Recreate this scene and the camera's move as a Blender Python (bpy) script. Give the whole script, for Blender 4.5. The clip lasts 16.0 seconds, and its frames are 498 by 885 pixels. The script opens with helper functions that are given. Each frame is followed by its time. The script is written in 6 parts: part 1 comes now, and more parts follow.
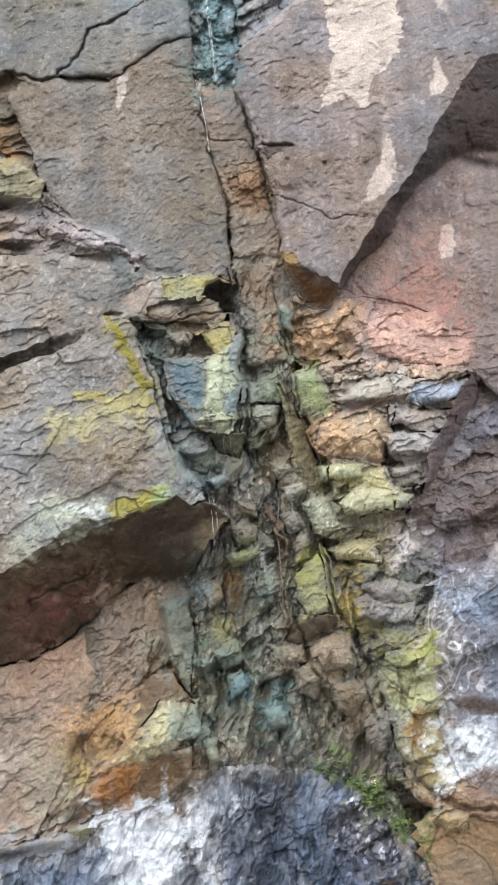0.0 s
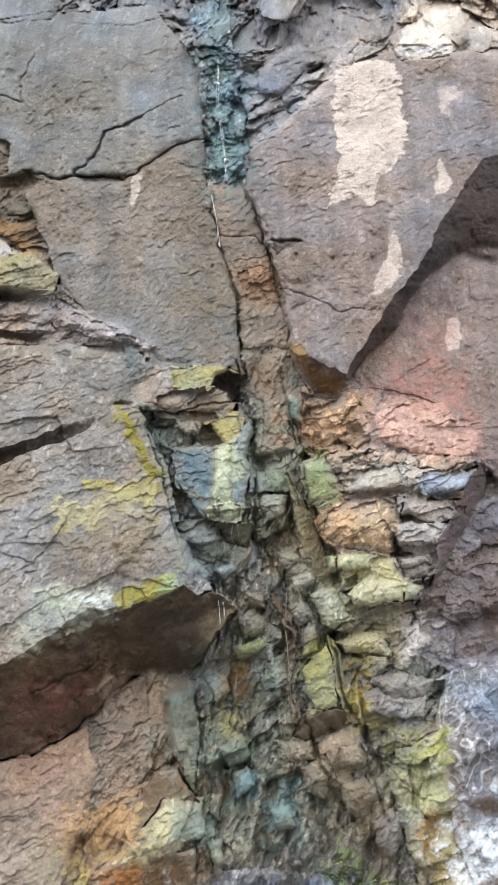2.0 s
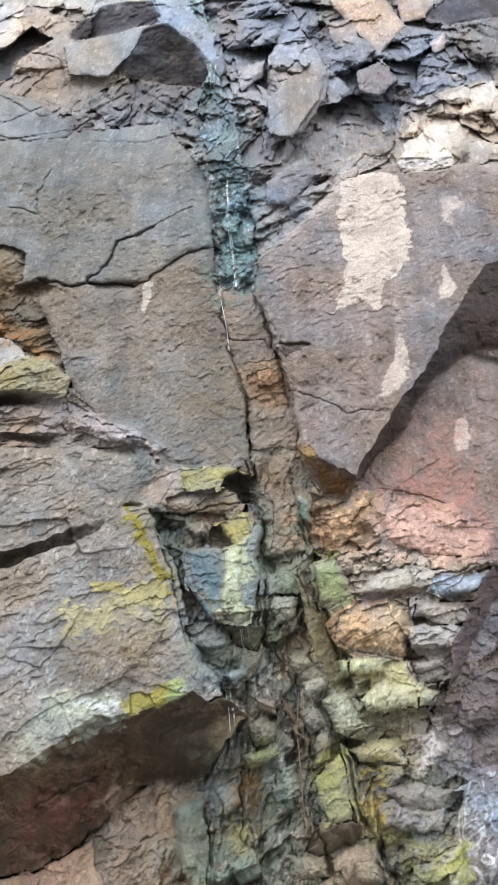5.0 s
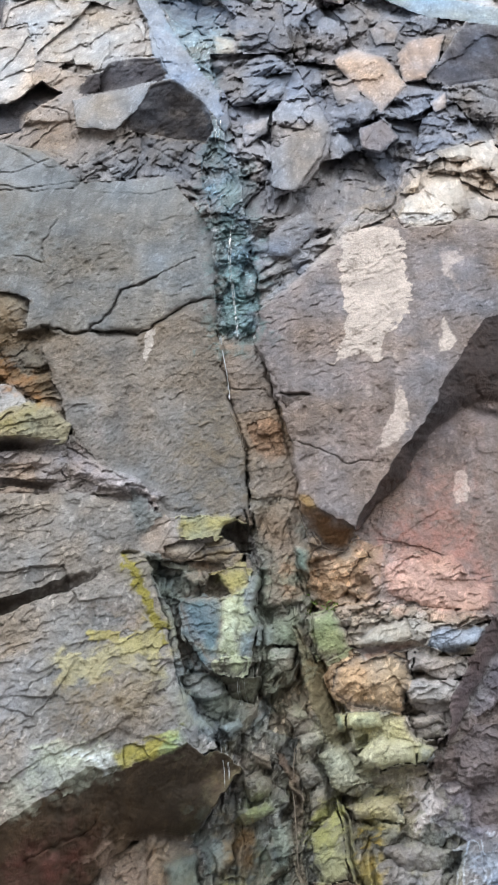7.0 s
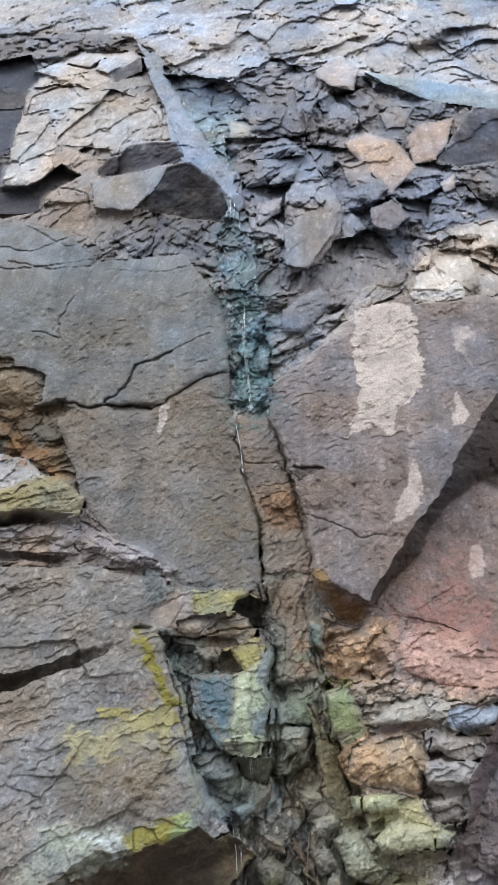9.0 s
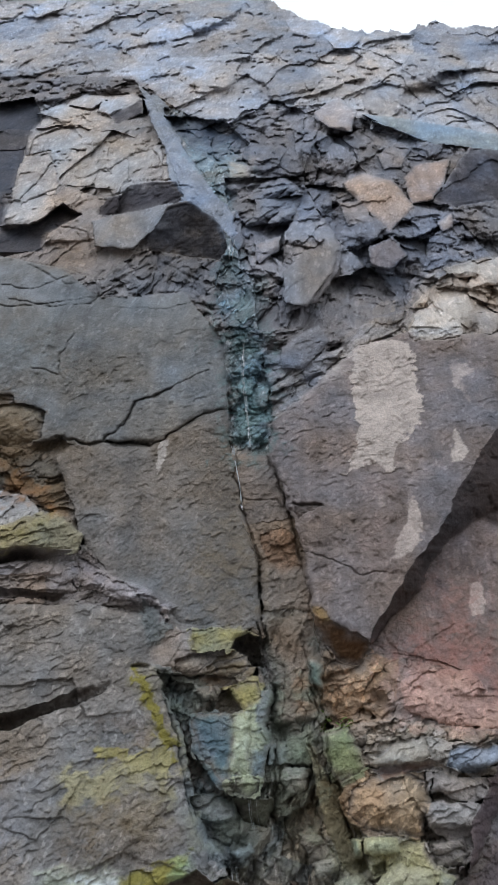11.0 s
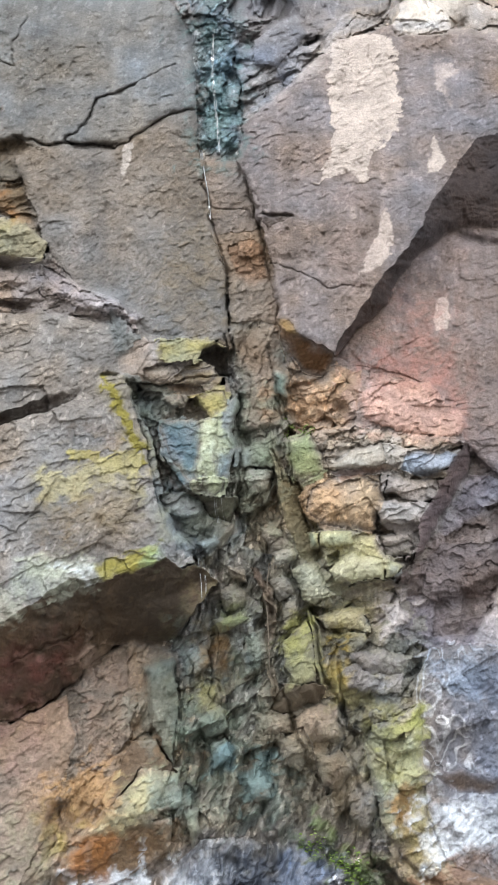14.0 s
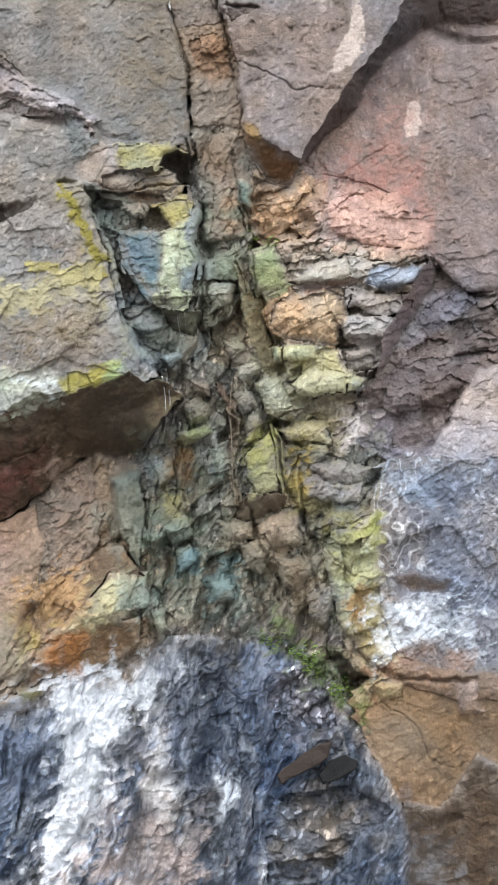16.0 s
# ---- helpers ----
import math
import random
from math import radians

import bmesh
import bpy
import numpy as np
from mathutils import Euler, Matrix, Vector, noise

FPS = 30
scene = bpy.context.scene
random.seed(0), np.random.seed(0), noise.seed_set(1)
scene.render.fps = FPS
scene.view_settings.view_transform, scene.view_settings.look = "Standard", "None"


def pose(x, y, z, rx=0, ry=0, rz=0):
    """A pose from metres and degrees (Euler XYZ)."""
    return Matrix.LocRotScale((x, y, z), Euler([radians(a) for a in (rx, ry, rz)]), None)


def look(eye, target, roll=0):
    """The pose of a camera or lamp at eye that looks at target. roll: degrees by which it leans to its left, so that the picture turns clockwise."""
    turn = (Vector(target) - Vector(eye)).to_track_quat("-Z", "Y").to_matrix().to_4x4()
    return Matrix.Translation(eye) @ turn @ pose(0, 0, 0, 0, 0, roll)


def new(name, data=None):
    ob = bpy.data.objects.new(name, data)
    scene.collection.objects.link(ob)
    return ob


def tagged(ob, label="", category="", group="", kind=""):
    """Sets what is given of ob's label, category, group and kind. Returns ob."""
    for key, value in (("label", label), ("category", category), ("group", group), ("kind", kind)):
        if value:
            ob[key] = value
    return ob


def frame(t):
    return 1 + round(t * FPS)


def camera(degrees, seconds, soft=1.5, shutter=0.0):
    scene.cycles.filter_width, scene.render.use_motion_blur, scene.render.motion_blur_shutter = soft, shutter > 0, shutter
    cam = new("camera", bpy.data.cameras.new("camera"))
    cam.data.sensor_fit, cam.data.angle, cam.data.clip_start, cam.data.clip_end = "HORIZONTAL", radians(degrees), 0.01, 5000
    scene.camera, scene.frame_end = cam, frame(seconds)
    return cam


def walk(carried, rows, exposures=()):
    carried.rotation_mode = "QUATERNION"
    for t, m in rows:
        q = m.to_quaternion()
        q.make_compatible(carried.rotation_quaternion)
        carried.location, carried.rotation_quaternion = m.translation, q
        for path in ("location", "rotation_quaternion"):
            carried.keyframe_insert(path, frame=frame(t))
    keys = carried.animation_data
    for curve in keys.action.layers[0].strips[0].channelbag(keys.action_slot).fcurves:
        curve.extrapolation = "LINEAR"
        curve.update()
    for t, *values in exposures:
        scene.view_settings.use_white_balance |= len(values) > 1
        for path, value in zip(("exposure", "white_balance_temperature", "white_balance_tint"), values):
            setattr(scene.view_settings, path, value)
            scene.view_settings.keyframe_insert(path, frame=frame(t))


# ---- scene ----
cam = camera(29.93, 16.0, soft=1.5)
EYE = 1.6
# seconds, pitch, roll, yaw of a phone tilted up the cliff and down again
ROWS = [
    (0.0, 18.169, 0.393, -0.044),
    (0.5, 19.782, 0.118, -0.013),
    (1.0, 21.306, -0.307, 0.392),
    (1.5, 22.310, -0.224, 0.254),
    (2.0, 23.655, -0.130, 0.292),
    (2.5, 24.278, -0.430, 1.597),
    (3.0, 25.920, -0.041, 0.419),
    (3.5, 26.300, 0.001, 0.000),
    (4.0, 26.626, -0.463, 0.832),
    (4.5, 28.390, -0.109, 1.009),
    (7.0, 32.883, -0.861, 0.475),
    (7.5, 34.199, -1.111, 0.716),
    (8.0, 34.840, -1.041, 0.853),
    (8.5, 36.093, -1.313, 1.413),
    (9.0, 37.394, -1.410, 1.094),
    (9.2, 37.897, -1.451, 0.922),
    (10.3, 39.900, -1.420, 1.000),
    (11.3, 39.151, -1.361, 1.097),
    (11.5, 38.495, -0.871, 1.085),
    (12.0, 35.794, -0.762, 0.000),
    (12.5, 32.972, -0.836, 0.271),
    (13.0, 28.528, -1.057, -0.637),
    (13.5, 24.232, -0.960, -1.558),
    (14.0, 22.112, -1.137, -1.098),
    (14.5, 18.928, -1.091, -0.862),
    (15.0, 14.526, -0.488, -2.123),
    (15.5, 12.090, -1.144, -2.157),
    (16.0, 10.760, -0.581, -3.263),
]
EXPOSURES = [(0.0, 1.36, 6680, 11), (3.5, 1.38, 6600, 11), (4.5, 1.38, 6580, 11), (7.0, 1.19, 6450, 10), (7.5, 1.20, 6430, 10), (9.0, 0.93, 6300, 11), (10.3, 0.43, 6200, 11), (11.3, 0.32, 6200, 11), (11.5, 0.60, 6200, 11), (12.0, 1.03, 6300, 11), (12.5, 1.24, 6460, 11), (14.5, 1.34, 6620, 11), (16.0, 1.41, 6640, 11)]
walk(cam, [(t, pose(0, 0, EYE, 90 + pitch, roll, yaw)) for t, pitch, roll, yaw in ROWS], EXPOSURES)

# ---- daylight: bright cloudy sky ----
world = bpy.data.worlds.new("sky")
scene.world = world
world.use_nodes = True
wn, wl = world.node_tree.nodes, world.node_tree.links
sky = wn.new("ShaderNodeTexSky")
sky.sky_type, sky.sun_disc = "NISHITA", False
sky.sun_elevation, sky.sun_rotation = radians(58), radians(200)
sky.air_density, sky.dust_density, sky.ozone_density = 1.0, 1.5, 1.5
wn["Background"].inputs["Strength"].default_value = 0.155
cloud, veil, mix = wn.new("ShaderNodeTexNoise"), wn.new("ShaderNodeMapRange"), wn.new("ShaderNodeMix")
cloud.inputs["Scale"].default_value, cloud.inputs["Detail"].default_value = 2.2, 6
veil.inputs["From Min"].default_value, veil.inputs["From Max"].default_value = 0.3, 0.6
veil.inputs["To Min"].default_value, veil.inputs["To Max"].default_value = 0.55, 0.95
mix.data_type = "RGBA"
mix.inputs["B"].default_value = (6.3, 6.75, 6.95, 1)
wl.new(cloud.outputs["Fac"], veil.inputs["Value"])
wl.new(veil.outputs["Result"], mix.inputs["Factor"])
wl.new(sky.outputs[0], mix.inputs["A"])
wl.new(mix.outputs["Result"], wn["Background"].inputs["Color"])
sun = new("sun", bpy.data.lights.new("sun", "SUN"))
sun.data.energy, sun.data.angle, sun.data.color = 0.65, radians(60), (1.0, 1.0, 0.98)
sun.matrix_world = look((-2.6, -7.0, 12.0), (0, 0, 0))


# ---- materials ----
def nodes_of(name):
    m = bpy.data.materials.new(name)
    m.use_nodes = True
    n, l = m.node_tree.nodes, m.node_tree.links
    return m, n, l, n["Principled BSDF"]


def rock_material():
    """Weathered rock: the stone's colour, with shade painted in at undersides and clefts, and its wetness, with mineral
    grain, speckle, run marks and fine relief.
    """
    m, n, l, bsdf = nodes_of("rock")
    tint = n.new("ShaderNodeVertexColor")
    tint.layer_name = "stone"
    place = n.new("ShaderNodeTexCoord")

    def noise_of(scale, detail, vector=None, rough=0.6):
        t = n.new("ShaderNodeTexNoise")
        t.inputs["Scale"].default_value, t.inputs["Detail"].default_value = scale, detail
        t.inputs["Roughness"].default_value = rough
        l.new(vector or place.outputs["Object"], t.inputs["Vector"])
        return t

    def ramp(src, lo, hi, a, b):
        r = n.new("ShaderNodeMapRange")
        r.inputs["From Min"].default_value, r.inputs["From Max"].default_value = lo, hi
        r.inputs["To Min"].default_value, r.inputs["To Max"].default_value = a, b
        l.new(src, r.inputs["Value"])
        return r.outputs["Result"]

    def scaled(colour, factor):
        v = n.new("ShaderNodeVectorMath")
        v.operation = "SCALE"
        l.new(colour, v.inputs[0])
        l.new(factor, v.inputs["Scale"])
        return v.outputs[0]

    grain = noise_of(55, 6)
    speck = noise_of(190, 3)
    mottle = noise_of(6, 5)
    c = scaled(tint.outputs["Color"], ramp(grain.outputs["Fac"], 0.3, 0.7, 0.82, 1.18))
    c = scaled(c, ramp(speck.outputs["Fac"], 0.3, 0.7, 0.90, 1.10))
    c = scaled(c, ramp(mottle.outputs["Fac"], 0.3, 0.7, 0.88, 1.12))
    info = n.new("ShaderNodeObjectInfo")
    c = scaled(c, ramp(info.outputs["Random"], 0, 1, 0.95, 1.05))
    l.new(c, bsdf.inputs["Base Color"])
    wet = n.new("ShaderNodeMath")
    wet.operation = "MULTIPLY"
    l.new(tint.outputs["Alpha"], wet.inputs[0])
    l.new(ramp(mottle.outputs["Fac"], 0.35, 0.65, 0.5, 1.0), wet.inputs[1])
    l.new(ramp(wet.outputs[0], 0, 1, 0.85, 0.14), bsdf.inputs["Roughness"])
    bsdf.inputs["Specular IOR Level"].default_value = 0.4
    broken = n.new("ShaderNodeAttribute")
    broken.attribute_name = "relief"
    chip_at = n.new("ShaderNodeVectorMath")
    chip_at.operation = "MULTIPLY_ADD"
    l.new(mottle.outputs["Color"], chip_at.inputs[0])
    chip_at.inputs[1].default_value = (0.25, 0.25, 0.25)
    l.new(place.outputs["Object"], chip_at.inputs[2])
    normal = None
    for scale, distance, strength in ((24, 0.026, 0.42), (62, 0.014, 0.6)):
        chip = n.new("ShaderNodeTexVoronoi")
        chip.inputs["Scale"].default_value, chip.inputs["Randomness"].default_value = scale, 1.0
        l.new(chip_at.outputs[0], chip.inputs["Vector"])
        bump = n.new("ShaderNodeBump")
        bump.inputs["Distance"].default_value = distance
        l.new(ramp(broken.outputs["Fac"], 0, 1, 0, strength), bump.inputs["Strength"])
        l.new(chip.outputs["Distance"], bump.inputs["Height"])
        if normal:
            l.new(normal, bump.inputs["Normal"])
        normal = bump.outputs["Normal"]
    for source, distance, strength in ((grain, 0.012, 0.7), (speck, 0.004, 0.5)):
        bump = n.new("ShaderNodeBump")
        bump.inputs["Strength"].default_value, bump.inputs["Distance"].default_value = strength, distance
        l.new(source.outputs["Fac"], bump.inputs["Height"])
        l.new(normal, bump.inputs["Normal"])
        normal = bump.outputs["Normal"]
    l.new(normal, bsdf.inputs["Normal"])
    return m


def plain_material(name, low, high, scale, rough, **more):
    m, n, l, bsdf = nodes_of(name)
    t, r = n.new("ShaderNodeTexNoise"), n.new("ShaderNodeValToRGB")
    t.inputs["Scale"].default_value, t.inputs["Detail"].default_value = scale, 6
    r.color_ramp.elements[0].position, r.color_ramp.elements[1].position = 0.3, 0.7
    r.color_ramp.elements[0].color, r.color_ramp.elements[1].color = (*low, 1), (*high, 1)
    place = n.new("ShaderNodeTexCoord")
    l.new(place.outputs["Object"], t.inputs["Vector"])
    l.new(t.outputs["Fac"], r.inputs["Fac"])
    l.new(r.outputs["Color"], bsdf.inputs["Base Color"])
    bsdf.inputs["Roughness"].default_value = rough
    for key, value in more.items():
        bsdf.inputs[key.replace("_", " ")].default_value = value
    bump = n.new("ShaderNodeBump")
    bump.inputs["Strength"].default_value, bump.inputs["Distance"].default_value = 0.5, 0.01
    l.new(t.outputs["Fac"], bump.inputs["Height"])
    l.new(bump.outputs["Normal"], bsdf.inputs["Normal"])
    return m


ROCK = rock_material()
GRAVEL = plain_material("gravel", (0.13, 0.12, 0.11), (0.28, 0.26, 0.24), 14, 0.9)
WATER = plain_material("water", (0.75, 0.78, 0.8), (0.9, 0.92, 0.93), 60, 0.08, Transmission_Weight=0.55, IOR=1.33)
BARK = plain_material("root_bark", (0.05, 0.04, 0.03), (0.20, 0.16, 0.12), 40, 0.85)
LEAF = plain_material("leaf", (0.10, 0.18, 0.03), (0.24, 0.34, 0.07), 30, 0.6)


# ---- noise on arrays ----
def rnd(i, j, seed):
    """A random number in 0..1 for each pair of whole numbers."""
    h = (i.astype(np.int64) * 374761393 + j.astype(np.int64) * 668265263 + seed * 974634527) & 0xFFFFFFFF
    h = ((h ^ (h >> 13)) * 1274126177) & 0xFFFFFFFF
    h = ((h ^ (h >> 15)) * 2246822519) & 0xFFFFFFFF
    return (h ^ (h >> 16)) / 4294967296.0


def soft(x, z, seed):
    i, j = np.floor(x), np.floor(z)
    u, v = x - i, z - j
    u, v = u * u * u * (u * (u * 6 - 15) + 10), v * v * v * (v * (v * 6 - 15) + 10)
    a, b, c, d = rnd(i, j, seed), rnd(i + 1, j, seed), rnd(i, j + 1, seed), rnd(i + 1, j + 1, seed)
    return (a + (b - a) * u) * (1 - v) + (c + (d - c) * u) * v - 0.5


def fbm(x, z, seed, octaves=4):
    total, amp = 0.0, 1.0
    for k in range(octaves):
        total = total + amp * soft(x + 17.3 * k, z - 9.1 * k, seed + k)
        x, z, amp = x * 2.03, z * 2.03, amp * 0.5
    return total


def cells(x, z, size, angle, stretch, seed):
    """Broken stone: cells of about that size, drawn out by stretch along angle. Gives two whole numbers that name the cell, the place in it, and the way to its edge."""
    c, s = math.cos(radians(angle)), math.sin(radians(angle))
    p, q = (x * c + z * s) / (size * stretch), (z * c - x * s) / size
    i, j = np.floor(p), np.floor(q)
    f1, f2 = np.full(x.shape, 9.0), np.full(x.shape, 9.0)
    ci, cj, du, dv = i.copy(), j.copy(), np.zeros(x.shape), np.zeros(x.shape)
    for a in (-1, 0, 1):
        for b in (-1, 0, 1):
            ii, jj = i + a, j + b
            u, v = p - ii - 0.08 - 0.84 * rnd(ii, jj, seed), q - jj - 0.08 - 0.84 * rnd(ii, jj, seed + 1)
            d = u * u + v * v
            near = d < f1
            f2 = np.where(near, f1, np.minimum(f2, d))
            f1 = np.where(near, d, f1)
            ci, cj, du, dv = np.where(near, ii, ci), np.where(near, jj, cj), np.where(near, u, du), np.where(near, v, dv)
    return ci, cj, du, dv, (np.sqrt(f2) - np.sqrt(f1)) * size


def step(i, j, seed):
    """Mostly small steps either way and a few large ones, -1 to 1."""
    r = 2 * rnd(i, j, seed) - 1
    return r * np.abs(r) ** 1.5


def facets(x, z, size, angle, stretch, seed):
    """Broken faces, each tilted its own way; about -1 to 1."""
    ci, cj, du, dv, edge = cells(x, z, size, angle, stretch, seed)
    return 0.5 * step(ci, cj, seed + 2) + 1.5 * (rnd(ci, cj, seed + 3) - 0.5) * du + 1.7 * (rnd(ci, cj, seed + 4) - 0.72) * dv


def chipped(i, j, du, dv, seed, sharp=1.0):
    """Flat faces that cut the edges off a stone, each stone in its own way: 0 on top, down to about -1."""
    cut = np.zeros(du.shape)
    for k in range(4):
        a = (k + 0.2 + 0.6 * rnd(i, j, seed + 3 * k)) * math.tau / 4
        cut = np.maximum(cut, (0.5 + 1.9 * rnd(i, j, seed + 3 * k + 1)) * (np.cos(a) * du + np.sin(a) * dv - 0.04 - 0.30 * rnd(i, j, seed + 3 * k + 2)))
    return -sharp * np.minimum(cut, 1.0)


def tone(r, g, b):
    """A stone colour from 0..255 values to linear light."""
    return np.array([(v / 255 / 12.92) if v < 10 else ((v / 255 + 0.055) / 1.055) ** 2.4 for v in (r, g, b)])


# ---- the cliff's plan: x along it, z up, metres ----
ZONES, CRACKS, STAINS = [], [], []


def zone(name, outline, colour, out=0.0, gx=0.0, gz=0.0, rough=0.5, block=0.0, angle=0, stretch=1.6, jut=0.05, joint=0.03, wet=0.0, vein=0.0, upright=False, big=0.0, lip=None, dome=None, fib=0.0, salt=0.1, fade=0.028, label=""):
    """A slab, or a stretch broken into blocks: how far it stands out, its slopes along x and z, roughness, block size
    and jut. Most overhang colours are darkened to hold shade.
    dome: how far the edges are rounded off; fib: splinters along the blocks; salt: bright chips, also glitter painted
    on wet rock.
    lip: for a face between two edges, how many points of the outline are its outer edge, and how far out that edge and
    the others are."""
    ZONES.append(dict(name=name, outline=np.array(outline), colour=0.88 * tone(*colour) + 0.12 * tone(*colour).mean(), out=out, gx=gx, gz=gz, rough=rough, block=block, angle=angle,
                      stretch=stretch, jut=jut, joint=joint, wet=wet, vein=vein, upright=upright, big=big, lip=lip, fib=fib, salt=salt, fade=fade, dome=dome if dome is not None else 0.07 if name == "boulder" else 0.0 if lip or name == "overhang" else 0.02, label=label))


def crack(line, width=0.012, depth=0.06):
    CRACKS.append((np.array(line), width, depth))


def stain(outline, colour, strength=0.8, edge=0.03, broken=0.08, wet=0.0, streak=1.0):
    """A mineral stain or lichen patch with an uneven edge; streak over 1 draws it out downwards."""
    STAINS.append((np.array(outline), tone(*colour), strength, edge, broken, wet, streak))


# upper slopes and the rim
zone("rock_block", [(-12.47, 30.45), (10.21, 29.08), (4.85, 12.42), (2.33, 12.77), (1.21, 14.09), (-0.58, 13.13), (-1.70, 14.95), (-2.49, 16.20), (-7.36, 16.99)], (164, 164, 172), big=0.48, out=-0.1, rough=1.0, block=0.9, angle=35, stretch=1.5, jut=0.12, joint=0.0)
zone("rock_block", [(-0.54, 14.38), (0.56, 14.63), (1.20, 13.96), (2.33, 12.77), (4.85, 12.42), (3.76, 9.05), (2.31, 9.44), (1.81, 9.30), (1.22, 8.23), (0.66, 7.71), (0.14, 7.08), (-0.10, 6.89), (-0.24, 7.71), (-0.43, 9.30), (-0.60, 10.30), (-0.83, 12.06)], (124, 123, 131), big=0.28, out=0.0, rough=1.0, block=0.62, angle=40, stretch=1.3, jut=0.15, joint=0.02)
zone("rock_block", [(-7.36, 16.99), (-4.11, 16.23), (-2.49, 16.20), (-2.00, 15.25), (-2.01, 13.88), (-3.65, 14.16), (-3.48, 12.71), (-5.67, 12.52)], (120, 116, 120), big=0.30, out=0.0, rough=1.0, block=0.5, angle=-50, stretch=1.6, jut=0.16)
# the cleft's shade is put into this dark colour
zone("rock_block", [(-6.30, 14.19), (-3.88, 14.43), (-3.51, 13.90), (-3.25, 11.69), (-2.92, 9.71), (-4.45, 9.30)], (70, 66, 72), out=-0.45, rough=0.8, label="rock at the back of a cleft, coloured dark for its shade")
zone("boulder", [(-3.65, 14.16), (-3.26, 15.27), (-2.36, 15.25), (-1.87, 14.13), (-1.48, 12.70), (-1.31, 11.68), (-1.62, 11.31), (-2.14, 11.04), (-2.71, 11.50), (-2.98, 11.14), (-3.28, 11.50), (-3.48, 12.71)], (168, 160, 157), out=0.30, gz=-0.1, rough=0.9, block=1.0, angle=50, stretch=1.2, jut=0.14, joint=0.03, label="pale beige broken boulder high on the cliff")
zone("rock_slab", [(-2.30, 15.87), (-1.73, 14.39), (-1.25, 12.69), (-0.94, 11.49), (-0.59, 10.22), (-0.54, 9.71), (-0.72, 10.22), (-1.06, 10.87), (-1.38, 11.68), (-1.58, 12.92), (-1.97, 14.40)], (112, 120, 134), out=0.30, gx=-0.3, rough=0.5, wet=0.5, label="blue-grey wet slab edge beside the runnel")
# the dark rock_face and overhang colours up here include the shade of undersides
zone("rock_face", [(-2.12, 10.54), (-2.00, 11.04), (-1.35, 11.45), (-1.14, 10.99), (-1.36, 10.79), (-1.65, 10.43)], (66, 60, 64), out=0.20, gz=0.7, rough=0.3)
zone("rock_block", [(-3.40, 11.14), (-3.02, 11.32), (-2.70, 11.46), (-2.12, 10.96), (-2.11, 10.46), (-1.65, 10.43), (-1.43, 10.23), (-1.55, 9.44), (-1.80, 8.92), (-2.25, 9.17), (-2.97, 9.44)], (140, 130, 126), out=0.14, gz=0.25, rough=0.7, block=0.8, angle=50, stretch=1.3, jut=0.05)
zone("overhang", [(-1.56, 9.71), (-1.35, 10.75), (-1.07, 10.95), (-0.62, 10.22), (-0.49, 9.71), (-0.55, 9.30), (-0.97, 9.44), (-1.35, 9.57)], (58, 54, 58), out=0.10, gz=0.8, gx=0.1, rough=0.35, label="overhanging face below the upper boulders, shade painted in")
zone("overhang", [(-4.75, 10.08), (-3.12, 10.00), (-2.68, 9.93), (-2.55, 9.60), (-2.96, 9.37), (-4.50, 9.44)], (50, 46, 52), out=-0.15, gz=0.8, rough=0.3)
zone("boulder", [(0.78, 11.48), (1.12, 11.81), (1.45, 11.56), (1.60, 10.78), (1.26, 10.03), (0.97, 10.78)], (180, 160, 150), out=0.22, gz=0.3, gx=0.15, rough=0.6, label="pale beige boulder wedged in the upper rubble")
zone("boulder", [(1.57, 11.66), (1.80, 12.14), (2.26, 12.32), (2.06, 11.47), (1.86, 10.94), (1.57, 10.86)], (158, 140, 134), out=0.2, gx=0.2, rough=0.3, label="smooth pinkish-grey boulder")
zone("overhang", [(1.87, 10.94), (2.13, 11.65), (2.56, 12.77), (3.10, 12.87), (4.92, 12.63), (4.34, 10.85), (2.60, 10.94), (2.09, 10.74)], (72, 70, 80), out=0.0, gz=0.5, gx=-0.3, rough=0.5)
zone("boulder", [(1.80, 10.33), (2.00, 10.58), (1.98, 10.17), (1.83, 10.05)], (184, 166, 158), out=0.15, rough=0.6)
zone("rock_slab", [(1.64, 13.46), (1.22, 14.22), (1.85, 13.95), (3.17, 13.21), (4.99, 12.85), (4.78, 12.22), (2.91, 12.65), (2.12, 12.88)], (128, 142, 154), out=0.12, gz=0.2, rough=0.4, label="blue-grey smooth slab below the rim")
zone("rock_block", [(1.17, 8.02), (1.36, 8.45), (1.77, 9.05), (2.06, 9.37), (2.42, 9.44), (3.89, 9.44), (3.36, 7.73), (1.95, 7.83), (1.59, 7.83), (1.18, 7.79)], (186, 170, 158), out=0.14, rough=0.9, block=0.4, angle=30, stretch=1.7, jut=0.10, joint=0.05, label="pale cream bedded block")
zone("rock_slab", [(0.17, 9.44), (0.41, 9.64), (0.72, 9.71), (0.62, 9.05), (0.37, 8.45), (0.10, 8.23), (0.04, 8.68)], (120, 117, 122), out=0.08, gx=-0.2, rough=0.4)
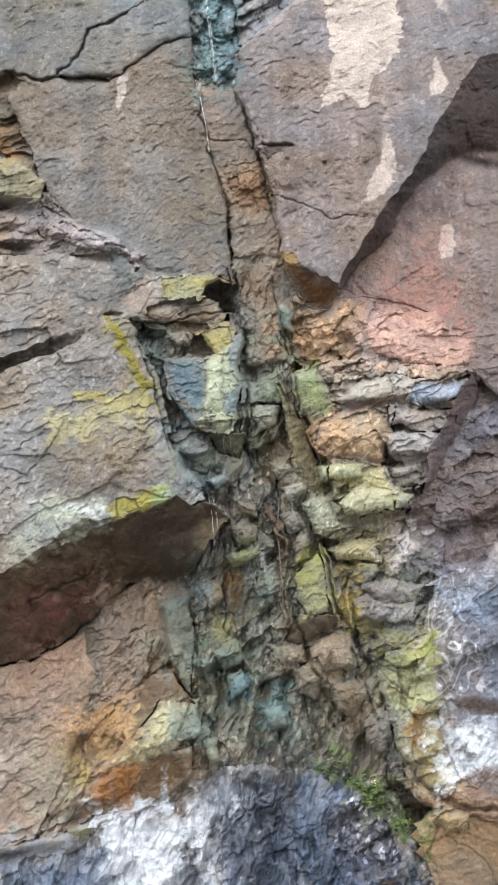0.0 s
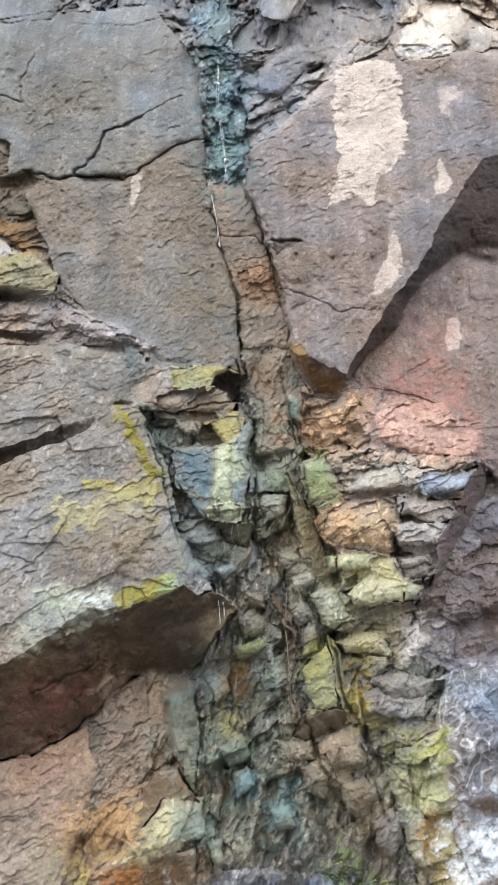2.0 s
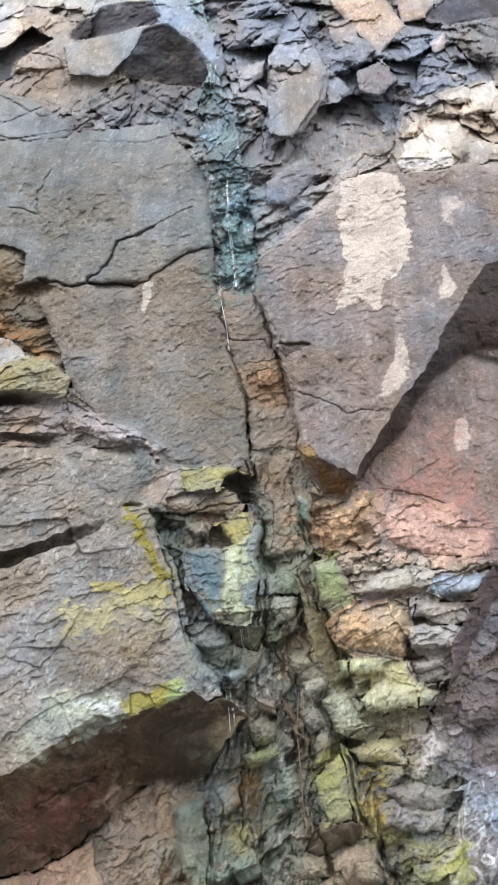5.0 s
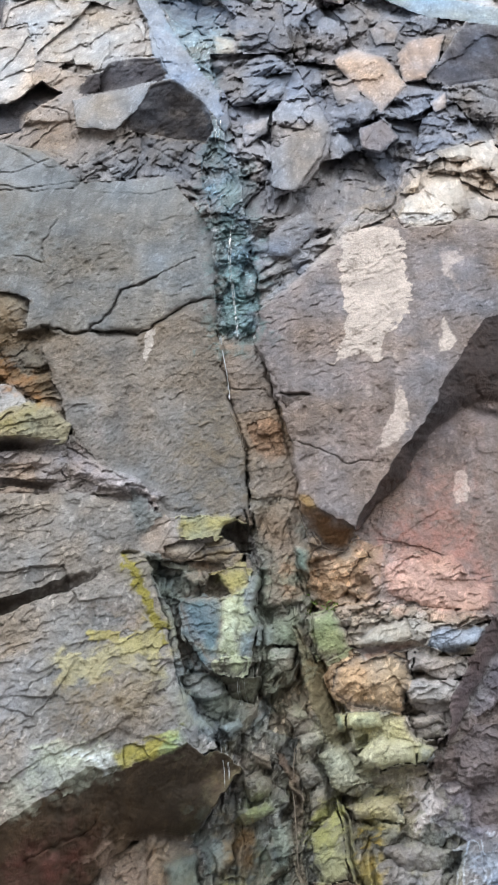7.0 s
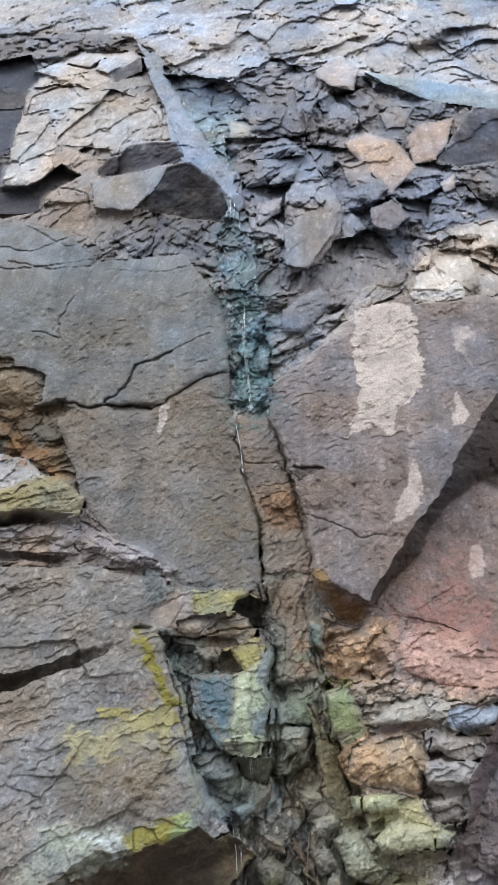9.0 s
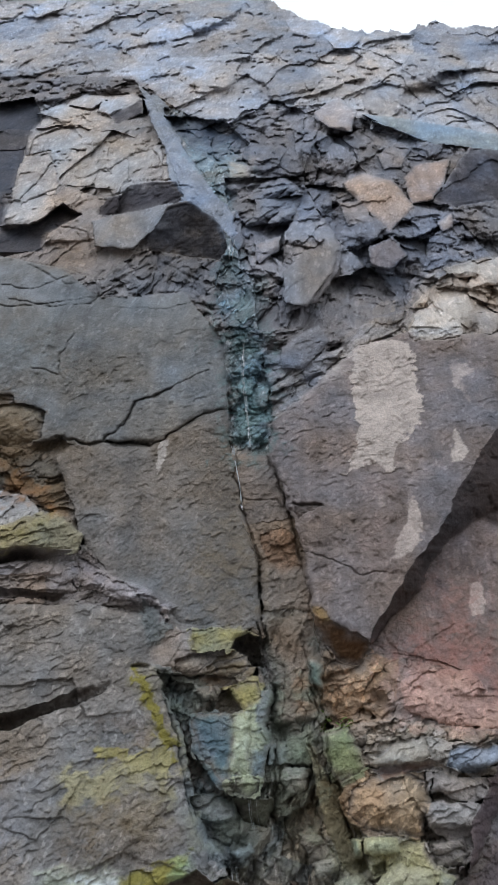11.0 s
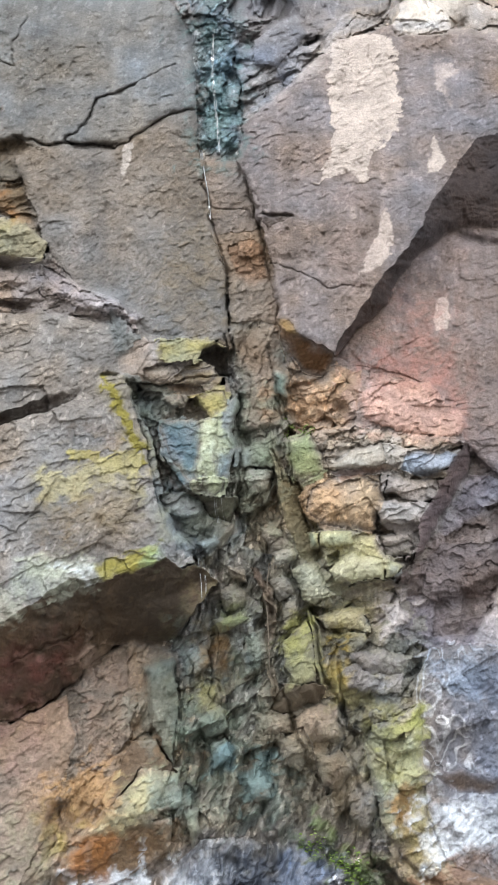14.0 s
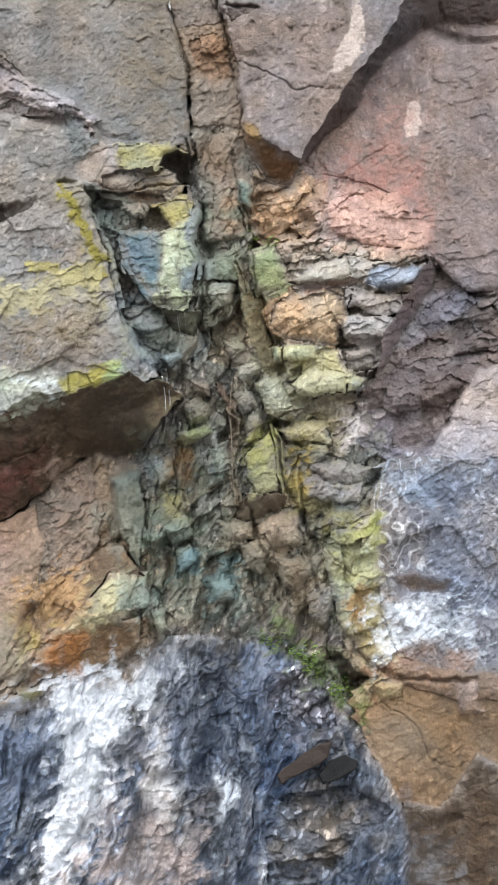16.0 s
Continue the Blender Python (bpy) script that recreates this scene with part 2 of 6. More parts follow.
# the runnel down the upper cliff
zone("rock_block", [(-1.75, 14.53), (-1.45, 14.13), (-0.74, 13.14), (-0.40, 12.26), (-0.50, 11.12), (-0.52, 10.00), (-0.27, 8.92), (-0.19, 8.01), (-0.09, 7.71), (-0.03, 7.08), (-0.06, 6.45), (-0.37, 6.45), (-0.42, 7.01), (-0.48, 7.71), (-0.59, 8.45), (-0.64, 9.30), (-0.54, 9.71), (-0.63, 10.30), (-1.03, 11.87)], (96, 114, 122), out=-0.04, rough=1.0, block=0.16, angle=80, stretch=2.4, jut=0.04, joint=0.02, fib=0.04, salt=0.5, wet=0.7)
zone("rock_block", [(-0.11, 7.57), (0.15, 7.71), (0.51, 7.64), (0.66, 7.71), (0.76, 7.63), (0.34, 7.22), (0.09, 6.92), (-0.05, 6.79), (-0.06, 7.15)], (136, 134, 138), out=0.05, rough=0.9, block=0.22, angle=35, stretch=1.8, jut=0.07, wet=0.2)
# left slabs
zone("rock_slab", [(-4.50, 9.44), (-2.97, 9.44), (-2.25, 9.14), (-1.70, 8.50), (-0.91, 8.62), (-0.63, 8.01), (-0.48, 7.71), (-0.43, 6.98), (-0.59, 6.90), (-0.82, 6.74), (-1.05, 6.55), (-1.38, 6.55), (-1.56, 6.53), (-1.81, 6.61), (-2.04, 6.56), (-2.33, 7.07), (-3.78, 7.41)], (108, 106, 104), out=0.16, gx=-0.02, rough=0.30, joint=0.05, label="smooth grey upper slab with cracks")
zone("rock_block", [(-2.25, 9.14), (-1.80, 8.92), (-1.55, 9.44), (-1.40, 9.57), (-0.94, 9.41), (-0.58, 9.30), (-0.60, 8.68), (-0.48, 7.71), (-0.63, 8.01), (-0.91, 8.62), (-1.70, 8.50)], (104, 101, 104), out=0.08, gz=-0.3, rough=1.0, block=0.22, angle=-15, stretch=2.0, jut=0.08)
zone("rock_slab", [(-1.56, 6.53), (-1.38, 6.55), (-1.05, 6.55), (-0.82, 6.74), (-0.59, 6.90), (-0.43, 6.98), (-0.37, 6.45), (-0.28, 6.10), (-0.22, 5.71), (-0.11, 5.31), (-0.06, 4.92), (-0.24, 4.84), (-0.65, 4.86), (-0.95, 5.10), (-1.22, 5.24), (-1.48, 5.54), (-1.56, 5.81), (-1.73, 6.08), (-1.87, 6.38)], (111, 104, 98), out=0.12, gx=-0.03, rough=0.42, joint=0.05, label="smooth grey-brown lower slab with run marks")
zone("rock_block", [(-2.33, 7.07), (-2.04, 6.56), (-1.81, 6.61), (-1.82, 6.38), (-1.56, 5.81), (-1.48, 5.54), (-1.66, 5.59), (-1.78, 5.81), (-2.04, 6.03), (-3.38, 6.01), (-3.78, 7.41)], (108, 95, 78), out=0.08, rough=1.0, block=0.26, angle=-30, stretch=1.6, jut=0.05)
zone("boulder", [(-2.41, 6.97), (-2.22, 7.00), (-2.00, 6.91), (-1.98, 6.62), (-2.15, 6.50), (-2.62, 6.55), (-2.72, 7.00)], (138, 122, 100), out=0.12, rough=0.8, label="brown weathered boulder")
zone("ledge", [(-3.31, 5.76), (-2.17, 5.72), (-1.92, 5.80), (-1.70, 5.86), (-1.49, 5.65), (-1.52, 5.52), (-1.78, 5.50), (-3.21, 5.45)], (142, 132, 104), out=0.30, gz=0.1, rough=0.8, label="yellowish jutting ledge")
zone("ledge", [(-2.23, 6.01), (-2.04, 6.00), (-1.86, 5.86), (-1.91, 5.79), (-2.17, 5.72), (-3.31, 5.76), (-3.39, 6.07)], (150, 146, 144), out=0.2, gz=-0.5, rough=0.8, label="pale grey stone lying on the ledge")
# underside of the ledge, its shade given by the colour
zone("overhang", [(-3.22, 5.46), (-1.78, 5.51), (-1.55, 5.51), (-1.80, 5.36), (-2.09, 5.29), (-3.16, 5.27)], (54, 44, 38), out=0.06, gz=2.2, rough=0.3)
# middle left wall
zone("rock_block", [(-2.94, 5.30), (-1.63, 5.40), (-1.43, 5.50), (-1.23, 5.25), (-0.94, 4.96), (-0.82, 4.74), (-1.00, 4.96), (-1.38, 5.00), (-1.49, 5.25), (-1.55, 5.00), (-2.88, 5.00)], (138, 126, 121), out=0.17, rough=0.9, block=0.22, angle=8, stretch=2.2, jut=0.03)
zone("rock_slab", [(-2.89, 5.01), (-1.55, 5.00), (-1.38, 5.00), (-1.00, 4.93), (-0.90, 4.67), (-0.83, 4.49), (-0.68, 4.19), (-0.57, 3.69), (-0.49, 3.45), (-0.41, 3.26), (-0.37, 3.15), (-0.52, 3.11), (-0.87, 2.96), (-1.12, 2.89), (-1.48, 2.58), (-2.37, 2.21)], (127, 120, 114), out=0.24, gz=-0.03, salt=0.15, rough=0.52, joint=0.03, label="grey rough wall stained yellow and white")
zone("rock_block", [(-1.51, 5.45), (-1.23, 5.25), (-0.95, 5.15), (-0.71, 5.00), (-0.87, 4.86), (-1.01, 5.00), (-1.44, 5.15)], (150, 139, 140), out=0.17, rough=1.0, block=0.14, angle=-25, stretch=2.0, jut=0.04)
zone("rock_slab", [(-1.01, 5.05), (-0.87, 4.96), (-0.82, 4.74), (-0.72, 4.49), (-0.61, 4.10), (-0.54, 3.73), (-0.38, 3.35), (-0.26, 3.26), (-0.35, 3.22), (-0.49, 3.41), (-0.58, 3.71), (-0.68, 4.14), (-0.82, 4.49), (-0.93, 4.77)], (106, 108, 106), out=0.18, rough=0.8, wet=0.3, label="narrow blue-grey mineral seam")
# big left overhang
# brown rock; the colour is lowered further for shade under the ledge
zone("overhang", [(-2.40, 2.39), (-1.57, 2.70), (-1.23, 2.91), (-1.10, 3.04), (-1.00, 3.02), (-0.90, 3.06), (-0.65, 3.18), (-0.48, 3.20), (-0.35, 3.11), (-0.22, 3.15), (-0.11, 3.04), (-0.27, 2.84), (-0.39, 2.66), (-0.71, 2.63), (-0.88, 2.44), (-1.13, 2.21), (-1.29, 2.08), (-1.48, 1.98), (-2.25, 1.60)], (62, 47, 31), lip=(12, 0.27, -0.20), rough=0.2, joint=0.0, label="smooth brown underside of the big ledge, darkened for its shade")
# below the left overhang
zone("rock_block", [(-2.07, 2.03), (-1.37, 2.15), (-1.20, 2.23), (-0.99, 2.40), (-0.75, 2.61), (-0.55, 2.63), (-0.35, 2.58), (-0.28, 2.08), (-0.23, 1.48), (-0.39, 1.34), (-0.68, 1.23), (-0.98, 1.09), (-1.28, 0.99), (-1.95, 0.85)], (142, 124, 106), out=-0.05, gz=-0.15, rough=1.0, block=0.40, angle=58, stretch=1.9, jut=0.05, joint=0.03, fib=0.02, salt=0.2)
zone("rock_slab", [(-2.07, 2.00), (-1.37, 2.14), (-1.16, 2.24), (-1.04, 2.31), (-0.97, 2.06), (-1.04, 1.77), (-1.11, 1.43), (-1.29, 1.09), (-1.96, 0.88)], (142, 120, 102), out=-0.04, rough=0.5, label="smooth pinkish-brown face under the ledge")
zone("rock_slab", [(-0.56, 2.47), (-0.37, 2.56), (-0.30, 2.11), (-0.31, 1.86), (-0.43, 2.00), (-0.52, 2.21)], (96, 100, 90), out=0.02, gx=-0.5, rough=0.3, label="dark green-grey slab")
zone("overhang", [(-1.09, 1.12), (-0.95, 1.36), (-0.76, 1.49), (-0.52, 1.58), (-0.31, 1.62), (-0.27, 1.55), (-0.40, 1.42), (-0.61, 1.26), (-0.89, 1.21)], (104, 80, 54), out=0.02, gz=0.6, rough=0.7, label="orange-brown hollow above the wet base")
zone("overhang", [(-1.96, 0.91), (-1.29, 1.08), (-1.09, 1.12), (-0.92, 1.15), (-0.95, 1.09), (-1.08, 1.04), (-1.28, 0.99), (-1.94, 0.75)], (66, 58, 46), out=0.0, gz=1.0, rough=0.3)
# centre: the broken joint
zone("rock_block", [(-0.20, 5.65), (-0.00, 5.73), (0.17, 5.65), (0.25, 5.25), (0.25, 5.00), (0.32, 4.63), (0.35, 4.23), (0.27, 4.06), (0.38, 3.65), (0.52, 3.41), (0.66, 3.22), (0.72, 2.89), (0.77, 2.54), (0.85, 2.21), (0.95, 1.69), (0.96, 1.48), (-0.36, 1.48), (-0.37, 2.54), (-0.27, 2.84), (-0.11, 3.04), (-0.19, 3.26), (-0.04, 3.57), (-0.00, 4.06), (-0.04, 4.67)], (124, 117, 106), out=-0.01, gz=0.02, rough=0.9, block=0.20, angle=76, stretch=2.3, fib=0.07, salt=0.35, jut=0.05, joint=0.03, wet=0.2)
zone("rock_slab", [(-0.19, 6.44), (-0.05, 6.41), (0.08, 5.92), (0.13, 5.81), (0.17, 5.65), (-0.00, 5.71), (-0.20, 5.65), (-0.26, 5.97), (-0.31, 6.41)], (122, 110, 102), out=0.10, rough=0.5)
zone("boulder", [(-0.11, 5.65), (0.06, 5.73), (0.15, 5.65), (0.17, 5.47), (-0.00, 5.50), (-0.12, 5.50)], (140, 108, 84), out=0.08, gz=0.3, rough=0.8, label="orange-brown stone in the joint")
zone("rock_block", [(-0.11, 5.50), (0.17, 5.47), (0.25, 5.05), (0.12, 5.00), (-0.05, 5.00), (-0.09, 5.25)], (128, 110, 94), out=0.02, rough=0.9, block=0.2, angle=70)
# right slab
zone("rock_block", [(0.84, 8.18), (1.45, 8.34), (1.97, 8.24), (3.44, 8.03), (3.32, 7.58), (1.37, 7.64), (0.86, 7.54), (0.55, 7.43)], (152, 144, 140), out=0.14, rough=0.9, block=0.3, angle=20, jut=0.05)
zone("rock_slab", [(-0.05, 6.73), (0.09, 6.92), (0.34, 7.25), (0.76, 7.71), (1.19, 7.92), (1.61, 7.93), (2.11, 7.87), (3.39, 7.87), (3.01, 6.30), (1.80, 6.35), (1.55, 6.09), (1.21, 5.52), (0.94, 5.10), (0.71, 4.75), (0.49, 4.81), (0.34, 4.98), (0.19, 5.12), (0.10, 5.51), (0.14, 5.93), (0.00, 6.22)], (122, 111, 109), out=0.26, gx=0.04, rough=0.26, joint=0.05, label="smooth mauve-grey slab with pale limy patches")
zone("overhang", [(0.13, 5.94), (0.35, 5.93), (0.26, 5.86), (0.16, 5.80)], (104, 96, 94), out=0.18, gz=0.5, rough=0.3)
# mauve rock, with the shade of the turned-away side mixed into the colour
zone("overhang", [(0.66, 4.74), (0.71, 4.88), (0.84, 5.10), (1.02, 5.40), (1.22, 5.68), (1.47, 6.13), (1.74, 6.56), (1.87, 6.73), (2.14, 6.81), (3.32, 6.88), (3.14, 5.97), (1.95, 5.92), (1.58, 5.81), (1.34, 5.65), (1.17, 5.40), (1.05, 5.15), (0.83, 4.96), (0.74, 4.77)], (60, 49, 48), lip=(9, 0.30, -0.02), rough=0.2, joint=0.0, label="mauve face turned away under the slab, darkened for its shade")
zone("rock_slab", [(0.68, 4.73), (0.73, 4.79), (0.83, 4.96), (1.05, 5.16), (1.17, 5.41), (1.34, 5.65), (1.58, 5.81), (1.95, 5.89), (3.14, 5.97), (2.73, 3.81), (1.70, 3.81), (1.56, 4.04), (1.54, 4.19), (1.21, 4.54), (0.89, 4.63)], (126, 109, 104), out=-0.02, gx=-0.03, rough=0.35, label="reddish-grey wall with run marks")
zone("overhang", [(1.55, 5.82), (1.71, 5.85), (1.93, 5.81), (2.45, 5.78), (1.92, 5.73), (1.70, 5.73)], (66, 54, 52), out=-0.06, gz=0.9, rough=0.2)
zone("overhang", [(0.21, 5.03), (0.31, 5.00), (0.49, 4.86), (0.66, 4.78), (0.67, 4.67), (0.56, 4.56), (0.42, 4.58), (0.34, 4.74), (0.24, 4.91)], (104, 72, 42), out=0.10, gz=0.9, rough=0.5, label="rust-brown pointed overhang")
zone("rock_slab", [(0.23, 5.05), (0.33, 5.03), (0.43, 4.90), (0.33, 4.93)], (150, 118, 66), out=0.24, rough=0.5)
# orange and pink stretch
zone("rock_block", [(0.32, 4.61), (0.42, 4.57), (0.56, 4.55), (0.67, 4.65), (0.89, 4.61), (0.84, 4.36), (0.79, 4.19), (0.63, 4.14), (0.39, 4.12), (0.29, 4.27)], (160, 130, 102), out=0.0, salt=0.25, rough=1.0, block=0.18, angle=60, stretch=1.4, jut=0.05, joint=0.04)
zone("rock_block", [(0.67, 4.65), (0.85, 4.67), (1.14, 4.61), (1.33, 4.49), (1.48, 4.36), (1.56, 4.21), (1.55, 4.10), (1.29, 4.12), (1.02, 4.17), (0.82, 4.14), (0.82, 4.36)], (182, 142, 126), out=0.02, rough=0.7, block=0.5, angle=20, stretch=1.3, jut=0.02, joint=0.0, salt=0.2, fade=0.10)
# two small undersides, shaded by their dark colour
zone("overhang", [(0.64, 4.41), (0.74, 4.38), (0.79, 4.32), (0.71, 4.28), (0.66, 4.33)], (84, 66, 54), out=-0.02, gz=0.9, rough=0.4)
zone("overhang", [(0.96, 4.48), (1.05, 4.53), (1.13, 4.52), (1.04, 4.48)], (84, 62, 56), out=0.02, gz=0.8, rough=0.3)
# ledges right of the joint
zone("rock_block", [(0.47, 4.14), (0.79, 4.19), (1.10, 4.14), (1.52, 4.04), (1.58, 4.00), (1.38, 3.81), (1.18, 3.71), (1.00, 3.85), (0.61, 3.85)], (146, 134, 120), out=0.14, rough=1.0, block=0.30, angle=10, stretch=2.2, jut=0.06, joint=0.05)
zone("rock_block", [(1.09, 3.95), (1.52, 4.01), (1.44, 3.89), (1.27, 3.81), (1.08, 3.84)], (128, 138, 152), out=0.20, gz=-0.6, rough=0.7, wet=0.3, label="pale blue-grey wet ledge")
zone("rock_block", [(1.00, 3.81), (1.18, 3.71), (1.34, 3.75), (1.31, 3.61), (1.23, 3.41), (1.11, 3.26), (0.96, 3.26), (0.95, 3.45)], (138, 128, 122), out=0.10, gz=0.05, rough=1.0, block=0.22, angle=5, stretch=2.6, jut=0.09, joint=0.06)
# jagged face turned away: the dark tone holds its shade
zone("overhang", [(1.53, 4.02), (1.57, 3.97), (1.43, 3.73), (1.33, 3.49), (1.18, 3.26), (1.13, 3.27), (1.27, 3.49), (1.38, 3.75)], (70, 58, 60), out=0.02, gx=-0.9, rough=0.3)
zone("rock_block", [(0.50, 3.41), (0.75, 3.44), (0.93, 3.41), (0.96, 3.26), (1.09, 3.22), (1.02, 3.11), (0.76, 3.06), (0.58, 3.15)], (164, 160, 120), out=0.14, rough=0.8, block=0.30, angle=8, stretch=1.6, jut=0.07, joint=0.05)
zone("rock_block", [(0.33, 3.41), (0.50, 3.41), (0.58, 3.15), (0.76, 3.04), (0.61, 2.91), (0.43, 2.93), (0.35, 3.15)], (146, 142, 116), out=0.05, rough=0.9, block=0.2, angle=60, stretch=1.4, jut=0.06)
zone("rock_block", [(1.13, 3.26), (1.35, 3.49), (1.54, 3.81), (1.60, 4.00), (1.77, 3.85), (2.74, 3.85), (2.52, 2.68), (1.57, 2.71), (1.27, 2.66), (1.09, 2.77), (1.09, 3.00)], (116, 102, 101), out=0.0, gz=-0.05, rough=0.95, block=0.32, angle=15, stretch=2.0, jut=0.06, joint=0.05)
zone("rock_block", [(0.61, 2.91), (0.76, 3.04), (1.02, 3.09), (1.10, 2.96), (1.07, 2.75), (1.17, 2.65), (1.05, 2.54), (0.88, 2.65), (0.74, 2.58), (0.64, 2.71)], (152, 140, 118), out=0.02, rough=1.1, block=0.16, angle=60, stretch=1.3, jut=0.06, joint=0.05)
zone("rock_block", [(0.34, 2.28), (0.65, 2.34), (0.71, 2.12), (0.53, 1.93), (0.38, 1.99)], (124, 110, 96), out=0.04, rough=0.8, block=0.28, angle=20, stretch=1.4, jut=0.07, joint=0.05)
# lower right
zone("rock_block", [(0.70, 2.54), (0.88, 2.61), (1.20, 2.61), (1.20, 2.28), (0.99, 2.21), (0.74, 2.12), (0.70, 2.28)], (140, 130, 112), out=0.0, rough=1.2, block=0.12, angle=40, stretch=1.5, jut=0.035, joint=0.03)
zone("rock_slab", [(1.19, 2.62), (1.39, 2.71), (1.85, 2.76), (2.68, 2.78), (2.58, 1.22), (1.80, 1.27), (1.51, 1.30), (1.33, 1.44), (1.23, 1.68), (1.18, 2.04), (1.13, 2.33)], (108, 110, 122), out=0.05, rough=0.7, wet=0.35, vein=0.5, fib=0.02, angle=60, salt=0.2, joint=0.03, label="blue-grey marbled rock with white swirls")
zone("overhang", [(1.21, 1.88), (1.41, 1.93), (1.70, 1.89), (1.63, 1.79), (1.37, 1.76)], (112, 92, 78), out=0.03, gz=0.7, rough=0.4)
zone("rock_block", [(0.79, 2.06), (0.98, 2.23), (1.18, 2.29), (1.18, 1.96), (1.16, 1.75), (1.22, 1.51), (1.29, 1.35), (1.11, 1.35), (1.01, 1.43), (0.90, 1.64)], (152, 147, 112), out=0.10, rough=0.8, block=0.34, angle=65, stretch=1.5, jut=0.06, joint=0.05)
zone("rock_slab", [(1.15, 1.30), (1.29, 1.37), (1.80, 1.26), (2.58, 1.25), (2.57, 1.05), (1.79, 1.07), (1.32, 1.19)], (126, 102, 84), out=0.12, gz=0.1, rough=0.5, label="brown sloping slab")
zone("rock_slab", [(1.05, 1.02), (1.15, 1.21), (1.36, 1.19), (1.79, 1.10), (2.57, 1.08), (2.53, 0.42), (1.78, 0.80), (1.52, 0.47), (1.29, 0.49), (1.14, 0.76)], (122, 98, 74), out=0.05, gz=0.12, rough=0.35, joint=0.03, label="ochre-brown smooth slab near the cliff foot")
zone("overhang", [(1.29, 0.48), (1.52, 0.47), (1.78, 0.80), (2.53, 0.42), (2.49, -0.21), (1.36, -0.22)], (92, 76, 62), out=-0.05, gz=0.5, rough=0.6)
# wet foot of the cliff
zone("rock_block", [(-1.95, 0.85), (-1.28, 0.98), (-0.98, 1.07), (-0.68, 1.22), (-0.39, 1.33), (-0.27, 1.39), (-0.13, 1.48), (0.51, 1.50), (0.79, 1.22), (1.04, 0.99), (1.14, 0.73), (1.31, 0.44), (1.40, -0.22), (-1.84, -0.25)], (64, 74, 90), out=0.05, gz=-0.12, rough=0.5, block=0.24, angle=72, stretch=2.2, fib=0.06, salt=0.4, jut=0.035, joint=0.015, wet=0.9, vein=0.42, upright=True)
# the notch with the blue block
zone("rock_block", [(-0.83, 4.49), (-0.72, 4.49), (-0.57, 4.49), (-0.45, 4.40), (-0.44, 4.27), (-0.56, 4.14), (-0.55, 3.89), (-0.39, 3.69), (-0.16, 3.63), (-0.00, 3.65), (-0.00, 3.41), (-0.15, 3.22), (-0.26, 3.24), (-0.41, 3.37), (-0.54, 3.73), (-0.61, 4.10)], (108, 114, 110), out=0.03, rough=0.8, block=0.16, angle=70, stretch=1.7, fib=0.03, jut=0.05, joint=0.04, wet=0.4)
zone("rock_block", [(-0.09, 4.77), (0.25, 4.96), (0.30, 4.54), (0.31, 4.06), (0.24, 3.61), (0.03, 3.53), (-0.02, 3.81), (-0.00, 4.14), (-0.04, 4.45)], (118, 114, 102), out=-0.02, rough=0.8, block=0.2, angle=80, stretch=2.4, fib=0.06, salt=0.2, jut=0.06, joint=0.05, wet=0.2)
zone("rock_slab", [(-0.88, 4.67), (-0.75, 4.76), (-0.58, 4.84), (-0.38, 4.81), (-0.39, 4.76), (-0.58, 4.67), (-0.73, 4.56), (-0.83, 4.54)], (150, 138, 130), out=0.16, rough=0.4, label="grey-pink slab with a yellow lichened edge")
zone("rock_slab", [(-0.58, 4.84), (-0.38, 4.82), (-0.15, 4.79), (-0.27, 4.73), (-0.39, 4.71), (-0.56, 4.65)], (152, 142, 104), out=0.18, gz=-0.2, rough=0.5, label="yellow lichened lip of rock")
# overhang zones in the notch: cavity and hollows, shade added to their colours
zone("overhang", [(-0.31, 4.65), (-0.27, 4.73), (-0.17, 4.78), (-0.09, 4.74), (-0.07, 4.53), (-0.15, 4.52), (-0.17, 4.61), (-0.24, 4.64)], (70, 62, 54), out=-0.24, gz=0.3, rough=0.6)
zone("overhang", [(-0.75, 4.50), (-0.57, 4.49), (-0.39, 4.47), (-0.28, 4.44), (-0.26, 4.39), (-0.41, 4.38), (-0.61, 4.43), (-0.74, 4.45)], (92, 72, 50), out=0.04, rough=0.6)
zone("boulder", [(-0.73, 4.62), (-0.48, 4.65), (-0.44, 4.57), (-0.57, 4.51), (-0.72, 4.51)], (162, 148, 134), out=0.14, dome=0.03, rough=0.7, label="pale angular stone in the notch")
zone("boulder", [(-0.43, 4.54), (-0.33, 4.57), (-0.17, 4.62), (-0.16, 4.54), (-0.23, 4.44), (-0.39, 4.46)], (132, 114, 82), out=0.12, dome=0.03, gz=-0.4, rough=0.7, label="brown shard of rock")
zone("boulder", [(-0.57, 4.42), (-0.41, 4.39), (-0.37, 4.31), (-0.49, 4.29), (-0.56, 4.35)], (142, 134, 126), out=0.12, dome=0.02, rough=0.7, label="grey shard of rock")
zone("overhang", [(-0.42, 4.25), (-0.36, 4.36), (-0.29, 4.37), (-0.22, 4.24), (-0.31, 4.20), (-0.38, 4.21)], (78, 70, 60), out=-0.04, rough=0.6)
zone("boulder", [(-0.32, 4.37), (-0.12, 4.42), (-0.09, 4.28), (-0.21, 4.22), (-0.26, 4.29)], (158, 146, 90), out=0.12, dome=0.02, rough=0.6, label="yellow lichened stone")
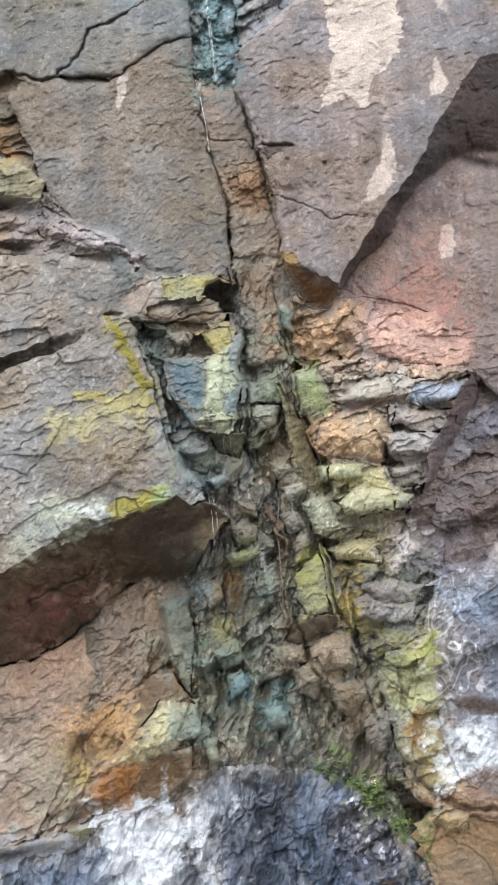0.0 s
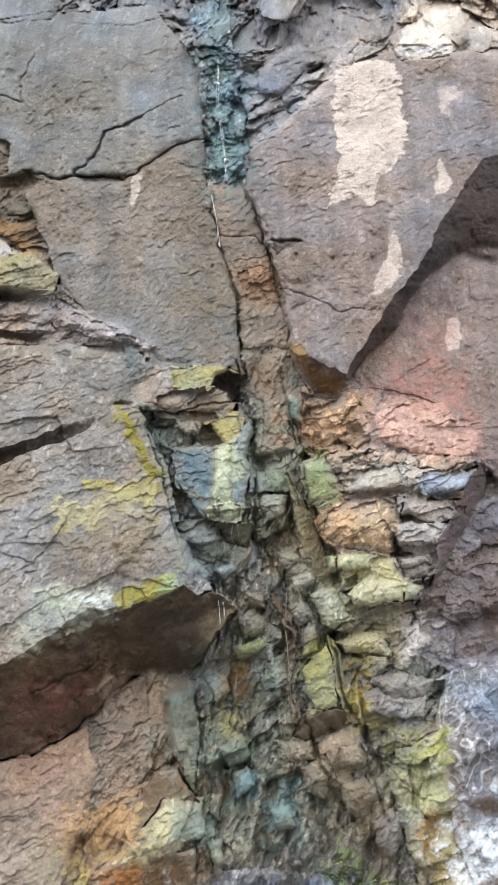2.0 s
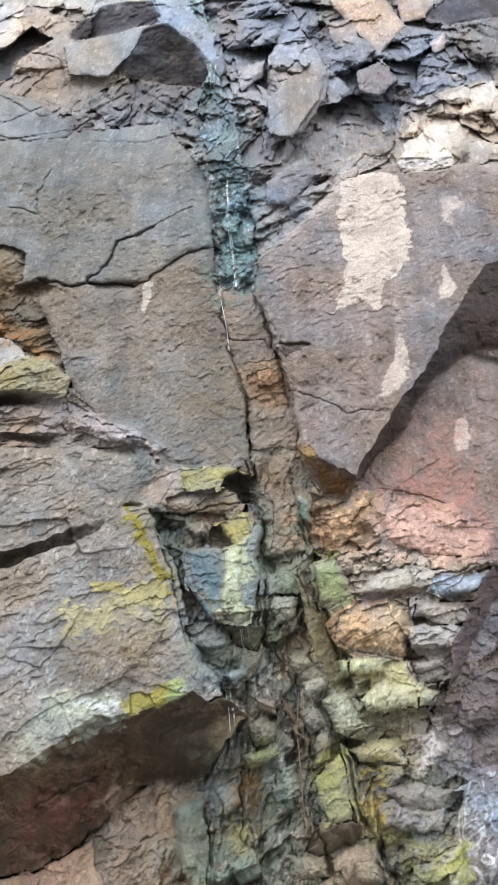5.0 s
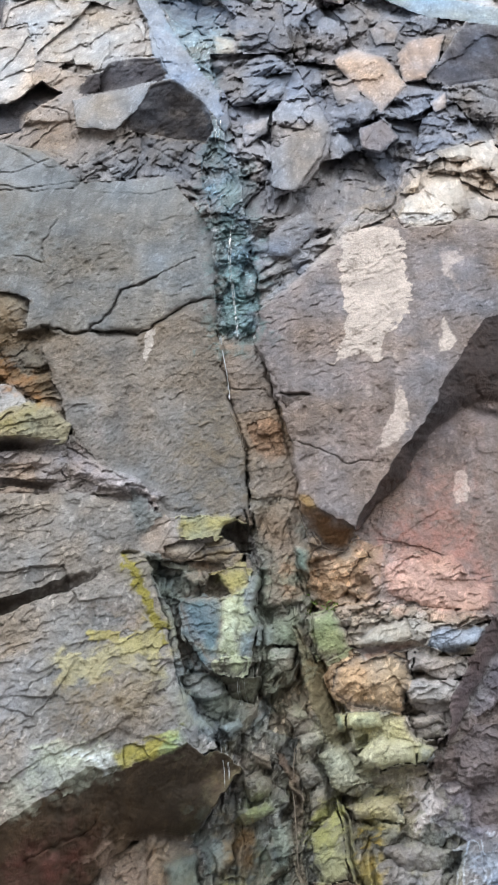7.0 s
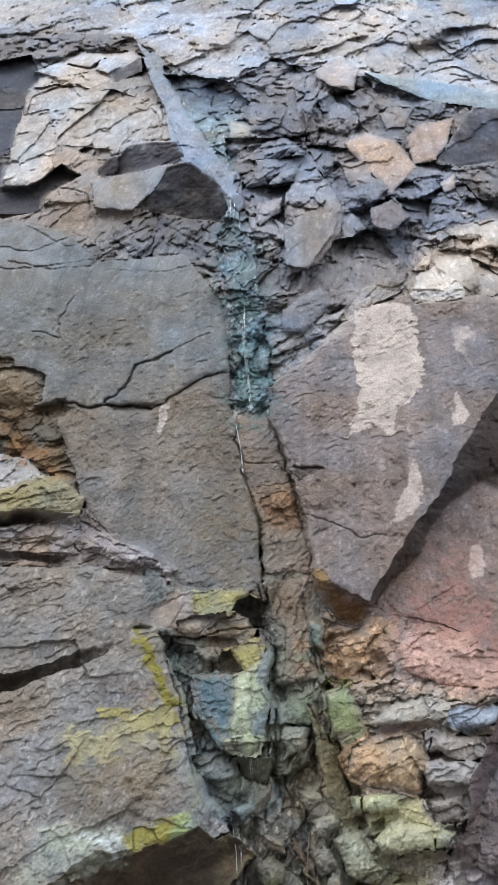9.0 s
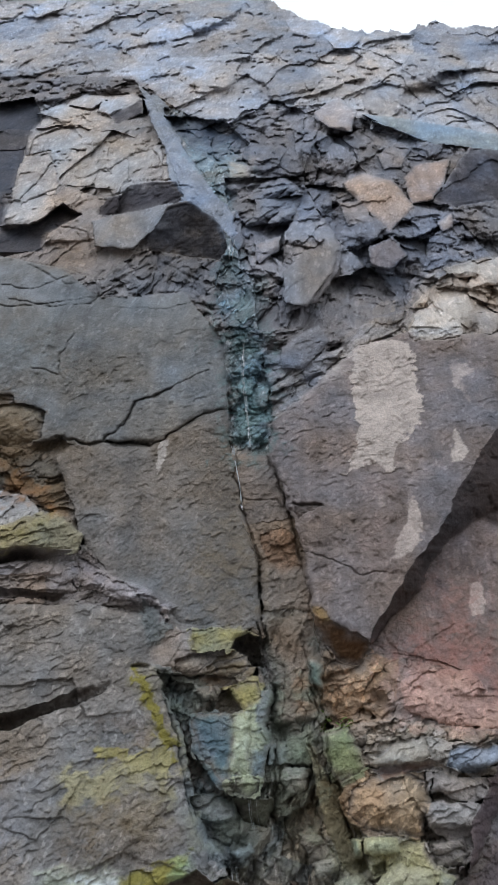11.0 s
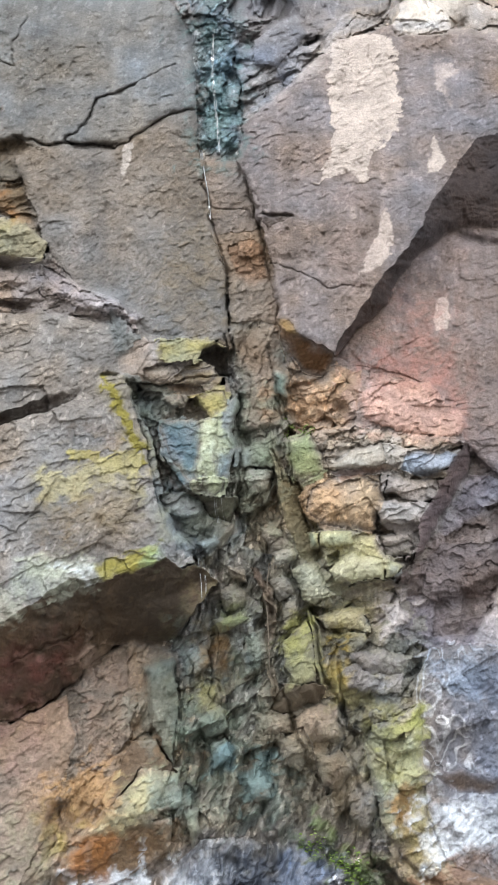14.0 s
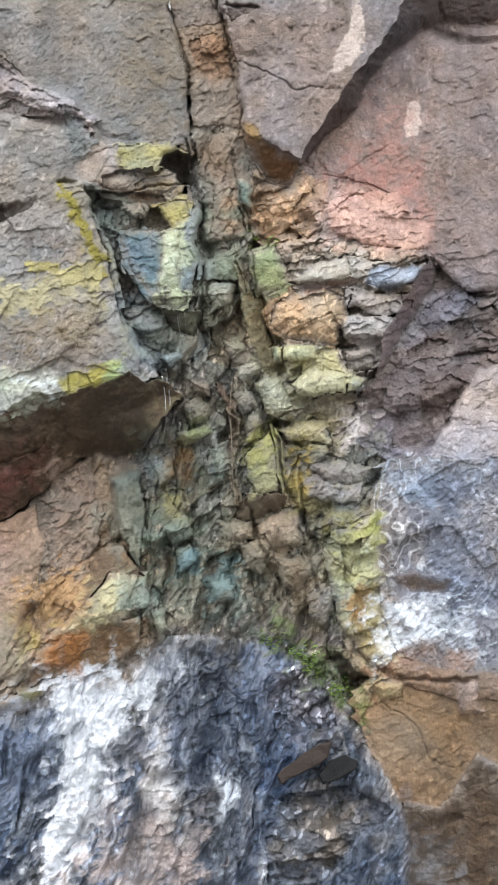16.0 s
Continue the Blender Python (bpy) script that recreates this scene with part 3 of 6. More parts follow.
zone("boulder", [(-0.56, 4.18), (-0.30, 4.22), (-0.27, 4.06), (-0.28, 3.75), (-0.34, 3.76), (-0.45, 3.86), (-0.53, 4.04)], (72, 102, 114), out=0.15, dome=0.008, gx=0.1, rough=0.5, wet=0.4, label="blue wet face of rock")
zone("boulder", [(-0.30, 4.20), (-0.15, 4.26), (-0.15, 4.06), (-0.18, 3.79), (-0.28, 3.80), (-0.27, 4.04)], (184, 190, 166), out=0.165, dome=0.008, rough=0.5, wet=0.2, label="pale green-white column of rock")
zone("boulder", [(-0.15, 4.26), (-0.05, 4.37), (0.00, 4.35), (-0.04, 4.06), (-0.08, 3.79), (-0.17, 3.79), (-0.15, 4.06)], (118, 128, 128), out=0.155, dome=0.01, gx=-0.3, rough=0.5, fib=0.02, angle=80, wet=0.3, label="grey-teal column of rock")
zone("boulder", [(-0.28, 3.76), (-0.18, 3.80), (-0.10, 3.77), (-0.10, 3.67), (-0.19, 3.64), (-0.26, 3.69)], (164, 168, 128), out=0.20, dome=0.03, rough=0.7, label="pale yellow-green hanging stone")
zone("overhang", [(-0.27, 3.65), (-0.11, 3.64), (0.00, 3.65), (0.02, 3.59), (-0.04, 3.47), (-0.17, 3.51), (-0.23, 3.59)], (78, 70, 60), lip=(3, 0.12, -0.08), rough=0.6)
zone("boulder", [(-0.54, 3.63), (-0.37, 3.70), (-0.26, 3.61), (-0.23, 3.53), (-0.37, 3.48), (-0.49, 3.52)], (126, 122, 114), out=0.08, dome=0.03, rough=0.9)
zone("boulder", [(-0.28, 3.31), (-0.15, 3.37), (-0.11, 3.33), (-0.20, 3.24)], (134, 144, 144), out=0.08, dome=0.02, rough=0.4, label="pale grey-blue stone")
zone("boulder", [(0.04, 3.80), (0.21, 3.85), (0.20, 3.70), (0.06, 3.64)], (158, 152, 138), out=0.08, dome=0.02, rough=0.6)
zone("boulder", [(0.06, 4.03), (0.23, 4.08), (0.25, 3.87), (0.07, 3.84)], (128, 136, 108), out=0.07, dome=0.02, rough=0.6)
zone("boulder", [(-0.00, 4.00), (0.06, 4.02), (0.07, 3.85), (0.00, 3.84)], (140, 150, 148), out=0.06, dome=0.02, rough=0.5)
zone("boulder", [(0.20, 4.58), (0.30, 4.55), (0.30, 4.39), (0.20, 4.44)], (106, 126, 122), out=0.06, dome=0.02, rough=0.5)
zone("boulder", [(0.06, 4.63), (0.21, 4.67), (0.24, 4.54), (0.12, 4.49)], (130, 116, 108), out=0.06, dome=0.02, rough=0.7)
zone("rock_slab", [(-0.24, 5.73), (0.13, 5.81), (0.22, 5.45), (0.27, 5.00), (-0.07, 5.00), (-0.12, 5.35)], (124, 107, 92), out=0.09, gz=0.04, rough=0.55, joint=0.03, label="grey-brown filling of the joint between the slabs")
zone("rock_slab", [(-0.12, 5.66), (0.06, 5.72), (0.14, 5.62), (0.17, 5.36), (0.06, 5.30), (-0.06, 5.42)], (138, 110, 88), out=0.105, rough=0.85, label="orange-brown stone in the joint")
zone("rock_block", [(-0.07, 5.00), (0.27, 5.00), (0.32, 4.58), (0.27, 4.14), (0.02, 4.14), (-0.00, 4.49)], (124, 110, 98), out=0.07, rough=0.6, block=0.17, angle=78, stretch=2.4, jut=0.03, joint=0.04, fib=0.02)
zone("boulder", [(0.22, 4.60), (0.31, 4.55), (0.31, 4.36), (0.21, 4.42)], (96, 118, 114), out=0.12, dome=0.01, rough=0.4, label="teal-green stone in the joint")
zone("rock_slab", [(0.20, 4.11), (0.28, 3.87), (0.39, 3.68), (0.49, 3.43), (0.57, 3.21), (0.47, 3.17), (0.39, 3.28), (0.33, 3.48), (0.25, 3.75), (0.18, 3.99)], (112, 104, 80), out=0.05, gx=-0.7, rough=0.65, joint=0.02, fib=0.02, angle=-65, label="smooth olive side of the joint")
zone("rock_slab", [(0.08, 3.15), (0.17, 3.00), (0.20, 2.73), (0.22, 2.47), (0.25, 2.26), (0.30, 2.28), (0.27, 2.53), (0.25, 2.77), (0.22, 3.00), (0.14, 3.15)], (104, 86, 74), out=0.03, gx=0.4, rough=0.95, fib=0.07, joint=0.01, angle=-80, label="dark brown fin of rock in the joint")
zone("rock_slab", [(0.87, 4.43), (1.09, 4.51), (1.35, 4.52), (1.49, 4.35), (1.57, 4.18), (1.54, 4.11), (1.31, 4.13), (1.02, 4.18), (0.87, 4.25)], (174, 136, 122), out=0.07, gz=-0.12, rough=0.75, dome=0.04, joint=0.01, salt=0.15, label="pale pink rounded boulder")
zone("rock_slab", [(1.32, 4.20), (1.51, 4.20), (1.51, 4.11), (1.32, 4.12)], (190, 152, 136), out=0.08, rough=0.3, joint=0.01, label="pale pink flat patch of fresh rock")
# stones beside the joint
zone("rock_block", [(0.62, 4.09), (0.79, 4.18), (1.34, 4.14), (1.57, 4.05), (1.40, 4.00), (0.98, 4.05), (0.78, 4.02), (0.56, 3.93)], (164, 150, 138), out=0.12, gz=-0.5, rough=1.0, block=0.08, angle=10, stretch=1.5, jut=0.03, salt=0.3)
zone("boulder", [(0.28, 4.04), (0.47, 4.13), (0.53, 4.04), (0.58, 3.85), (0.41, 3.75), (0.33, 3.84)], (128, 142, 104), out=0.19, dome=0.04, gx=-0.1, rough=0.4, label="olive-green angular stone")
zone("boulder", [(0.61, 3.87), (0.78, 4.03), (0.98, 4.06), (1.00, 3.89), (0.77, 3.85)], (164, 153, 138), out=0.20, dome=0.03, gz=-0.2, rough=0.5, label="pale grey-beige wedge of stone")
# thin overhang strips among these stones paint the shade on their undersides
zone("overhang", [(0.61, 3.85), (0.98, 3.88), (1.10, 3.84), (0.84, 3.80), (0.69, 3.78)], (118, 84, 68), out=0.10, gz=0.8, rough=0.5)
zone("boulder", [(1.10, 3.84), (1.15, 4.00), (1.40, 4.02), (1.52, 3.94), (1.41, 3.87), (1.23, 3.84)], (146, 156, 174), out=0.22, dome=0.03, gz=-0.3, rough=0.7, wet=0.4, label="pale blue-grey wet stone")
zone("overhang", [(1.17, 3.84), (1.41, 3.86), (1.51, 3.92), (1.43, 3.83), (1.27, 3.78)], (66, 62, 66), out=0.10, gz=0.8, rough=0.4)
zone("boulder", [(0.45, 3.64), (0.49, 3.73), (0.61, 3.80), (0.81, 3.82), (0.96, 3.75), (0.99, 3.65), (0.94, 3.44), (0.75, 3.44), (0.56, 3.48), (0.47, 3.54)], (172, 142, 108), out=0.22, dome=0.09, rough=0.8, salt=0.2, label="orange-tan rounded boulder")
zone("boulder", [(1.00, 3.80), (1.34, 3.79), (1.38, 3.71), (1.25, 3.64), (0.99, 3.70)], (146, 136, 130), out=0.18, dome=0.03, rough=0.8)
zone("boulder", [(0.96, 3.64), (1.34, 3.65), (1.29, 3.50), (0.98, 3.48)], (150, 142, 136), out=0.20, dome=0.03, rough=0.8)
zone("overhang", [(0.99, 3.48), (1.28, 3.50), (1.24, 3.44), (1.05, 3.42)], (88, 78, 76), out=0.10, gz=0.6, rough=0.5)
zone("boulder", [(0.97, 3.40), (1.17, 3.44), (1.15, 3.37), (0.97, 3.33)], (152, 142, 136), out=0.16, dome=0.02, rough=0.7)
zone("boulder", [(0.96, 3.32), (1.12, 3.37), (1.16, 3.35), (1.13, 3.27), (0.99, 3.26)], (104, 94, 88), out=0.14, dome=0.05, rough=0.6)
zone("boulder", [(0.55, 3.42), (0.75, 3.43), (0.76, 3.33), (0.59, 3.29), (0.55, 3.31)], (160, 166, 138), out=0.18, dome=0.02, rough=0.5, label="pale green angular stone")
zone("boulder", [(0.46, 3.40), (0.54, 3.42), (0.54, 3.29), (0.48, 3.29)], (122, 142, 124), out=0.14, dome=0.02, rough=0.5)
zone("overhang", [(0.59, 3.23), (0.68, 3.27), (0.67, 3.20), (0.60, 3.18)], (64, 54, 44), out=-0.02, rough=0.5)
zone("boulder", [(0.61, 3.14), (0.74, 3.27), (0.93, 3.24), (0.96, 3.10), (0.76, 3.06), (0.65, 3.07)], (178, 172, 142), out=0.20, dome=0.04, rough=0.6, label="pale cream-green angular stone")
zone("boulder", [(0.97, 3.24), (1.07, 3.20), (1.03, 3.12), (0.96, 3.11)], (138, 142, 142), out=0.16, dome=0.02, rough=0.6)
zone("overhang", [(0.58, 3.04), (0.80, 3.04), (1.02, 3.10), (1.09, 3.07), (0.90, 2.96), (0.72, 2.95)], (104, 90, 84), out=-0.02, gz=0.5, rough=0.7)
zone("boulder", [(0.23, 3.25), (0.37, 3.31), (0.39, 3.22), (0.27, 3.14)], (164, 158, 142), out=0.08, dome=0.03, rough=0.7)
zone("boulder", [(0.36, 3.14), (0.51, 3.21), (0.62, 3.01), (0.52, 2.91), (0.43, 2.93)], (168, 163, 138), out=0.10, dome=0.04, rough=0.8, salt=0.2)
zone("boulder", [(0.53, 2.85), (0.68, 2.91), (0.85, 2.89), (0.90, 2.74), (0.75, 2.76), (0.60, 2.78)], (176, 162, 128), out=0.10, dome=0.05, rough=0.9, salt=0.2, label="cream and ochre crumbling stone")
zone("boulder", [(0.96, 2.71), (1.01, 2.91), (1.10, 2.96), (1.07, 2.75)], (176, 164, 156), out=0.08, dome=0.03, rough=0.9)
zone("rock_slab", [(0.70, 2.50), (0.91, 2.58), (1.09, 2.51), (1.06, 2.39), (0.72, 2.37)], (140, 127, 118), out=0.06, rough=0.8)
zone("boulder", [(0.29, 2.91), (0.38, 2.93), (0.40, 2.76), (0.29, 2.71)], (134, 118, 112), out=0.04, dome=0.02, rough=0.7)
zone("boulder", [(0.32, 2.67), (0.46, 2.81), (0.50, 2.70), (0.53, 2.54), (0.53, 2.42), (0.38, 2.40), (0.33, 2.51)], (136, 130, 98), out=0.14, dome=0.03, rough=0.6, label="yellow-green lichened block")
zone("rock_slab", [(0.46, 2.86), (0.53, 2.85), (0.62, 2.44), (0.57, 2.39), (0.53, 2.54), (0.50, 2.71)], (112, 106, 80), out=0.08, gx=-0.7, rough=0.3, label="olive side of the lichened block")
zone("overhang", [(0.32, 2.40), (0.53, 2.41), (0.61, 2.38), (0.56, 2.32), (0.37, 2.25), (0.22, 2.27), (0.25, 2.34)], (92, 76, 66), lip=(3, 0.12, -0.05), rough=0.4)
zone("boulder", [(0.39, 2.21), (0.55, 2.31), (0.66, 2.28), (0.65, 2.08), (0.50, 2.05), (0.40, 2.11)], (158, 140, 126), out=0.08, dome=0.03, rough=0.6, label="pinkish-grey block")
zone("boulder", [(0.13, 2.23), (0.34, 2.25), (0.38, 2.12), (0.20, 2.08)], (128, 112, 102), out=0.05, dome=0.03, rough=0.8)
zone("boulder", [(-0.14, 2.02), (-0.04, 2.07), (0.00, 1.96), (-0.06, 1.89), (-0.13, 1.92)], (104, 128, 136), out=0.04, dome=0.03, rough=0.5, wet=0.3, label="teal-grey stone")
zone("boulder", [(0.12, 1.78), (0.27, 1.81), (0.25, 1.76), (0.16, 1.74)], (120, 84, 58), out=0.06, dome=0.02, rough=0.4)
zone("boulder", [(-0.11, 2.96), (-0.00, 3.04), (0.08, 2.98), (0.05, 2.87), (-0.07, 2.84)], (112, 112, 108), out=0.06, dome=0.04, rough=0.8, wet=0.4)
zone("boulder", [(-0.06, 3.15), (0.05, 3.13), (0.08, 3.04), (-0.04, 3.07)], (138, 126, 118), out=0.08, dome=0.02, rough=0.6)
zone("boulder", [(-0.15, 2.78), (0.03, 2.85), (0.10, 2.81), (0.03, 2.75), (-0.09, 2.70)], (118, 134, 88), out=0.05, dome=0.03, rough=0.6, label="mossy green stone")
zone("boulder", [(0.05, 2.58), (0.10, 2.75), (0.17, 2.68), (0.19, 2.48), (0.08, 2.43)], (112, 118, 112), out=0.03, dome=0.03, rough=0.8, fib=0.03, angle=80)
# stones under the left overhang
zone("boulder", [(-0.95, 1.42), (-0.80, 1.56), (-0.75, 1.64), (-0.65, 1.71), (-0.53, 1.88), (-0.32, 1.90), (-0.28, 1.68), (-0.41, 1.64), (-0.50, 1.54), (-0.66, 1.47)], (147, 138, 112), out=0.16, dome=0.05, rough=0.7, salt=0.2, label="pale olive boulder under the overhang")
zone("overhang", [(-0.77, 1.67), (-0.61, 2.01), (-0.47, 2.04), (-0.40, 1.95), (-0.33, 1.87), (-0.53, 1.88), (-0.66, 1.71), (-0.75, 1.62)], (100, 82, 64), lip=(5, 0.02, 0.14), rough=0.6)
zone("boulder", [(-1.08, 1.15), (-0.92, 1.17), (-0.91, 1.13), (-1.05, 1.09)], (126, 124, 70), out=0.10, dome=0.02, rough=0.5)
zone("boulder", [(-0.28, 1.65), (-0.19, 1.67), (-0.15, 1.51), (-0.23, 1.45)], (138, 140, 116), out=0.06, dome=0.03, rough=0.8)
zone("boulder", [(-0.13, 1.99), (-0.03, 2.05), (-0.01, 1.94), (-0.11, 1.86)], (112, 130, 136), out=0.04, dome=0.02, rough=0.5, wet=0.3)
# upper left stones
# overhang zones between these stones: gaps and undersides with shade as their colour
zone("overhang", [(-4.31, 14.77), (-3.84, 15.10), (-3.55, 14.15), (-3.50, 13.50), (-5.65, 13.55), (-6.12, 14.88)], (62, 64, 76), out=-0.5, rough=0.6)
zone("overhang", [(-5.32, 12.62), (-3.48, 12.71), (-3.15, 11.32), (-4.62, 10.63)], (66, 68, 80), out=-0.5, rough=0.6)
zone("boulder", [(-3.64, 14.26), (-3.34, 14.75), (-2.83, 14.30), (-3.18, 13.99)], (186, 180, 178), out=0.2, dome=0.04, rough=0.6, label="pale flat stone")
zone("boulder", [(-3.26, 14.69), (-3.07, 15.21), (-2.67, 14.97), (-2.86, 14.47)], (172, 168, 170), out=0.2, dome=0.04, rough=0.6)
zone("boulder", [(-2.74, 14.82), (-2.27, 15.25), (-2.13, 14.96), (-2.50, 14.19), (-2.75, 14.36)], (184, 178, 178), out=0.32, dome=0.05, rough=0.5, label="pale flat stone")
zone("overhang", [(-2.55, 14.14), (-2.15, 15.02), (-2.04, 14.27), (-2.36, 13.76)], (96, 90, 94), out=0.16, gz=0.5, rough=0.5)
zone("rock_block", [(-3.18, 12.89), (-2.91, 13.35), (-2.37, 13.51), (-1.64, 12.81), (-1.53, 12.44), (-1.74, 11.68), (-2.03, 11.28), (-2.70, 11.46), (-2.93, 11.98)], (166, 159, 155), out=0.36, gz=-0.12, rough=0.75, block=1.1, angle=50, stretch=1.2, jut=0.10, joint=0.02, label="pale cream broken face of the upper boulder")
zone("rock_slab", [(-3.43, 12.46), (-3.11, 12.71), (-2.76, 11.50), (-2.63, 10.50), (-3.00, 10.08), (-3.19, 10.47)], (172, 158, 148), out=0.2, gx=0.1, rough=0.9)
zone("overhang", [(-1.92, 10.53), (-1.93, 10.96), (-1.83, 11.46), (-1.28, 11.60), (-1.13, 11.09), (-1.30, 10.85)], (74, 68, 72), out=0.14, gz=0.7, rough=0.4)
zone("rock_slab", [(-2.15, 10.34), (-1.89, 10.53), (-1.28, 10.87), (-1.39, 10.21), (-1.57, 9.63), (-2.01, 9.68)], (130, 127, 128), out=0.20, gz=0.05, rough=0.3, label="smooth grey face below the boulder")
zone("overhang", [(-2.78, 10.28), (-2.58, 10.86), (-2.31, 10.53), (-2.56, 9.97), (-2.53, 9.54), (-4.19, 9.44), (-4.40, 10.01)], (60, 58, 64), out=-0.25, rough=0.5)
zone("rock_block", [(-1.71, 14.13), (-1.19, 14.02), (-0.77, 13.86), (-0.40, 12.91), (-0.48, 12.43), (-0.77, 12.22), (-1.13, 12.65), (-1.45, 13.33)], (66, 76, 92), out=-0.40, rough=0.9, block=0.4, angle=20, jut=0.08, wet=0.5)
zone("rock_slab", [(-2.14, 14.96), (-1.97, 14.84), (-1.51, 13.38), (-1.10, 12.19), (-0.61, 10.78), (-0.43, 10.03), (-0.50, 9.91), (-0.79, 10.52), (-1.07, 10.95), (-1.28, 11.68), (-1.54, 12.70)], (116, 124, 140), out=0.30, gx=-0.5, rough=0.5, fib=0.04, angle=-60, wet=0.5, label="blue-grey wet slab beside the runnel")
# upper right stones
zone("rock_block", [(-0.66, 11.67), (0.33, 11.70), (0.47, 10.42), (-0.34, 10.24), (-0.59, 10.78)], (118, 118, 126), out=0.04, rough=0.8, block=0.34, angle=5, stretch=2.4, jut=0.12, joint=0.05)
zone("boulder", [(-0.66, 12.27), (-0.39, 12.16), (-0.38, 11.67), (-0.61, 11.67)], (176, 168, 158), out=0.12, dome=0.05, rough=0.7)
zone("boulder", [(0.52, 14.26), (0.93, 15.05), (1.15, 14.22), (1.02, 13.40), (0.69, 13.59)], (160, 150, 150), out=0.2, dome=0.1, rough=0.5, label="grey-pink rounded boulder")
zone("boulder", [(1.33, 12.46), (1.59, 13.00), (1.78, 12.77), (1.61, 12.04), (1.35, 11.95)], (150, 138, 134), out=0.16, dome=0.08, rough=0.9)
zone("boulder", [(-0.22, 9.74), (0.06, 10.00), (0.02, 9.57), (-0.19, 9.28)], (148, 136, 132), out=0.14, dome=0.06, rough=0.7)
zone("boulder", [(0.71, 10.86), (0.99, 10.95), (1.07, 10.33), (0.78, 10.22)], (142, 132, 130), out=0.12, dome=0.06, rough=0.7)
zone("rock_slab", [(0.04, 9.05), (0.29, 9.57), (0.62, 9.97), (0.68, 9.71), (0.56, 9.05), (0.38, 8.68), (0.26, 8.32), (0.07, 8.45)], (124, 121, 124), out=0.20, gx=-0.25, gz=-0.1, rough=0.4, label="grey tilted slab in the upper rubble")
zone("boulder", [(0.99, 9.71), (1.29, 9.92), (1.36, 9.44), (1.15, 9.11), (0.98, 9.24)], (124, 112, 112), out=0.12, dome=0.06, rough=0.8)
zone("rock_slab", [(0.04, 7.71), (0.36, 8.02), (0.51, 7.79), (0.25, 7.43), (0.07, 7.43)], (118, 120, 130), out=0.12, gx=-0.2, rough=0.4)
zone("rock_block", [(1.18, 8.02), (1.52, 8.46), (1.87, 8.55), (1.90, 8.08), (1.60, 7.85), (1.23, 7.78)], (190, 175, 160), out=0.22, gz=-0.1, rough=0.7, block=0.5, angle=20, stretch=1.6, jut=0.05, joint=0.04, label="pale cream bedded block")
zone("boulder", [(1.73, 9.15), (2.05, 9.36), (2.12, 9.05), (1.81, 8.93)], (180, 168, 156), out=0.18, dome=0.06, rough=0.7)
zone("boulder", [(2.05, 9.28), (2.33, 9.44), (2.41, 8.80), (2.01, 8.78)], (182, 170, 160), out=0.2, dome=0.06, rough=0.7)
# wet foot
# the strong salt here paints glints into the colour
zone("rock_block", [(0.50, 1.31), (0.77, 1.35), (0.92, 0.96), (0.56, 0.86), (0.48, 1.04)], (96, 98, 108), out=0.06, rough=0.9, block=0.07, angle=60, stretch=1.4, jut=0.02, salt=1.4, wet=0.8)
zone("rock_block", [(0.45, 0.51), (0.70, 0.57), (0.98, 0.60), (1.23, 0.44), (1.04, 0.30), (0.77, 0.03), (0.49, 0.03)], (110, 106, 106), out=0.05, gz=-0.3, rough=1.0, block=0.07, jut=0.02, salt=0.5, wet=0.3)
# slit below the slab, shade painted by the dark colour
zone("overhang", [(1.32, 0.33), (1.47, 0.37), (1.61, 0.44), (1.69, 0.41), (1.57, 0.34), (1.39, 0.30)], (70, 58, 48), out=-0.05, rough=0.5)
zone("boulder", [(1.10, 1.18), (1.24, 1.25), (1.34, 1.22), (1.29, 1.11), (1.16, 1.09)], (158, 142, 112), out=0.14, dome=0.05, rough=0.7)
zone("rock_slab", [(1.67, 1.23), (1.81, 1.20), (1.81, 1.06), (1.88, 1.04), (1.70, 1.01)], (140, 120, 110), out=0.14, rough=0.5)

# open slots in wall and slab: recessed, with shade put into the colour too
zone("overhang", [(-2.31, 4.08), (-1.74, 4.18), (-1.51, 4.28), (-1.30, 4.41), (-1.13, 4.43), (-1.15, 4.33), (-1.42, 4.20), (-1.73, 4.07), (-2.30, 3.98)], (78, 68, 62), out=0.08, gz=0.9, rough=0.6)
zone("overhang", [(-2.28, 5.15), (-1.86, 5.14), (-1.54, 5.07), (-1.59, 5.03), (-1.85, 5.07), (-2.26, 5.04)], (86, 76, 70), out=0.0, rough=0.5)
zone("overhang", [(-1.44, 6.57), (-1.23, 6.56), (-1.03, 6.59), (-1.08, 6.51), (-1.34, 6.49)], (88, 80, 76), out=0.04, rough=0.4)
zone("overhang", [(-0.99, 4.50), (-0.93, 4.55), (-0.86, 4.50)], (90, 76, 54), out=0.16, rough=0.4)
zone("rock_slab", [(1.60, 2.86), (1.70, 3.02), (1.87, 3.26), (2.73, 3.52), (2.67, 2.70), (1.73, 2.68), (1.54, 2.73)], (148, 138, 138), out=0.04, gx=0.05, rough=0.4, label="smooth pale mauve wall")
zone("boulder", [(0.29, 2.05), (0.43, 2.15), (0.50, 2.02), (0.43, 1.88), (0.31, 1.91)], (126, 116, 102), out=0.05, dome=0.04, rough=0.9, salt=0.2)
zone("boulder", [(0.50, 1.95), (0.65, 2.02), (0.74, 1.92), (0.65, 1.77), (0.54, 1.81)], (118, 98, 80), out=0.05, dome=0.04, rough=0.9)
zone("boulder", [(0.70, 1.78), (0.83, 1.85), (0.88, 1.67), (0.79, 1.57), (0.71, 1.64)], (128, 118, 108), out=0.05, dome=0.04, rough=0.9)
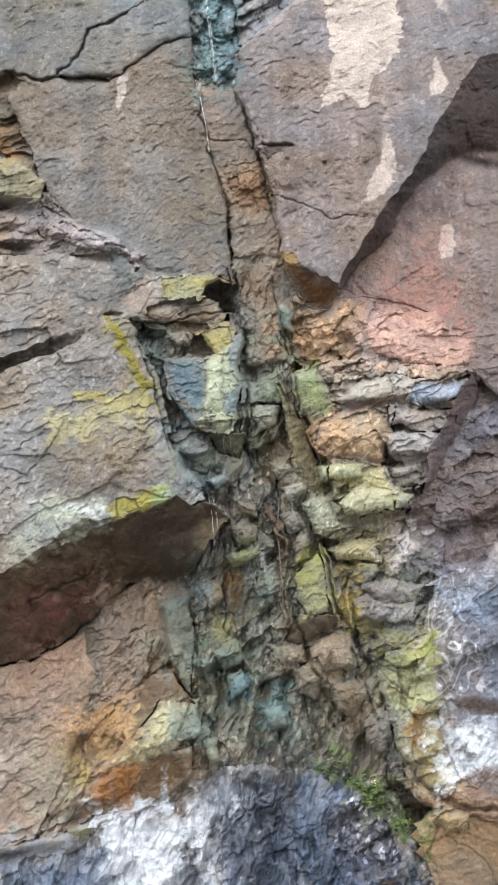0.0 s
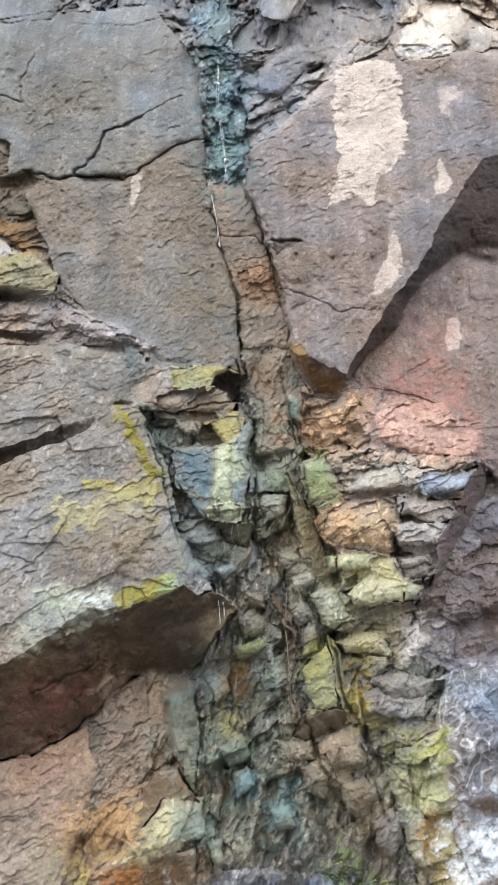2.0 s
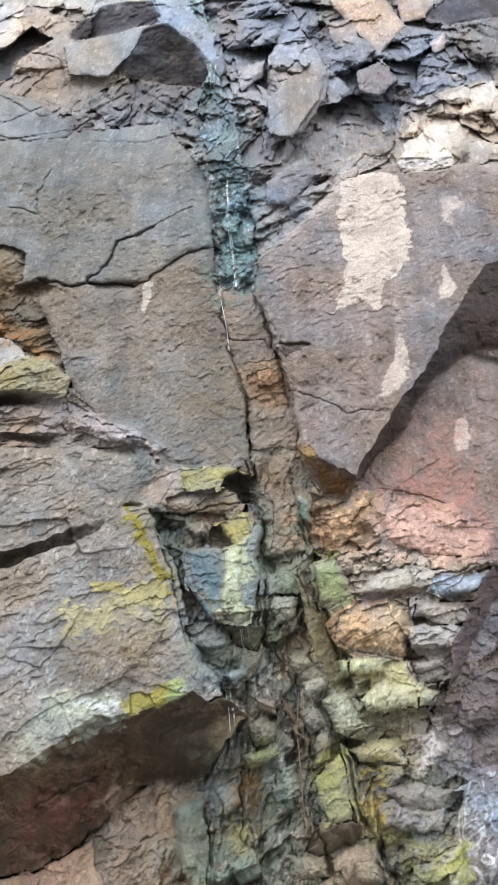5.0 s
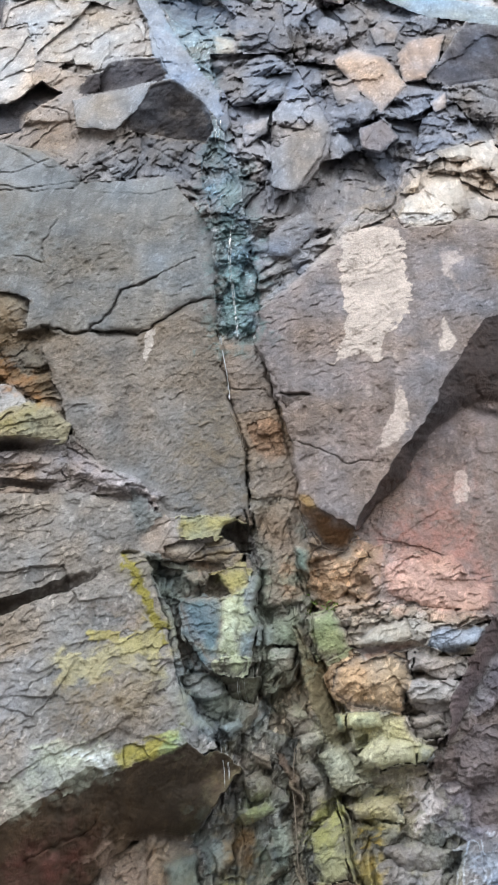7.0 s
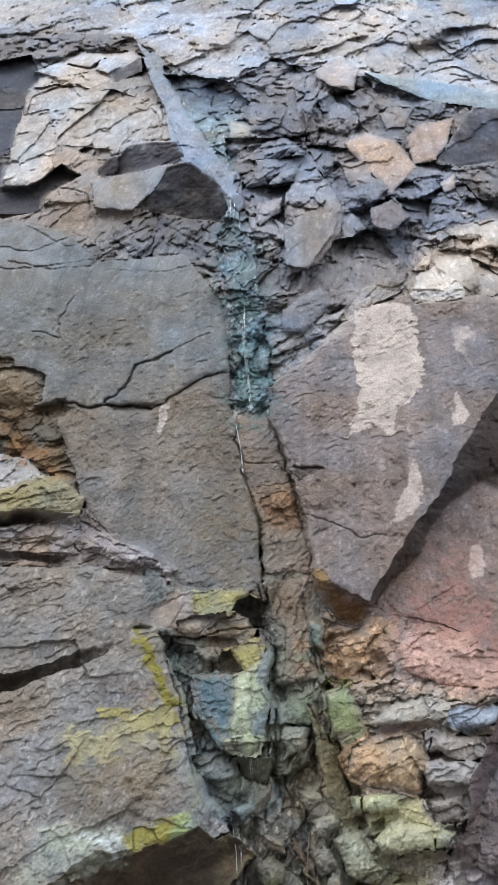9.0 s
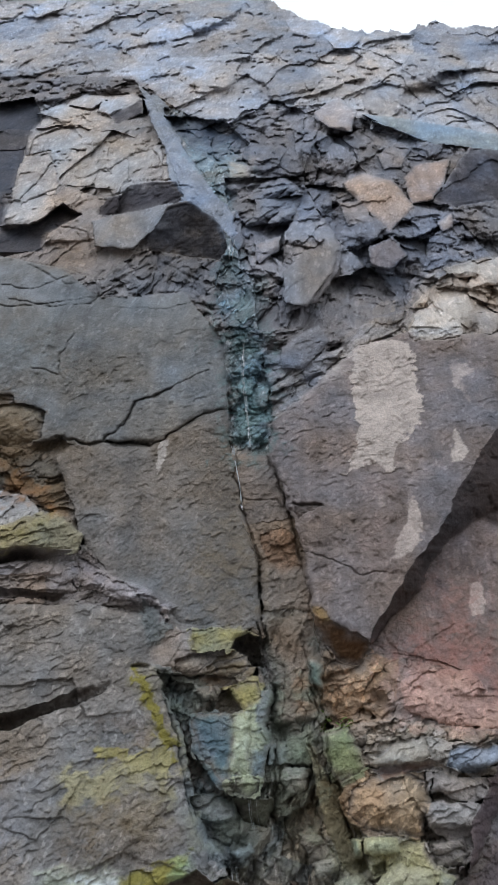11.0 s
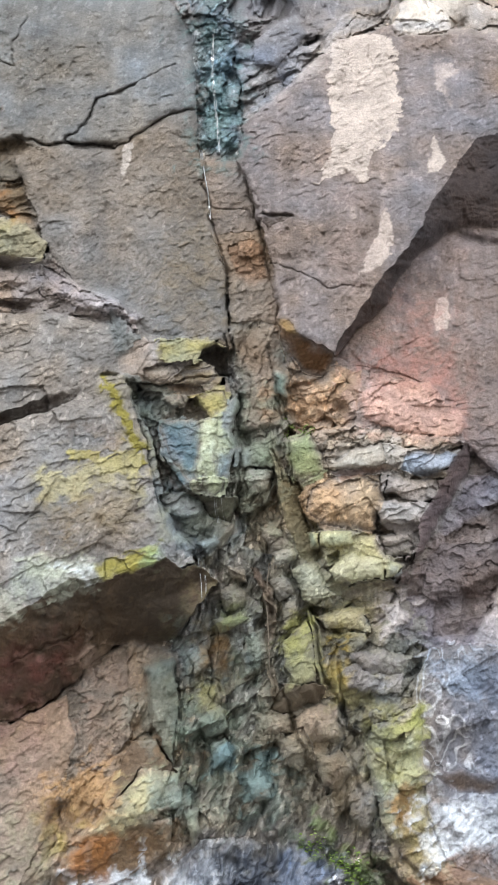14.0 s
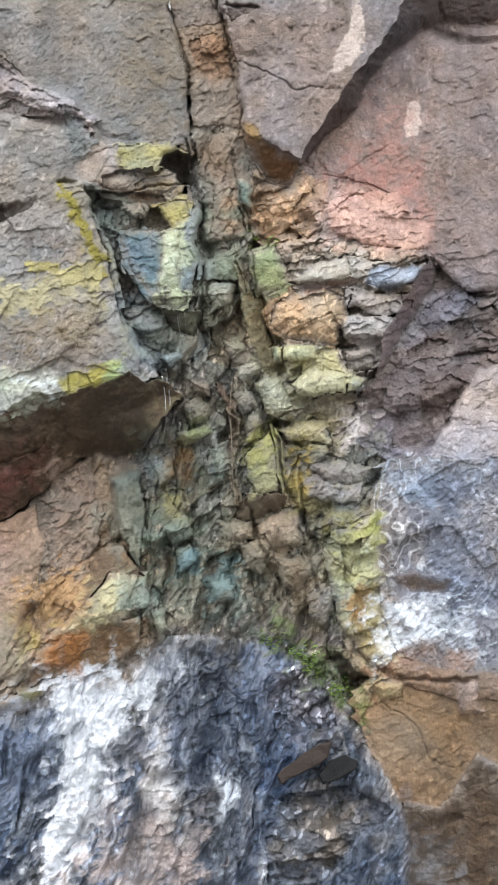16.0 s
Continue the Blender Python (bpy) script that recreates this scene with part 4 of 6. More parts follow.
zone("boulder", [(0.09, 1.80), (0.22, 1.84), (0.26, 1.73), (0.15, 1.69)], (118, 84, 60), out=0.06, dome=0.02, rough=0.4)
zone("boulder", [(-0.23, 2.18), (-0.08, 2.26), (-0.02, 2.13), (-0.15, 2.06)], (118, 126, 116), out=0.05, dome=0.04, rough=0.8)
zone("boulder", [(-0.29, 2.59), (-0.19, 2.66), (-0.14, 2.52), (-0.23, 2.44)], (118, 124, 122), out=0.04, dome=0.03, rough=0.8)
zone("boulder", [(0.07, 2.67), (0.20, 2.75), (0.23, 2.56), (0.11, 2.48)], (120, 124, 110), out=0.04, dome=0.03, rough=0.9, fib=0.02, angle=80)
zone("boulder", [(0.15, 3.44), (0.30, 3.41), (0.38, 3.29), (0.23, 3.25)], (140, 132, 120), out=0.06, dome=0.03, rough=0.8)
zone("boulder", [(0.19, 3.05), (0.34, 3.08), (0.38, 2.96), (0.25, 2.92)], (134, 122, 110), out=0.05, dome=0.03, rough=0.8)
zone("boulder", [(0.76, 2.61), (0.94, 2.67), (1.13, 2.62), (1.09, 2.51), (0.83, 2.50)], (140, 124, 116), out=0.08, dome=0.05, rough=0.7)
zone("boulder", [(1.02, 2.85), (1.09, 2.93), (1.13, 2.81), (1.05, 2.70)], (170, 160, 152), out=0.08, dome=0.03, rough=0.8)
zone("rock_slab", [(-0.89, 3.18), (-0.75, 3.20), (-0.71, 3.13), (-0.89, 3.04)], (150, 142, 96), out=0.25, rough=0.5)
# the blade's dark tone paints the shade on its turned-away side
zone("rock_slab", [(1.58, 4.06), (1.46, 3.95), (1.34, 3.70), (1.23, 3.48), (1.14, 3.22), (1.31, 3.44), (1.45, 3.64), (1.58, 3.91)], (84, 68, 68), out=0.08, gx=-1.3, gz=0.4, rough=0.6, joint=0.01, label="mauve blade of rock turned away, its shade in the colour")
# open cracks
crack([(0.02, 4.39), (-0.03, 4.11), (-0.01, 3.87), (0.02, 3.57), (0.04, 3.39)], 0.014, 0.12)
crack([(0.22, 4.38), (0.26, 4.18), (0.20, 3.99), (0.30, 3.77)], 0.010, 0.08)
crack([(0.20, 4.79), (0.23, 4.48), (0.29, 4.23)], 0.009, 0.07)
crack([(0.01, 3.57), (0.11, 3.39), (0.22, 3.19)], 0.012, 0.10)
crack([(0.31, 2.45), (0.37, 2.19), (0.46, 1.93), (0.54, 1.69)], 0.012, 0.09)
crack([(0.30, 3.15), (0.47, 2.88), (0.63, 2.34), (0.70, 2.04), (0.83, 1.69)], 0.012, 0.09)
crack([(-1.86, 6.63), (-1.56, 6.52), (-1.38, 6.55), (-1.05, 6.55)], 0.013, 0.13)
crack([(-1.05, 6.55), (-0.82, 6.72), (-0.54, 6.92), (-0.43, 6.94)], 0.010, 0.10)
crack([(-1.45, 6.56), (-1.34, 6.78), (-1.23, 7.00), (-1.09, 7.08), (-0.95, 7.20)], 0.012, 0.13)
crack([(-0.95, 7.20), (-0.76, 7.34), (-0.59, 7.42)], 0.006, 0.05)
crack([(-3.15, 8.38), (-2.48, 8.35), (-2.11, 8.44), (-1.63, 8.59), (-0.91, 8.64)], 0.014, 0.08)
crack([(-2.81, 8.79), (-2.44, 8.68), (-2.05, 9.04), (-1.70, 8.68), (-1.39, 8.86)], 0.012, 0.07)
crack([(-2.19, 7.41), (-1.98, 7.34), (-1.99, 7.63), (-1.90, 7.89)], 0.010, 0.05)
crack([(-0.29, 6.00), (-0.00, 5.98), (0.13, 5.81)], 0.008, 0.05)
crack([(-0.33, 6.44), (-0.27, 5.97), (-0.22, 5.73), (-0.15, 5.50), (-0.10, 5.20), (-0.09, 4.96), (-0.05, 4.67)], 0.012, 0.09)
crack([(-0.07, 6.44), (-0.00, 6.13), (0.11, 5.86), (0.17, 5.50), (0.25, 5.20), (0.24, 5.00)], 0.012, 0.09)
crack([(0.13, 5.94), (0.35, 5.93)], 0.016, 0.10)
crack([(0.17, 5.50), (0.42, 5.42), (0.63, 5.31), (0.89, 5.32)], 0.006, 0.04)
crack([(-0.97, 4.52), (-0.87, 4.53)], 0.016, 0.1)
crack([(-0.72, 4.49), (-0.57, 4.49), (-0.41, 4.49), (-0.12, 4.54)], 0.010, 0.08)
crack([(0.70, 2.58), (0.69, 2.38), (0.71, 2.15), (0.83, 1.90), (0.91, 1.66)], 0.014, 0.10)
crack([(0.48, 2.89), (0.56, 2.58), (0.68, 2.25)], 0.012, 0.08)
crack([(0.31, 4.14), (0.34, 3.85), (0.45, 3.57), (0.48, 3.35)], 0.012, 0.09)
crack([(0.18, 3.22), (0.21, 2.96), (0.21, 2.68), (0.26, 2.44)], 0.014, 0.10)
crack([(1.01, 1.42), (1.15, 1.30), (1.33, 1.23), (1.80, 1.24)], 0.014, 0.1)
crack([(1.15, 1.09), (1.36, 0.96), (1.49, 0.73), (1.60, 0.70)], 0.006, 0.03)
crack([(0.83, 2.06), (0.94, 1.92), (1.01, 1.89)], 0.010, 0.07)
crack([(-1.40, 2.48), (-1.19, 2.60), (-1.03, 2.65), (-1.01, 2.72)], 0.008, 0.04)
crack([(-2.52, 10.23), (-2.17, 10.03), (-1.92, 9.30)], 0.014, 0.08)
crack([(-2.70, 9.30), (-2.40, 9.04), (-2.12, 8.79), (-1.85, 8.92), (-1.80, 9.11)], 0.014, 0.08)
crack([(-1.82, 8.39), (-1.66, 8.80), (-1.37, 9.24)], 0.03, 0.12)
crack([(-1.20, 9.30), (-0.87, 8.92), (-0.64, 8.80)], 0.025, 0.12)
crack([(-0.92, 8.74), (-0.73, 8.45), (-0.61, 8.28)], 0.018, 0.1)
crack([(-1.59, 8.33), (-1.04, 8.31), (-0.78, 8.45)], 0.008, 0.05)
crack([(-2.62, 8.50), (-2.20, 8.33), (-1.82, 8.39)], 0.012, 0.07)
crack([(0.20, 7.94), (0.60, 8.68), (0.88, 9.44)], 0.014, 0.08)
# white marbling at the foot
stain([(-0.86, 1.18), (-0.26, 1.25), (-0.18, 1.10), (-0.37, 0.94), (-0.29, 0.79), (-0.46, 0.57), (-0.50, 0.31), (-0.69, -0.07), (-0.98, -0.07), (-0.87, 0.57), (-0.80, 0.83)], (190, 194, 204), 0.6, 0.10, 0.34, wet=0.4, streak=1.5)
stain([(-0.40, 0.80), (-0.20, 0.90), (-0.09, 0.57), (-0.04, 0.34), (-0.15, -0.07), (-0.52, -0.07), (-0.45, 0.41)], (158, 148, 148), 0.85, 0.1, 0.25, wet=0.4, streak=1.4)
stain([(-0.32, 1.10), (-0.22, 1.04), (-0.10, 0.57), (-0.17, 0.57), (-0.27, 0.80)], (205, 208, 214), 0.8, 0.05, 0.12, wet=0.5, streak=3)
stain([(-1.68, 0.85), (-1.17, 0.87), (-0.86, 0.83), (-0.88, 0.51), (-1.15, 0.56), (-1.66, 0.54)], (100, 112, 134), 0.8, 0.1, 0.15, wet=0.8)
stain([(-1.70, 1.06), (-0.98, 1.12), (-0.86, 1.03), (-0.97, 0.90), (-1.68, 0.86)], (150, 156, 166), 0.6, 0.06, 0.2, wet=0.6)
stain([(0.21, 0.47), (0.45, 0.44), (0.66, 0.03), (0.22, -0.07)], (94, 104, 120), 0.45, 0.12, 0.25, wet=0.8, streak=2)
stain([(1.05, 0.51), (1.26, 0.54), (1.32, 0.28), (1.04, 0.24)], (104, 112, 128), 0.6, 0.08, 0.2, wet=0.7)
stain([(1.43, 0.24), (1.60, 0.24), (1.63, 0.02), (1.39, 0.02)], (138, 140, 148), 0.5, 0.06, 0.15, wet=0.4)
stain([(-0.17, 1.40), (0.38, 1.46), (0.48, 1.00), (0.40, 0.10), (0.08, 0.05), (0.02, 0.49), (-0.05, 0.92)], (46, 54, 70), 0.7, 0.08, 0.22, wet=0.9, streak=3)
stain([(0.27, 1.44), (0.45, 1.49), (0.49, 1.31), (0.48, 1.12), (0.31, 1.11)], (116, 128, 150), 0.85, 0.05, 0.1, wet=0.9, streak=2)
stain([(-0.11, 1.35), (-0.10, 1.35), (-0.08, 1.26), (-0.10, 1.26)], (198, 205, 216), 0.85, 0.012, 0.05, wet=0.8, streak=3)
stain([(-0.07, 1.21), (-0.06, 1.21), (-0.05, 1.16), (-0.06, 1.16)], (198, 205, 216), 0.85, 0.012, 0.05, wet=0.8, streak=3)
stain([(0.17, 0.70), (0.20, 0.70), (0.22, 0.51), (0.18, 0.51)], (198, 205, 216), 0.85, 0.012, 0.05, wet=0.8, streak=3)
stain([(0.24, 0.58), (0.26, 0.58), (0.27, 0.47), (0.25, 0.47)], (198, 205, 216), 0.85, 0.012, 0.05, wet=0.8, streak=3)
stain([(0.06, 1.28), (0.08, 1.28), (0.09, 1.24), (0.07, 1.23)], (198, 205, 216), 0.85, 0.012, 0.05, wet=0.8, streak=3)
stain([(-0.19, 1.43), (-0.17, 1.43), (-0.16, 1.36), (-0.18, 1.36)], (198, 205, 216), 0.85, 0.012, 0.05, wet=0.8, streak=3)
# limy patches
stain([(0.71, 7.64), (0.93, 7.83), (1.19, 7.76), (1.24, 7.38), (1.19, 6.83), (1.04, 6.59), (0.93, 6.29), (0.82, 6.36), (0.57, 6.23), (0.65, 6.55), (0.64, 7.08)], (198, 181, 170), 0.96, 0.012, 0.06, streak=1.6)
stain([(1.53, 6.77), (1.56, 6.55), (1.54, 6.41), (1.45, 6.37), (1.44, 6.46)], (192, 176, 166), 0.95, 0.015, 0.03, streak=2.5)
stain([(1.07, 6.02), (1.12, 5.89), (1.10, 5.62), (0.98, 5.48), (0.88, 5.43), (0.94, 5.67), (1.00, 5.89)], (192, 174, 164), 0.95, 0.015, 0.03, streak=2.5)
stain([(1.55, 7.56), (1.75, 7.43), (1.73, 7.33), (1.61, 7.30), (1.65, 7.09), (1.56, 7.23)], (186, 170, 164), 0.8, 0.015, 0.04)
stain([(0.80, 6.02), (0.85, 6.02), (0.83, 5.94), (0.80, 5.95)], (196, 178, 168), 0.9, 0.01, 0.01)
stain([(0.96, 6.42), (1.11, 6.40), (1.09, 6.31), (0.99, 6.35)], (196, 178, 168), 0.8, 0.01, 0.03)
stain([(1.46, 5.25), (1.52, 5.25), (1.51, 5.00), (1.45, 4.96), (1.41, 5.05)], (194, 174, 164), 0.95, 0.015, 0.03, streak=2.5)
stain([(-0.97, 6.60), (-0.92, 6.60), (-0.92, 6.27), (-0.95, 6.21), (-0.98, 6.38)], (186, 174, 164), 0.95, 0.01, 0.02, streak=3)
stain([(0.51, 7.64), (0.76, 7.71), (0.75, 7.43), (0.54, 7.29), (0.24, 7.25)], (186, 176, 172), 0.5, 0.05, 0.1)
# run marks on the slabs
stain([(-1.24, 6.44), (-1.16, 6.50), (-1.06, 5.29), (-1.14, 5.34)], (84, 78, 76), 0.35, 0.05, 0.08, streak=6)
stain([(-1.08, 6.50), (-0.98, 6.38), (-0.93, 5.50), (-1.01, 5.60)], (138, 128, 122), 0.4, 0.04, 0.08, streak=6)
stain([(-0.67, 5.30), (-0.31, 5.93), (-0.17, 5.31), (-0.07, 4.92), (-0.44, 4.88)], (120, 102, 72), 0.6, 0.15, 0.2)
stain([(-2.61, 8.00), (-2.17, 8.22), (-1.98, 7.34), (-2.50, 7.41)], (116, 124, 128), 0.6, 0.15, 0.2, streak=3)
stain([(-3.58, 9.44), (-2.17, 9.04), (-2.11, 8.44), (-3.28, 8.44)], (120, 124, 130), 0.6, 0.1, 0.2)
stain([(0.69, 6.22), (0.91, 6.17), (0.85, 5.32), (0.64, 5.37)], (140, 118, 112), 0.5, 0.1, 0.15, streak=4)
# teal runnel
stain([(-0.52, 8.45), (-0.26, 8.68), (-0.17, 8.01), (-0.11, 7.42), (-0.06, 6.51), (-0.35, 6.51), (-0.42, 7.35)], (74, 116, 116), 0.6, 0.1, 0.3, wet=0.8, streak=2)
stain([(-0.33, 7.35), (-0.11, 7.32), (-0.08, 6.82), (-0.32, 6.79)], (132, 176, 184), 0.7, 0.05, 0.15, wet=0.8)
stain([(-1.33, 12.69), (-0.72, 12.91), (-0.60, 11.96), (-1.03, 11.87)], (124, 158, 180), 0.7, 0.06, 0.15, wet=0.8)
stain([(-0.55, 9.76), (-0.31, 9.52), (-0.24, 8.44), (-0.42, 8.54)], (76, 98, 116), 0.5, 0.06, 0.2, wet=0.8)
stain([(1.57, 5.50), (1.59, 5.50), (1.55, 5.00), (1.52, 5.00)], (156, 142, 138), 0.7, 0.015, 0.03, streak=5)
stain([(1.73, 5.65), (1.76, 5.65), (1.70, 4.96), (1.67, 5.00)], (146, 134, 130), 0.6, 0.02, 0.04, streak=5)
stain([(1.30, 5.45), (1.36, 5.45), (1.32, 4.86), (1.27, 4.91)], (172, 138, 126), 0.6, 0.02, 0.05, streak=5)
stain([(1.87, 5.76), (1.91, 5.76), (1.77, 4.49), (1.73, 4.58)], (140, 128, 124), 0.6, 0.03, 0.05, streak=5)
stain([(-1.34, 6.02), (-1.29, 6.08), (-1.20, 5.25), (-1.26, 5.20)], (140, 128, 122), 0.5, 0.03, 0.06, streak=5)
stain([(-1.16, 5.97), (-1.05, 6.08), (-1.00, 5.20), (-1.11, 5.25)], (82, 76, 74), 0.5, 0.04, 0.08, streak=6)
stain([(0.35, 2.23), (0.79, 2.28), (0.79, 1.53), (0.44, 1.53)], (116, 100, 84), 0.45, 0.15, 0.3)
# rust, ochre and yellow
stain([(-2.30, 6.37), (-2.02, 6.14), (-1.71, 5.92), (-1.74, 5.83), (-1.99, 5.97), (-2.22, 5.97)], (158, 104, 36), 0.8, 0.05, 0.12)
stain([(-2.81, 7.41), (-2.27, 7.00), (-1.94, 6.50), (-2.16, 6.14), (-2.54, 6.19)], (112, 84, 46), 0.6, 0.1, 0.2)
stain([(-2.11, 5.67), (-1.78, 5.81), (-1.79, 5.57), (-2.08, 5.51)], (164, 150, 80), 0.7, 0.05, 0.1)
stain([(-0.58, 4.79), (-0.38, 4.82), (-0.17, 4.80), (-0.25, 4.74), (-0.45, 4.70), (-0.58, 4.69)], (160, 150, 84), 0.75, 0.03, 0.06)
stain([(-0.98, 4.56), (-0.79, 4.44), (-0.67, 4.14), (-0.61, 3.78), (-0.73, 3.77), (-0.82, 4.06), (-0.94, 4.35)], (150, 140, 98), 0.6, 0.05, 0.08)
stain([(-1.31, 3.77), (-0.97, 3.91), (-0.70, 3.95), (-0.64, 3.81), (-0.96, 3.71), (-1.18, 3.64)], (168, 158, 122), 0.7, 0.10, 0.16)
stain([(-1.18, 3.95), (-0.97, 3.94), (-0.97, 3.89), (-1.17, 3.88)], (178, 166, 96), 0.96, 0.015, 0.03)
stain([(-0.97, 3.91), (-0.65, 3.95), (-0.63, 3.79), (-0.96, 3.77)], (180, 169, 110), 0.96, 0.03, 0.06)
stain([(-1.33, 3.78), (-0.96, 3.80), (-1.04, 3.63), (-1.31, 3.63)], (184, 175, 136), 0.95, 0.04, 0.08)
stain([(-0.97, 4.51), (-0.87, 4.42), (-0.75, 4.22), (-0.65, 3.96), (-0.61, 3.79), (-0.67, 3.88), (-0.76, 3.99), (-0.80, 4.11), (-0.89, 4.29)], (152, 140, 40), 0.97, 0.02, 0.05)
stain([(-1.32, 3.46), (-1.04, 3.56), (-0.97, 3.44), (-1.11, 3.28), (-1.30, 3.26)], (112, 92, 78), 0.7, 0.06, 0.2)
stain([(-1.08, 4.10), (-0.88, 4.12), (-0.80, 3.99), (-1.00, 3.97)], (116, 94, 80), 0.6, 0.05, 0.2)
stain([(-0.66, 3.72), (-0.58, 3.68), (-0.44, 3.40), (-0.51, 3.32), (-0.63, 3.48)], (128, 132, 124), 0.7, 0.04, 0.1)
stain([(-1.32, 3.65), (-0.93, 3.80), (-0.64, 3.82), (-0.65, 3.69), (-1.14, 3.60)], (168, 158, 116), 0.8, 0.06, 0.1)
stain([(-1.45, 3.61), (-0.69, 3.65), (-0.60, 3.41), (-1.19, 3.30), (-1.43, 3.41)], (136, 120, 88), 0.55, 0.1, 0.2)
stain([(-0.96, 3.11), (-0.71, 3.24), (-0.52, 3.30), (-0.56, 3.20), (-0.90, 3.06)], (168, 157, 62), 0.95, 0.04, 0.05)
stain([(-0.63, 3.26), (-0.52, 3.29), (-0.51, 3.21), (-0.61, 3.17)], (150, 178, 128), 0.8, 0.03, 0.05)
stain([(-1.52, 2.93), (-1.40, 3.15), (-1.15, 3.18), (-0.96, 3.13), (-1.00, 3.02), (-1.23, 2.93), (-1.50, 2.75)], (182, 188, 168), 0.8, 0.06, 0.1)
stain([(-1.18, 3.13), (-0.99, 3.11), (-1.00, 3.02), (-1.08, 3.07)], (214, 222, 232), 0.8, 0.03, 0.08)
stain([(-1.92, 3.73), (-1.54, 3.77), (-1.43, 3.41), (-1.63, 3.26), (-1.86, 3.26)], (140, 144, 156), 0.5, 0.1, 0.2)
stain([(-1.54, 2.44), (-1.17, 2.61), (-1.12, 2.48), (-1.50, 2.15)], (92, 56, 46), 0.7, 0.15, 0.15)
stain([(-1.24, 2.55), (-1.19, 2.55), (-1.19, 2.50), (-1.24, 2.51)], (168, 120, 110), 0.8, 0.01, 0.02)
stain([(0.33, 4.96), (0.49, 4.81), (0.65, 4.74), (0.48, 4.58), (0.36, 4.72)], (120, 76, 36), 0.6, 0.06, 0.1)
stain([(1.23, 5.25), (1.43, 5.20), (1.49, 4.96), (1.42, 4.58), (1.21, 4.54), (1.15, 4.86)], (176, 120, 104), 0.6, 0.1, 0.2, streak=3)
stain([(0.90, 4.77), (1.15, 4.86), (1.59, 4.72), (1.56, 4.19), (1.29, 4.49), (0.89, 4.54)], (176, 118, 104), 0.6, 0.1, 0.2, streak=2)
stain([(0.88, 4.36), (1.13, 4.54), (1.40, 4.40), (1.54, 4.19), (1.49, 4.10), (1.02, 4.17)], (200, 160, 144), 0.6, 0.06, 0.15)
stain([(1.78, 5.65), (2.00, 5.65), (1.88, 4.06), (1.61, 4.14)], (120, 106, 102), 0.5, 0.1, 0.2, streak=4)
stain([(0.53, 3.73), (0.65, 3.69), (0.64, 3.57), (0.53, 3.53)], (214, 168, 122), 0.7, 0.05, 0.08)
stain([(-0.28, 4.17), (-0.12, 4.27), (-0.08, 4.06), (-0.18, 3.71), (-0.27, 3.77)], (188, 196, 156), 0.85, 0.03, 0.06, wet=0.3)
stain([(-0.32, 4.36), (-0.14, 4.40), (-0.10, 4.32), (-0.22, 4.22)], (174, 162, 74), 0.8, 0.03, 0.06)
stain([(-0.51, 4.12), (-0.36, 4.19), (-0.30, 4.06), (-0.31, 3.87), (-0.45, 3.86), (-0.53, 3.97)], (88, 108, 134), 0.85, 0.04, 0.06, wet=0.5)
stain([(-0.08, 4.36), (-0.00, 4.43), (-0.01, 4.06), (-0.06, 3.93)], (104, 116, 120), 0.7, 0.03, 0.06, wet=0.4)
stain([(-0.77, 4.45), (-0.60, 4.32), (-0.55, 4.06), (-0.63, 4.10)], (98, 116, 118), 0.7, 0.04, 0.08, wet=0.4)
stain([(-0.00, 4.36), (0.28, 4.36), (0.26, 3.65), (0.03, 3.61)], (96, 106, 92), 0.5, 0.1, 0.2)
stain([(0.24, 4.77), (0.32, 4.67), (0.34, 4.36), (0.24, 4.40)], (98, 116, 108), 0.6, 0.04, 0.1)
stain([(0.35, 2.80), (0.48, 2.86), (0.49, 2.68), (0.33, 2.58)], (146, 140, 76), 0.7, 0.04, 0.12)
stain([(0.59, 3.22), (0.92, 3.22), (0.91, 3.09), (0.65, 3.07)], (186, 182, 146), 0.5, 0.05, 0.1)
stain([(0.64, 2.86), (0.90, 2.86), (0.85, 2.71), (0.67, 2.68)], (186, 172, 110), 0.7, 0.05, 0.12)
stain([(0.60, 2.75), (0.71, 2.71), (0.72, 2.28), (0.65, 2.28)], (168, 150, 66), 0.7, 0.05, 0.12)
stain([(-0.22, 2.75), (-0.06, 2.75), (-0.06, 2.54), (-0.20, 2.54)], (142, 110, 66), 0.7, 0.05, 0.12, streak=2)
stain([(-0.21, 2.46), (-0.06, 2.45), (-0.07, 2.26), (-0.19, 2.26)], (158, 146, 96), 0.8, 0.04, 0.14)
stain([(0.12, 1.90), (0.26, 1.93), (0.28, 1.81), (0.15, 1.78)], (96, 130, 132), 0.85, 0.03, 0.08, wet=0.3)
stain([(-0.33, 2.26), (-0.03, 2.21), (0.01, 2.11), (-0.18, 1.93), (-0.30, 1.97)], (112, 136, 124), 0.8, 0.05, 0.16, wet=0.3)
stain([(-0.34, 6.94), (-0.16, 6.94), (-0.12, 6.55), (-0.32, 6.55)], (132, 164, 164), 0.6, 0.03, 0.12, wet=0.7)
stain([(-0.11, 2.86), (0.10, 2.86), (0.07, 2.75), (-0.07, 2.73)], (120, 138, 72), 0.6, 0.05, 0.12)
stain([(-0.32, 2.58), (-0.00, 2.54), (0.06, 1.72), (-0.30, 1.69)], (98, 117, 110), 0.85, 0.15, 0.3, wet=0.3, streak=2)
stain([(-0.14, 2.08), (-0.00, 2.08), (-0.00, 1.90), (-0.14, 1.87)], (100, 122, 126), 0.6, 0.04, 0.1, wet=0.3)
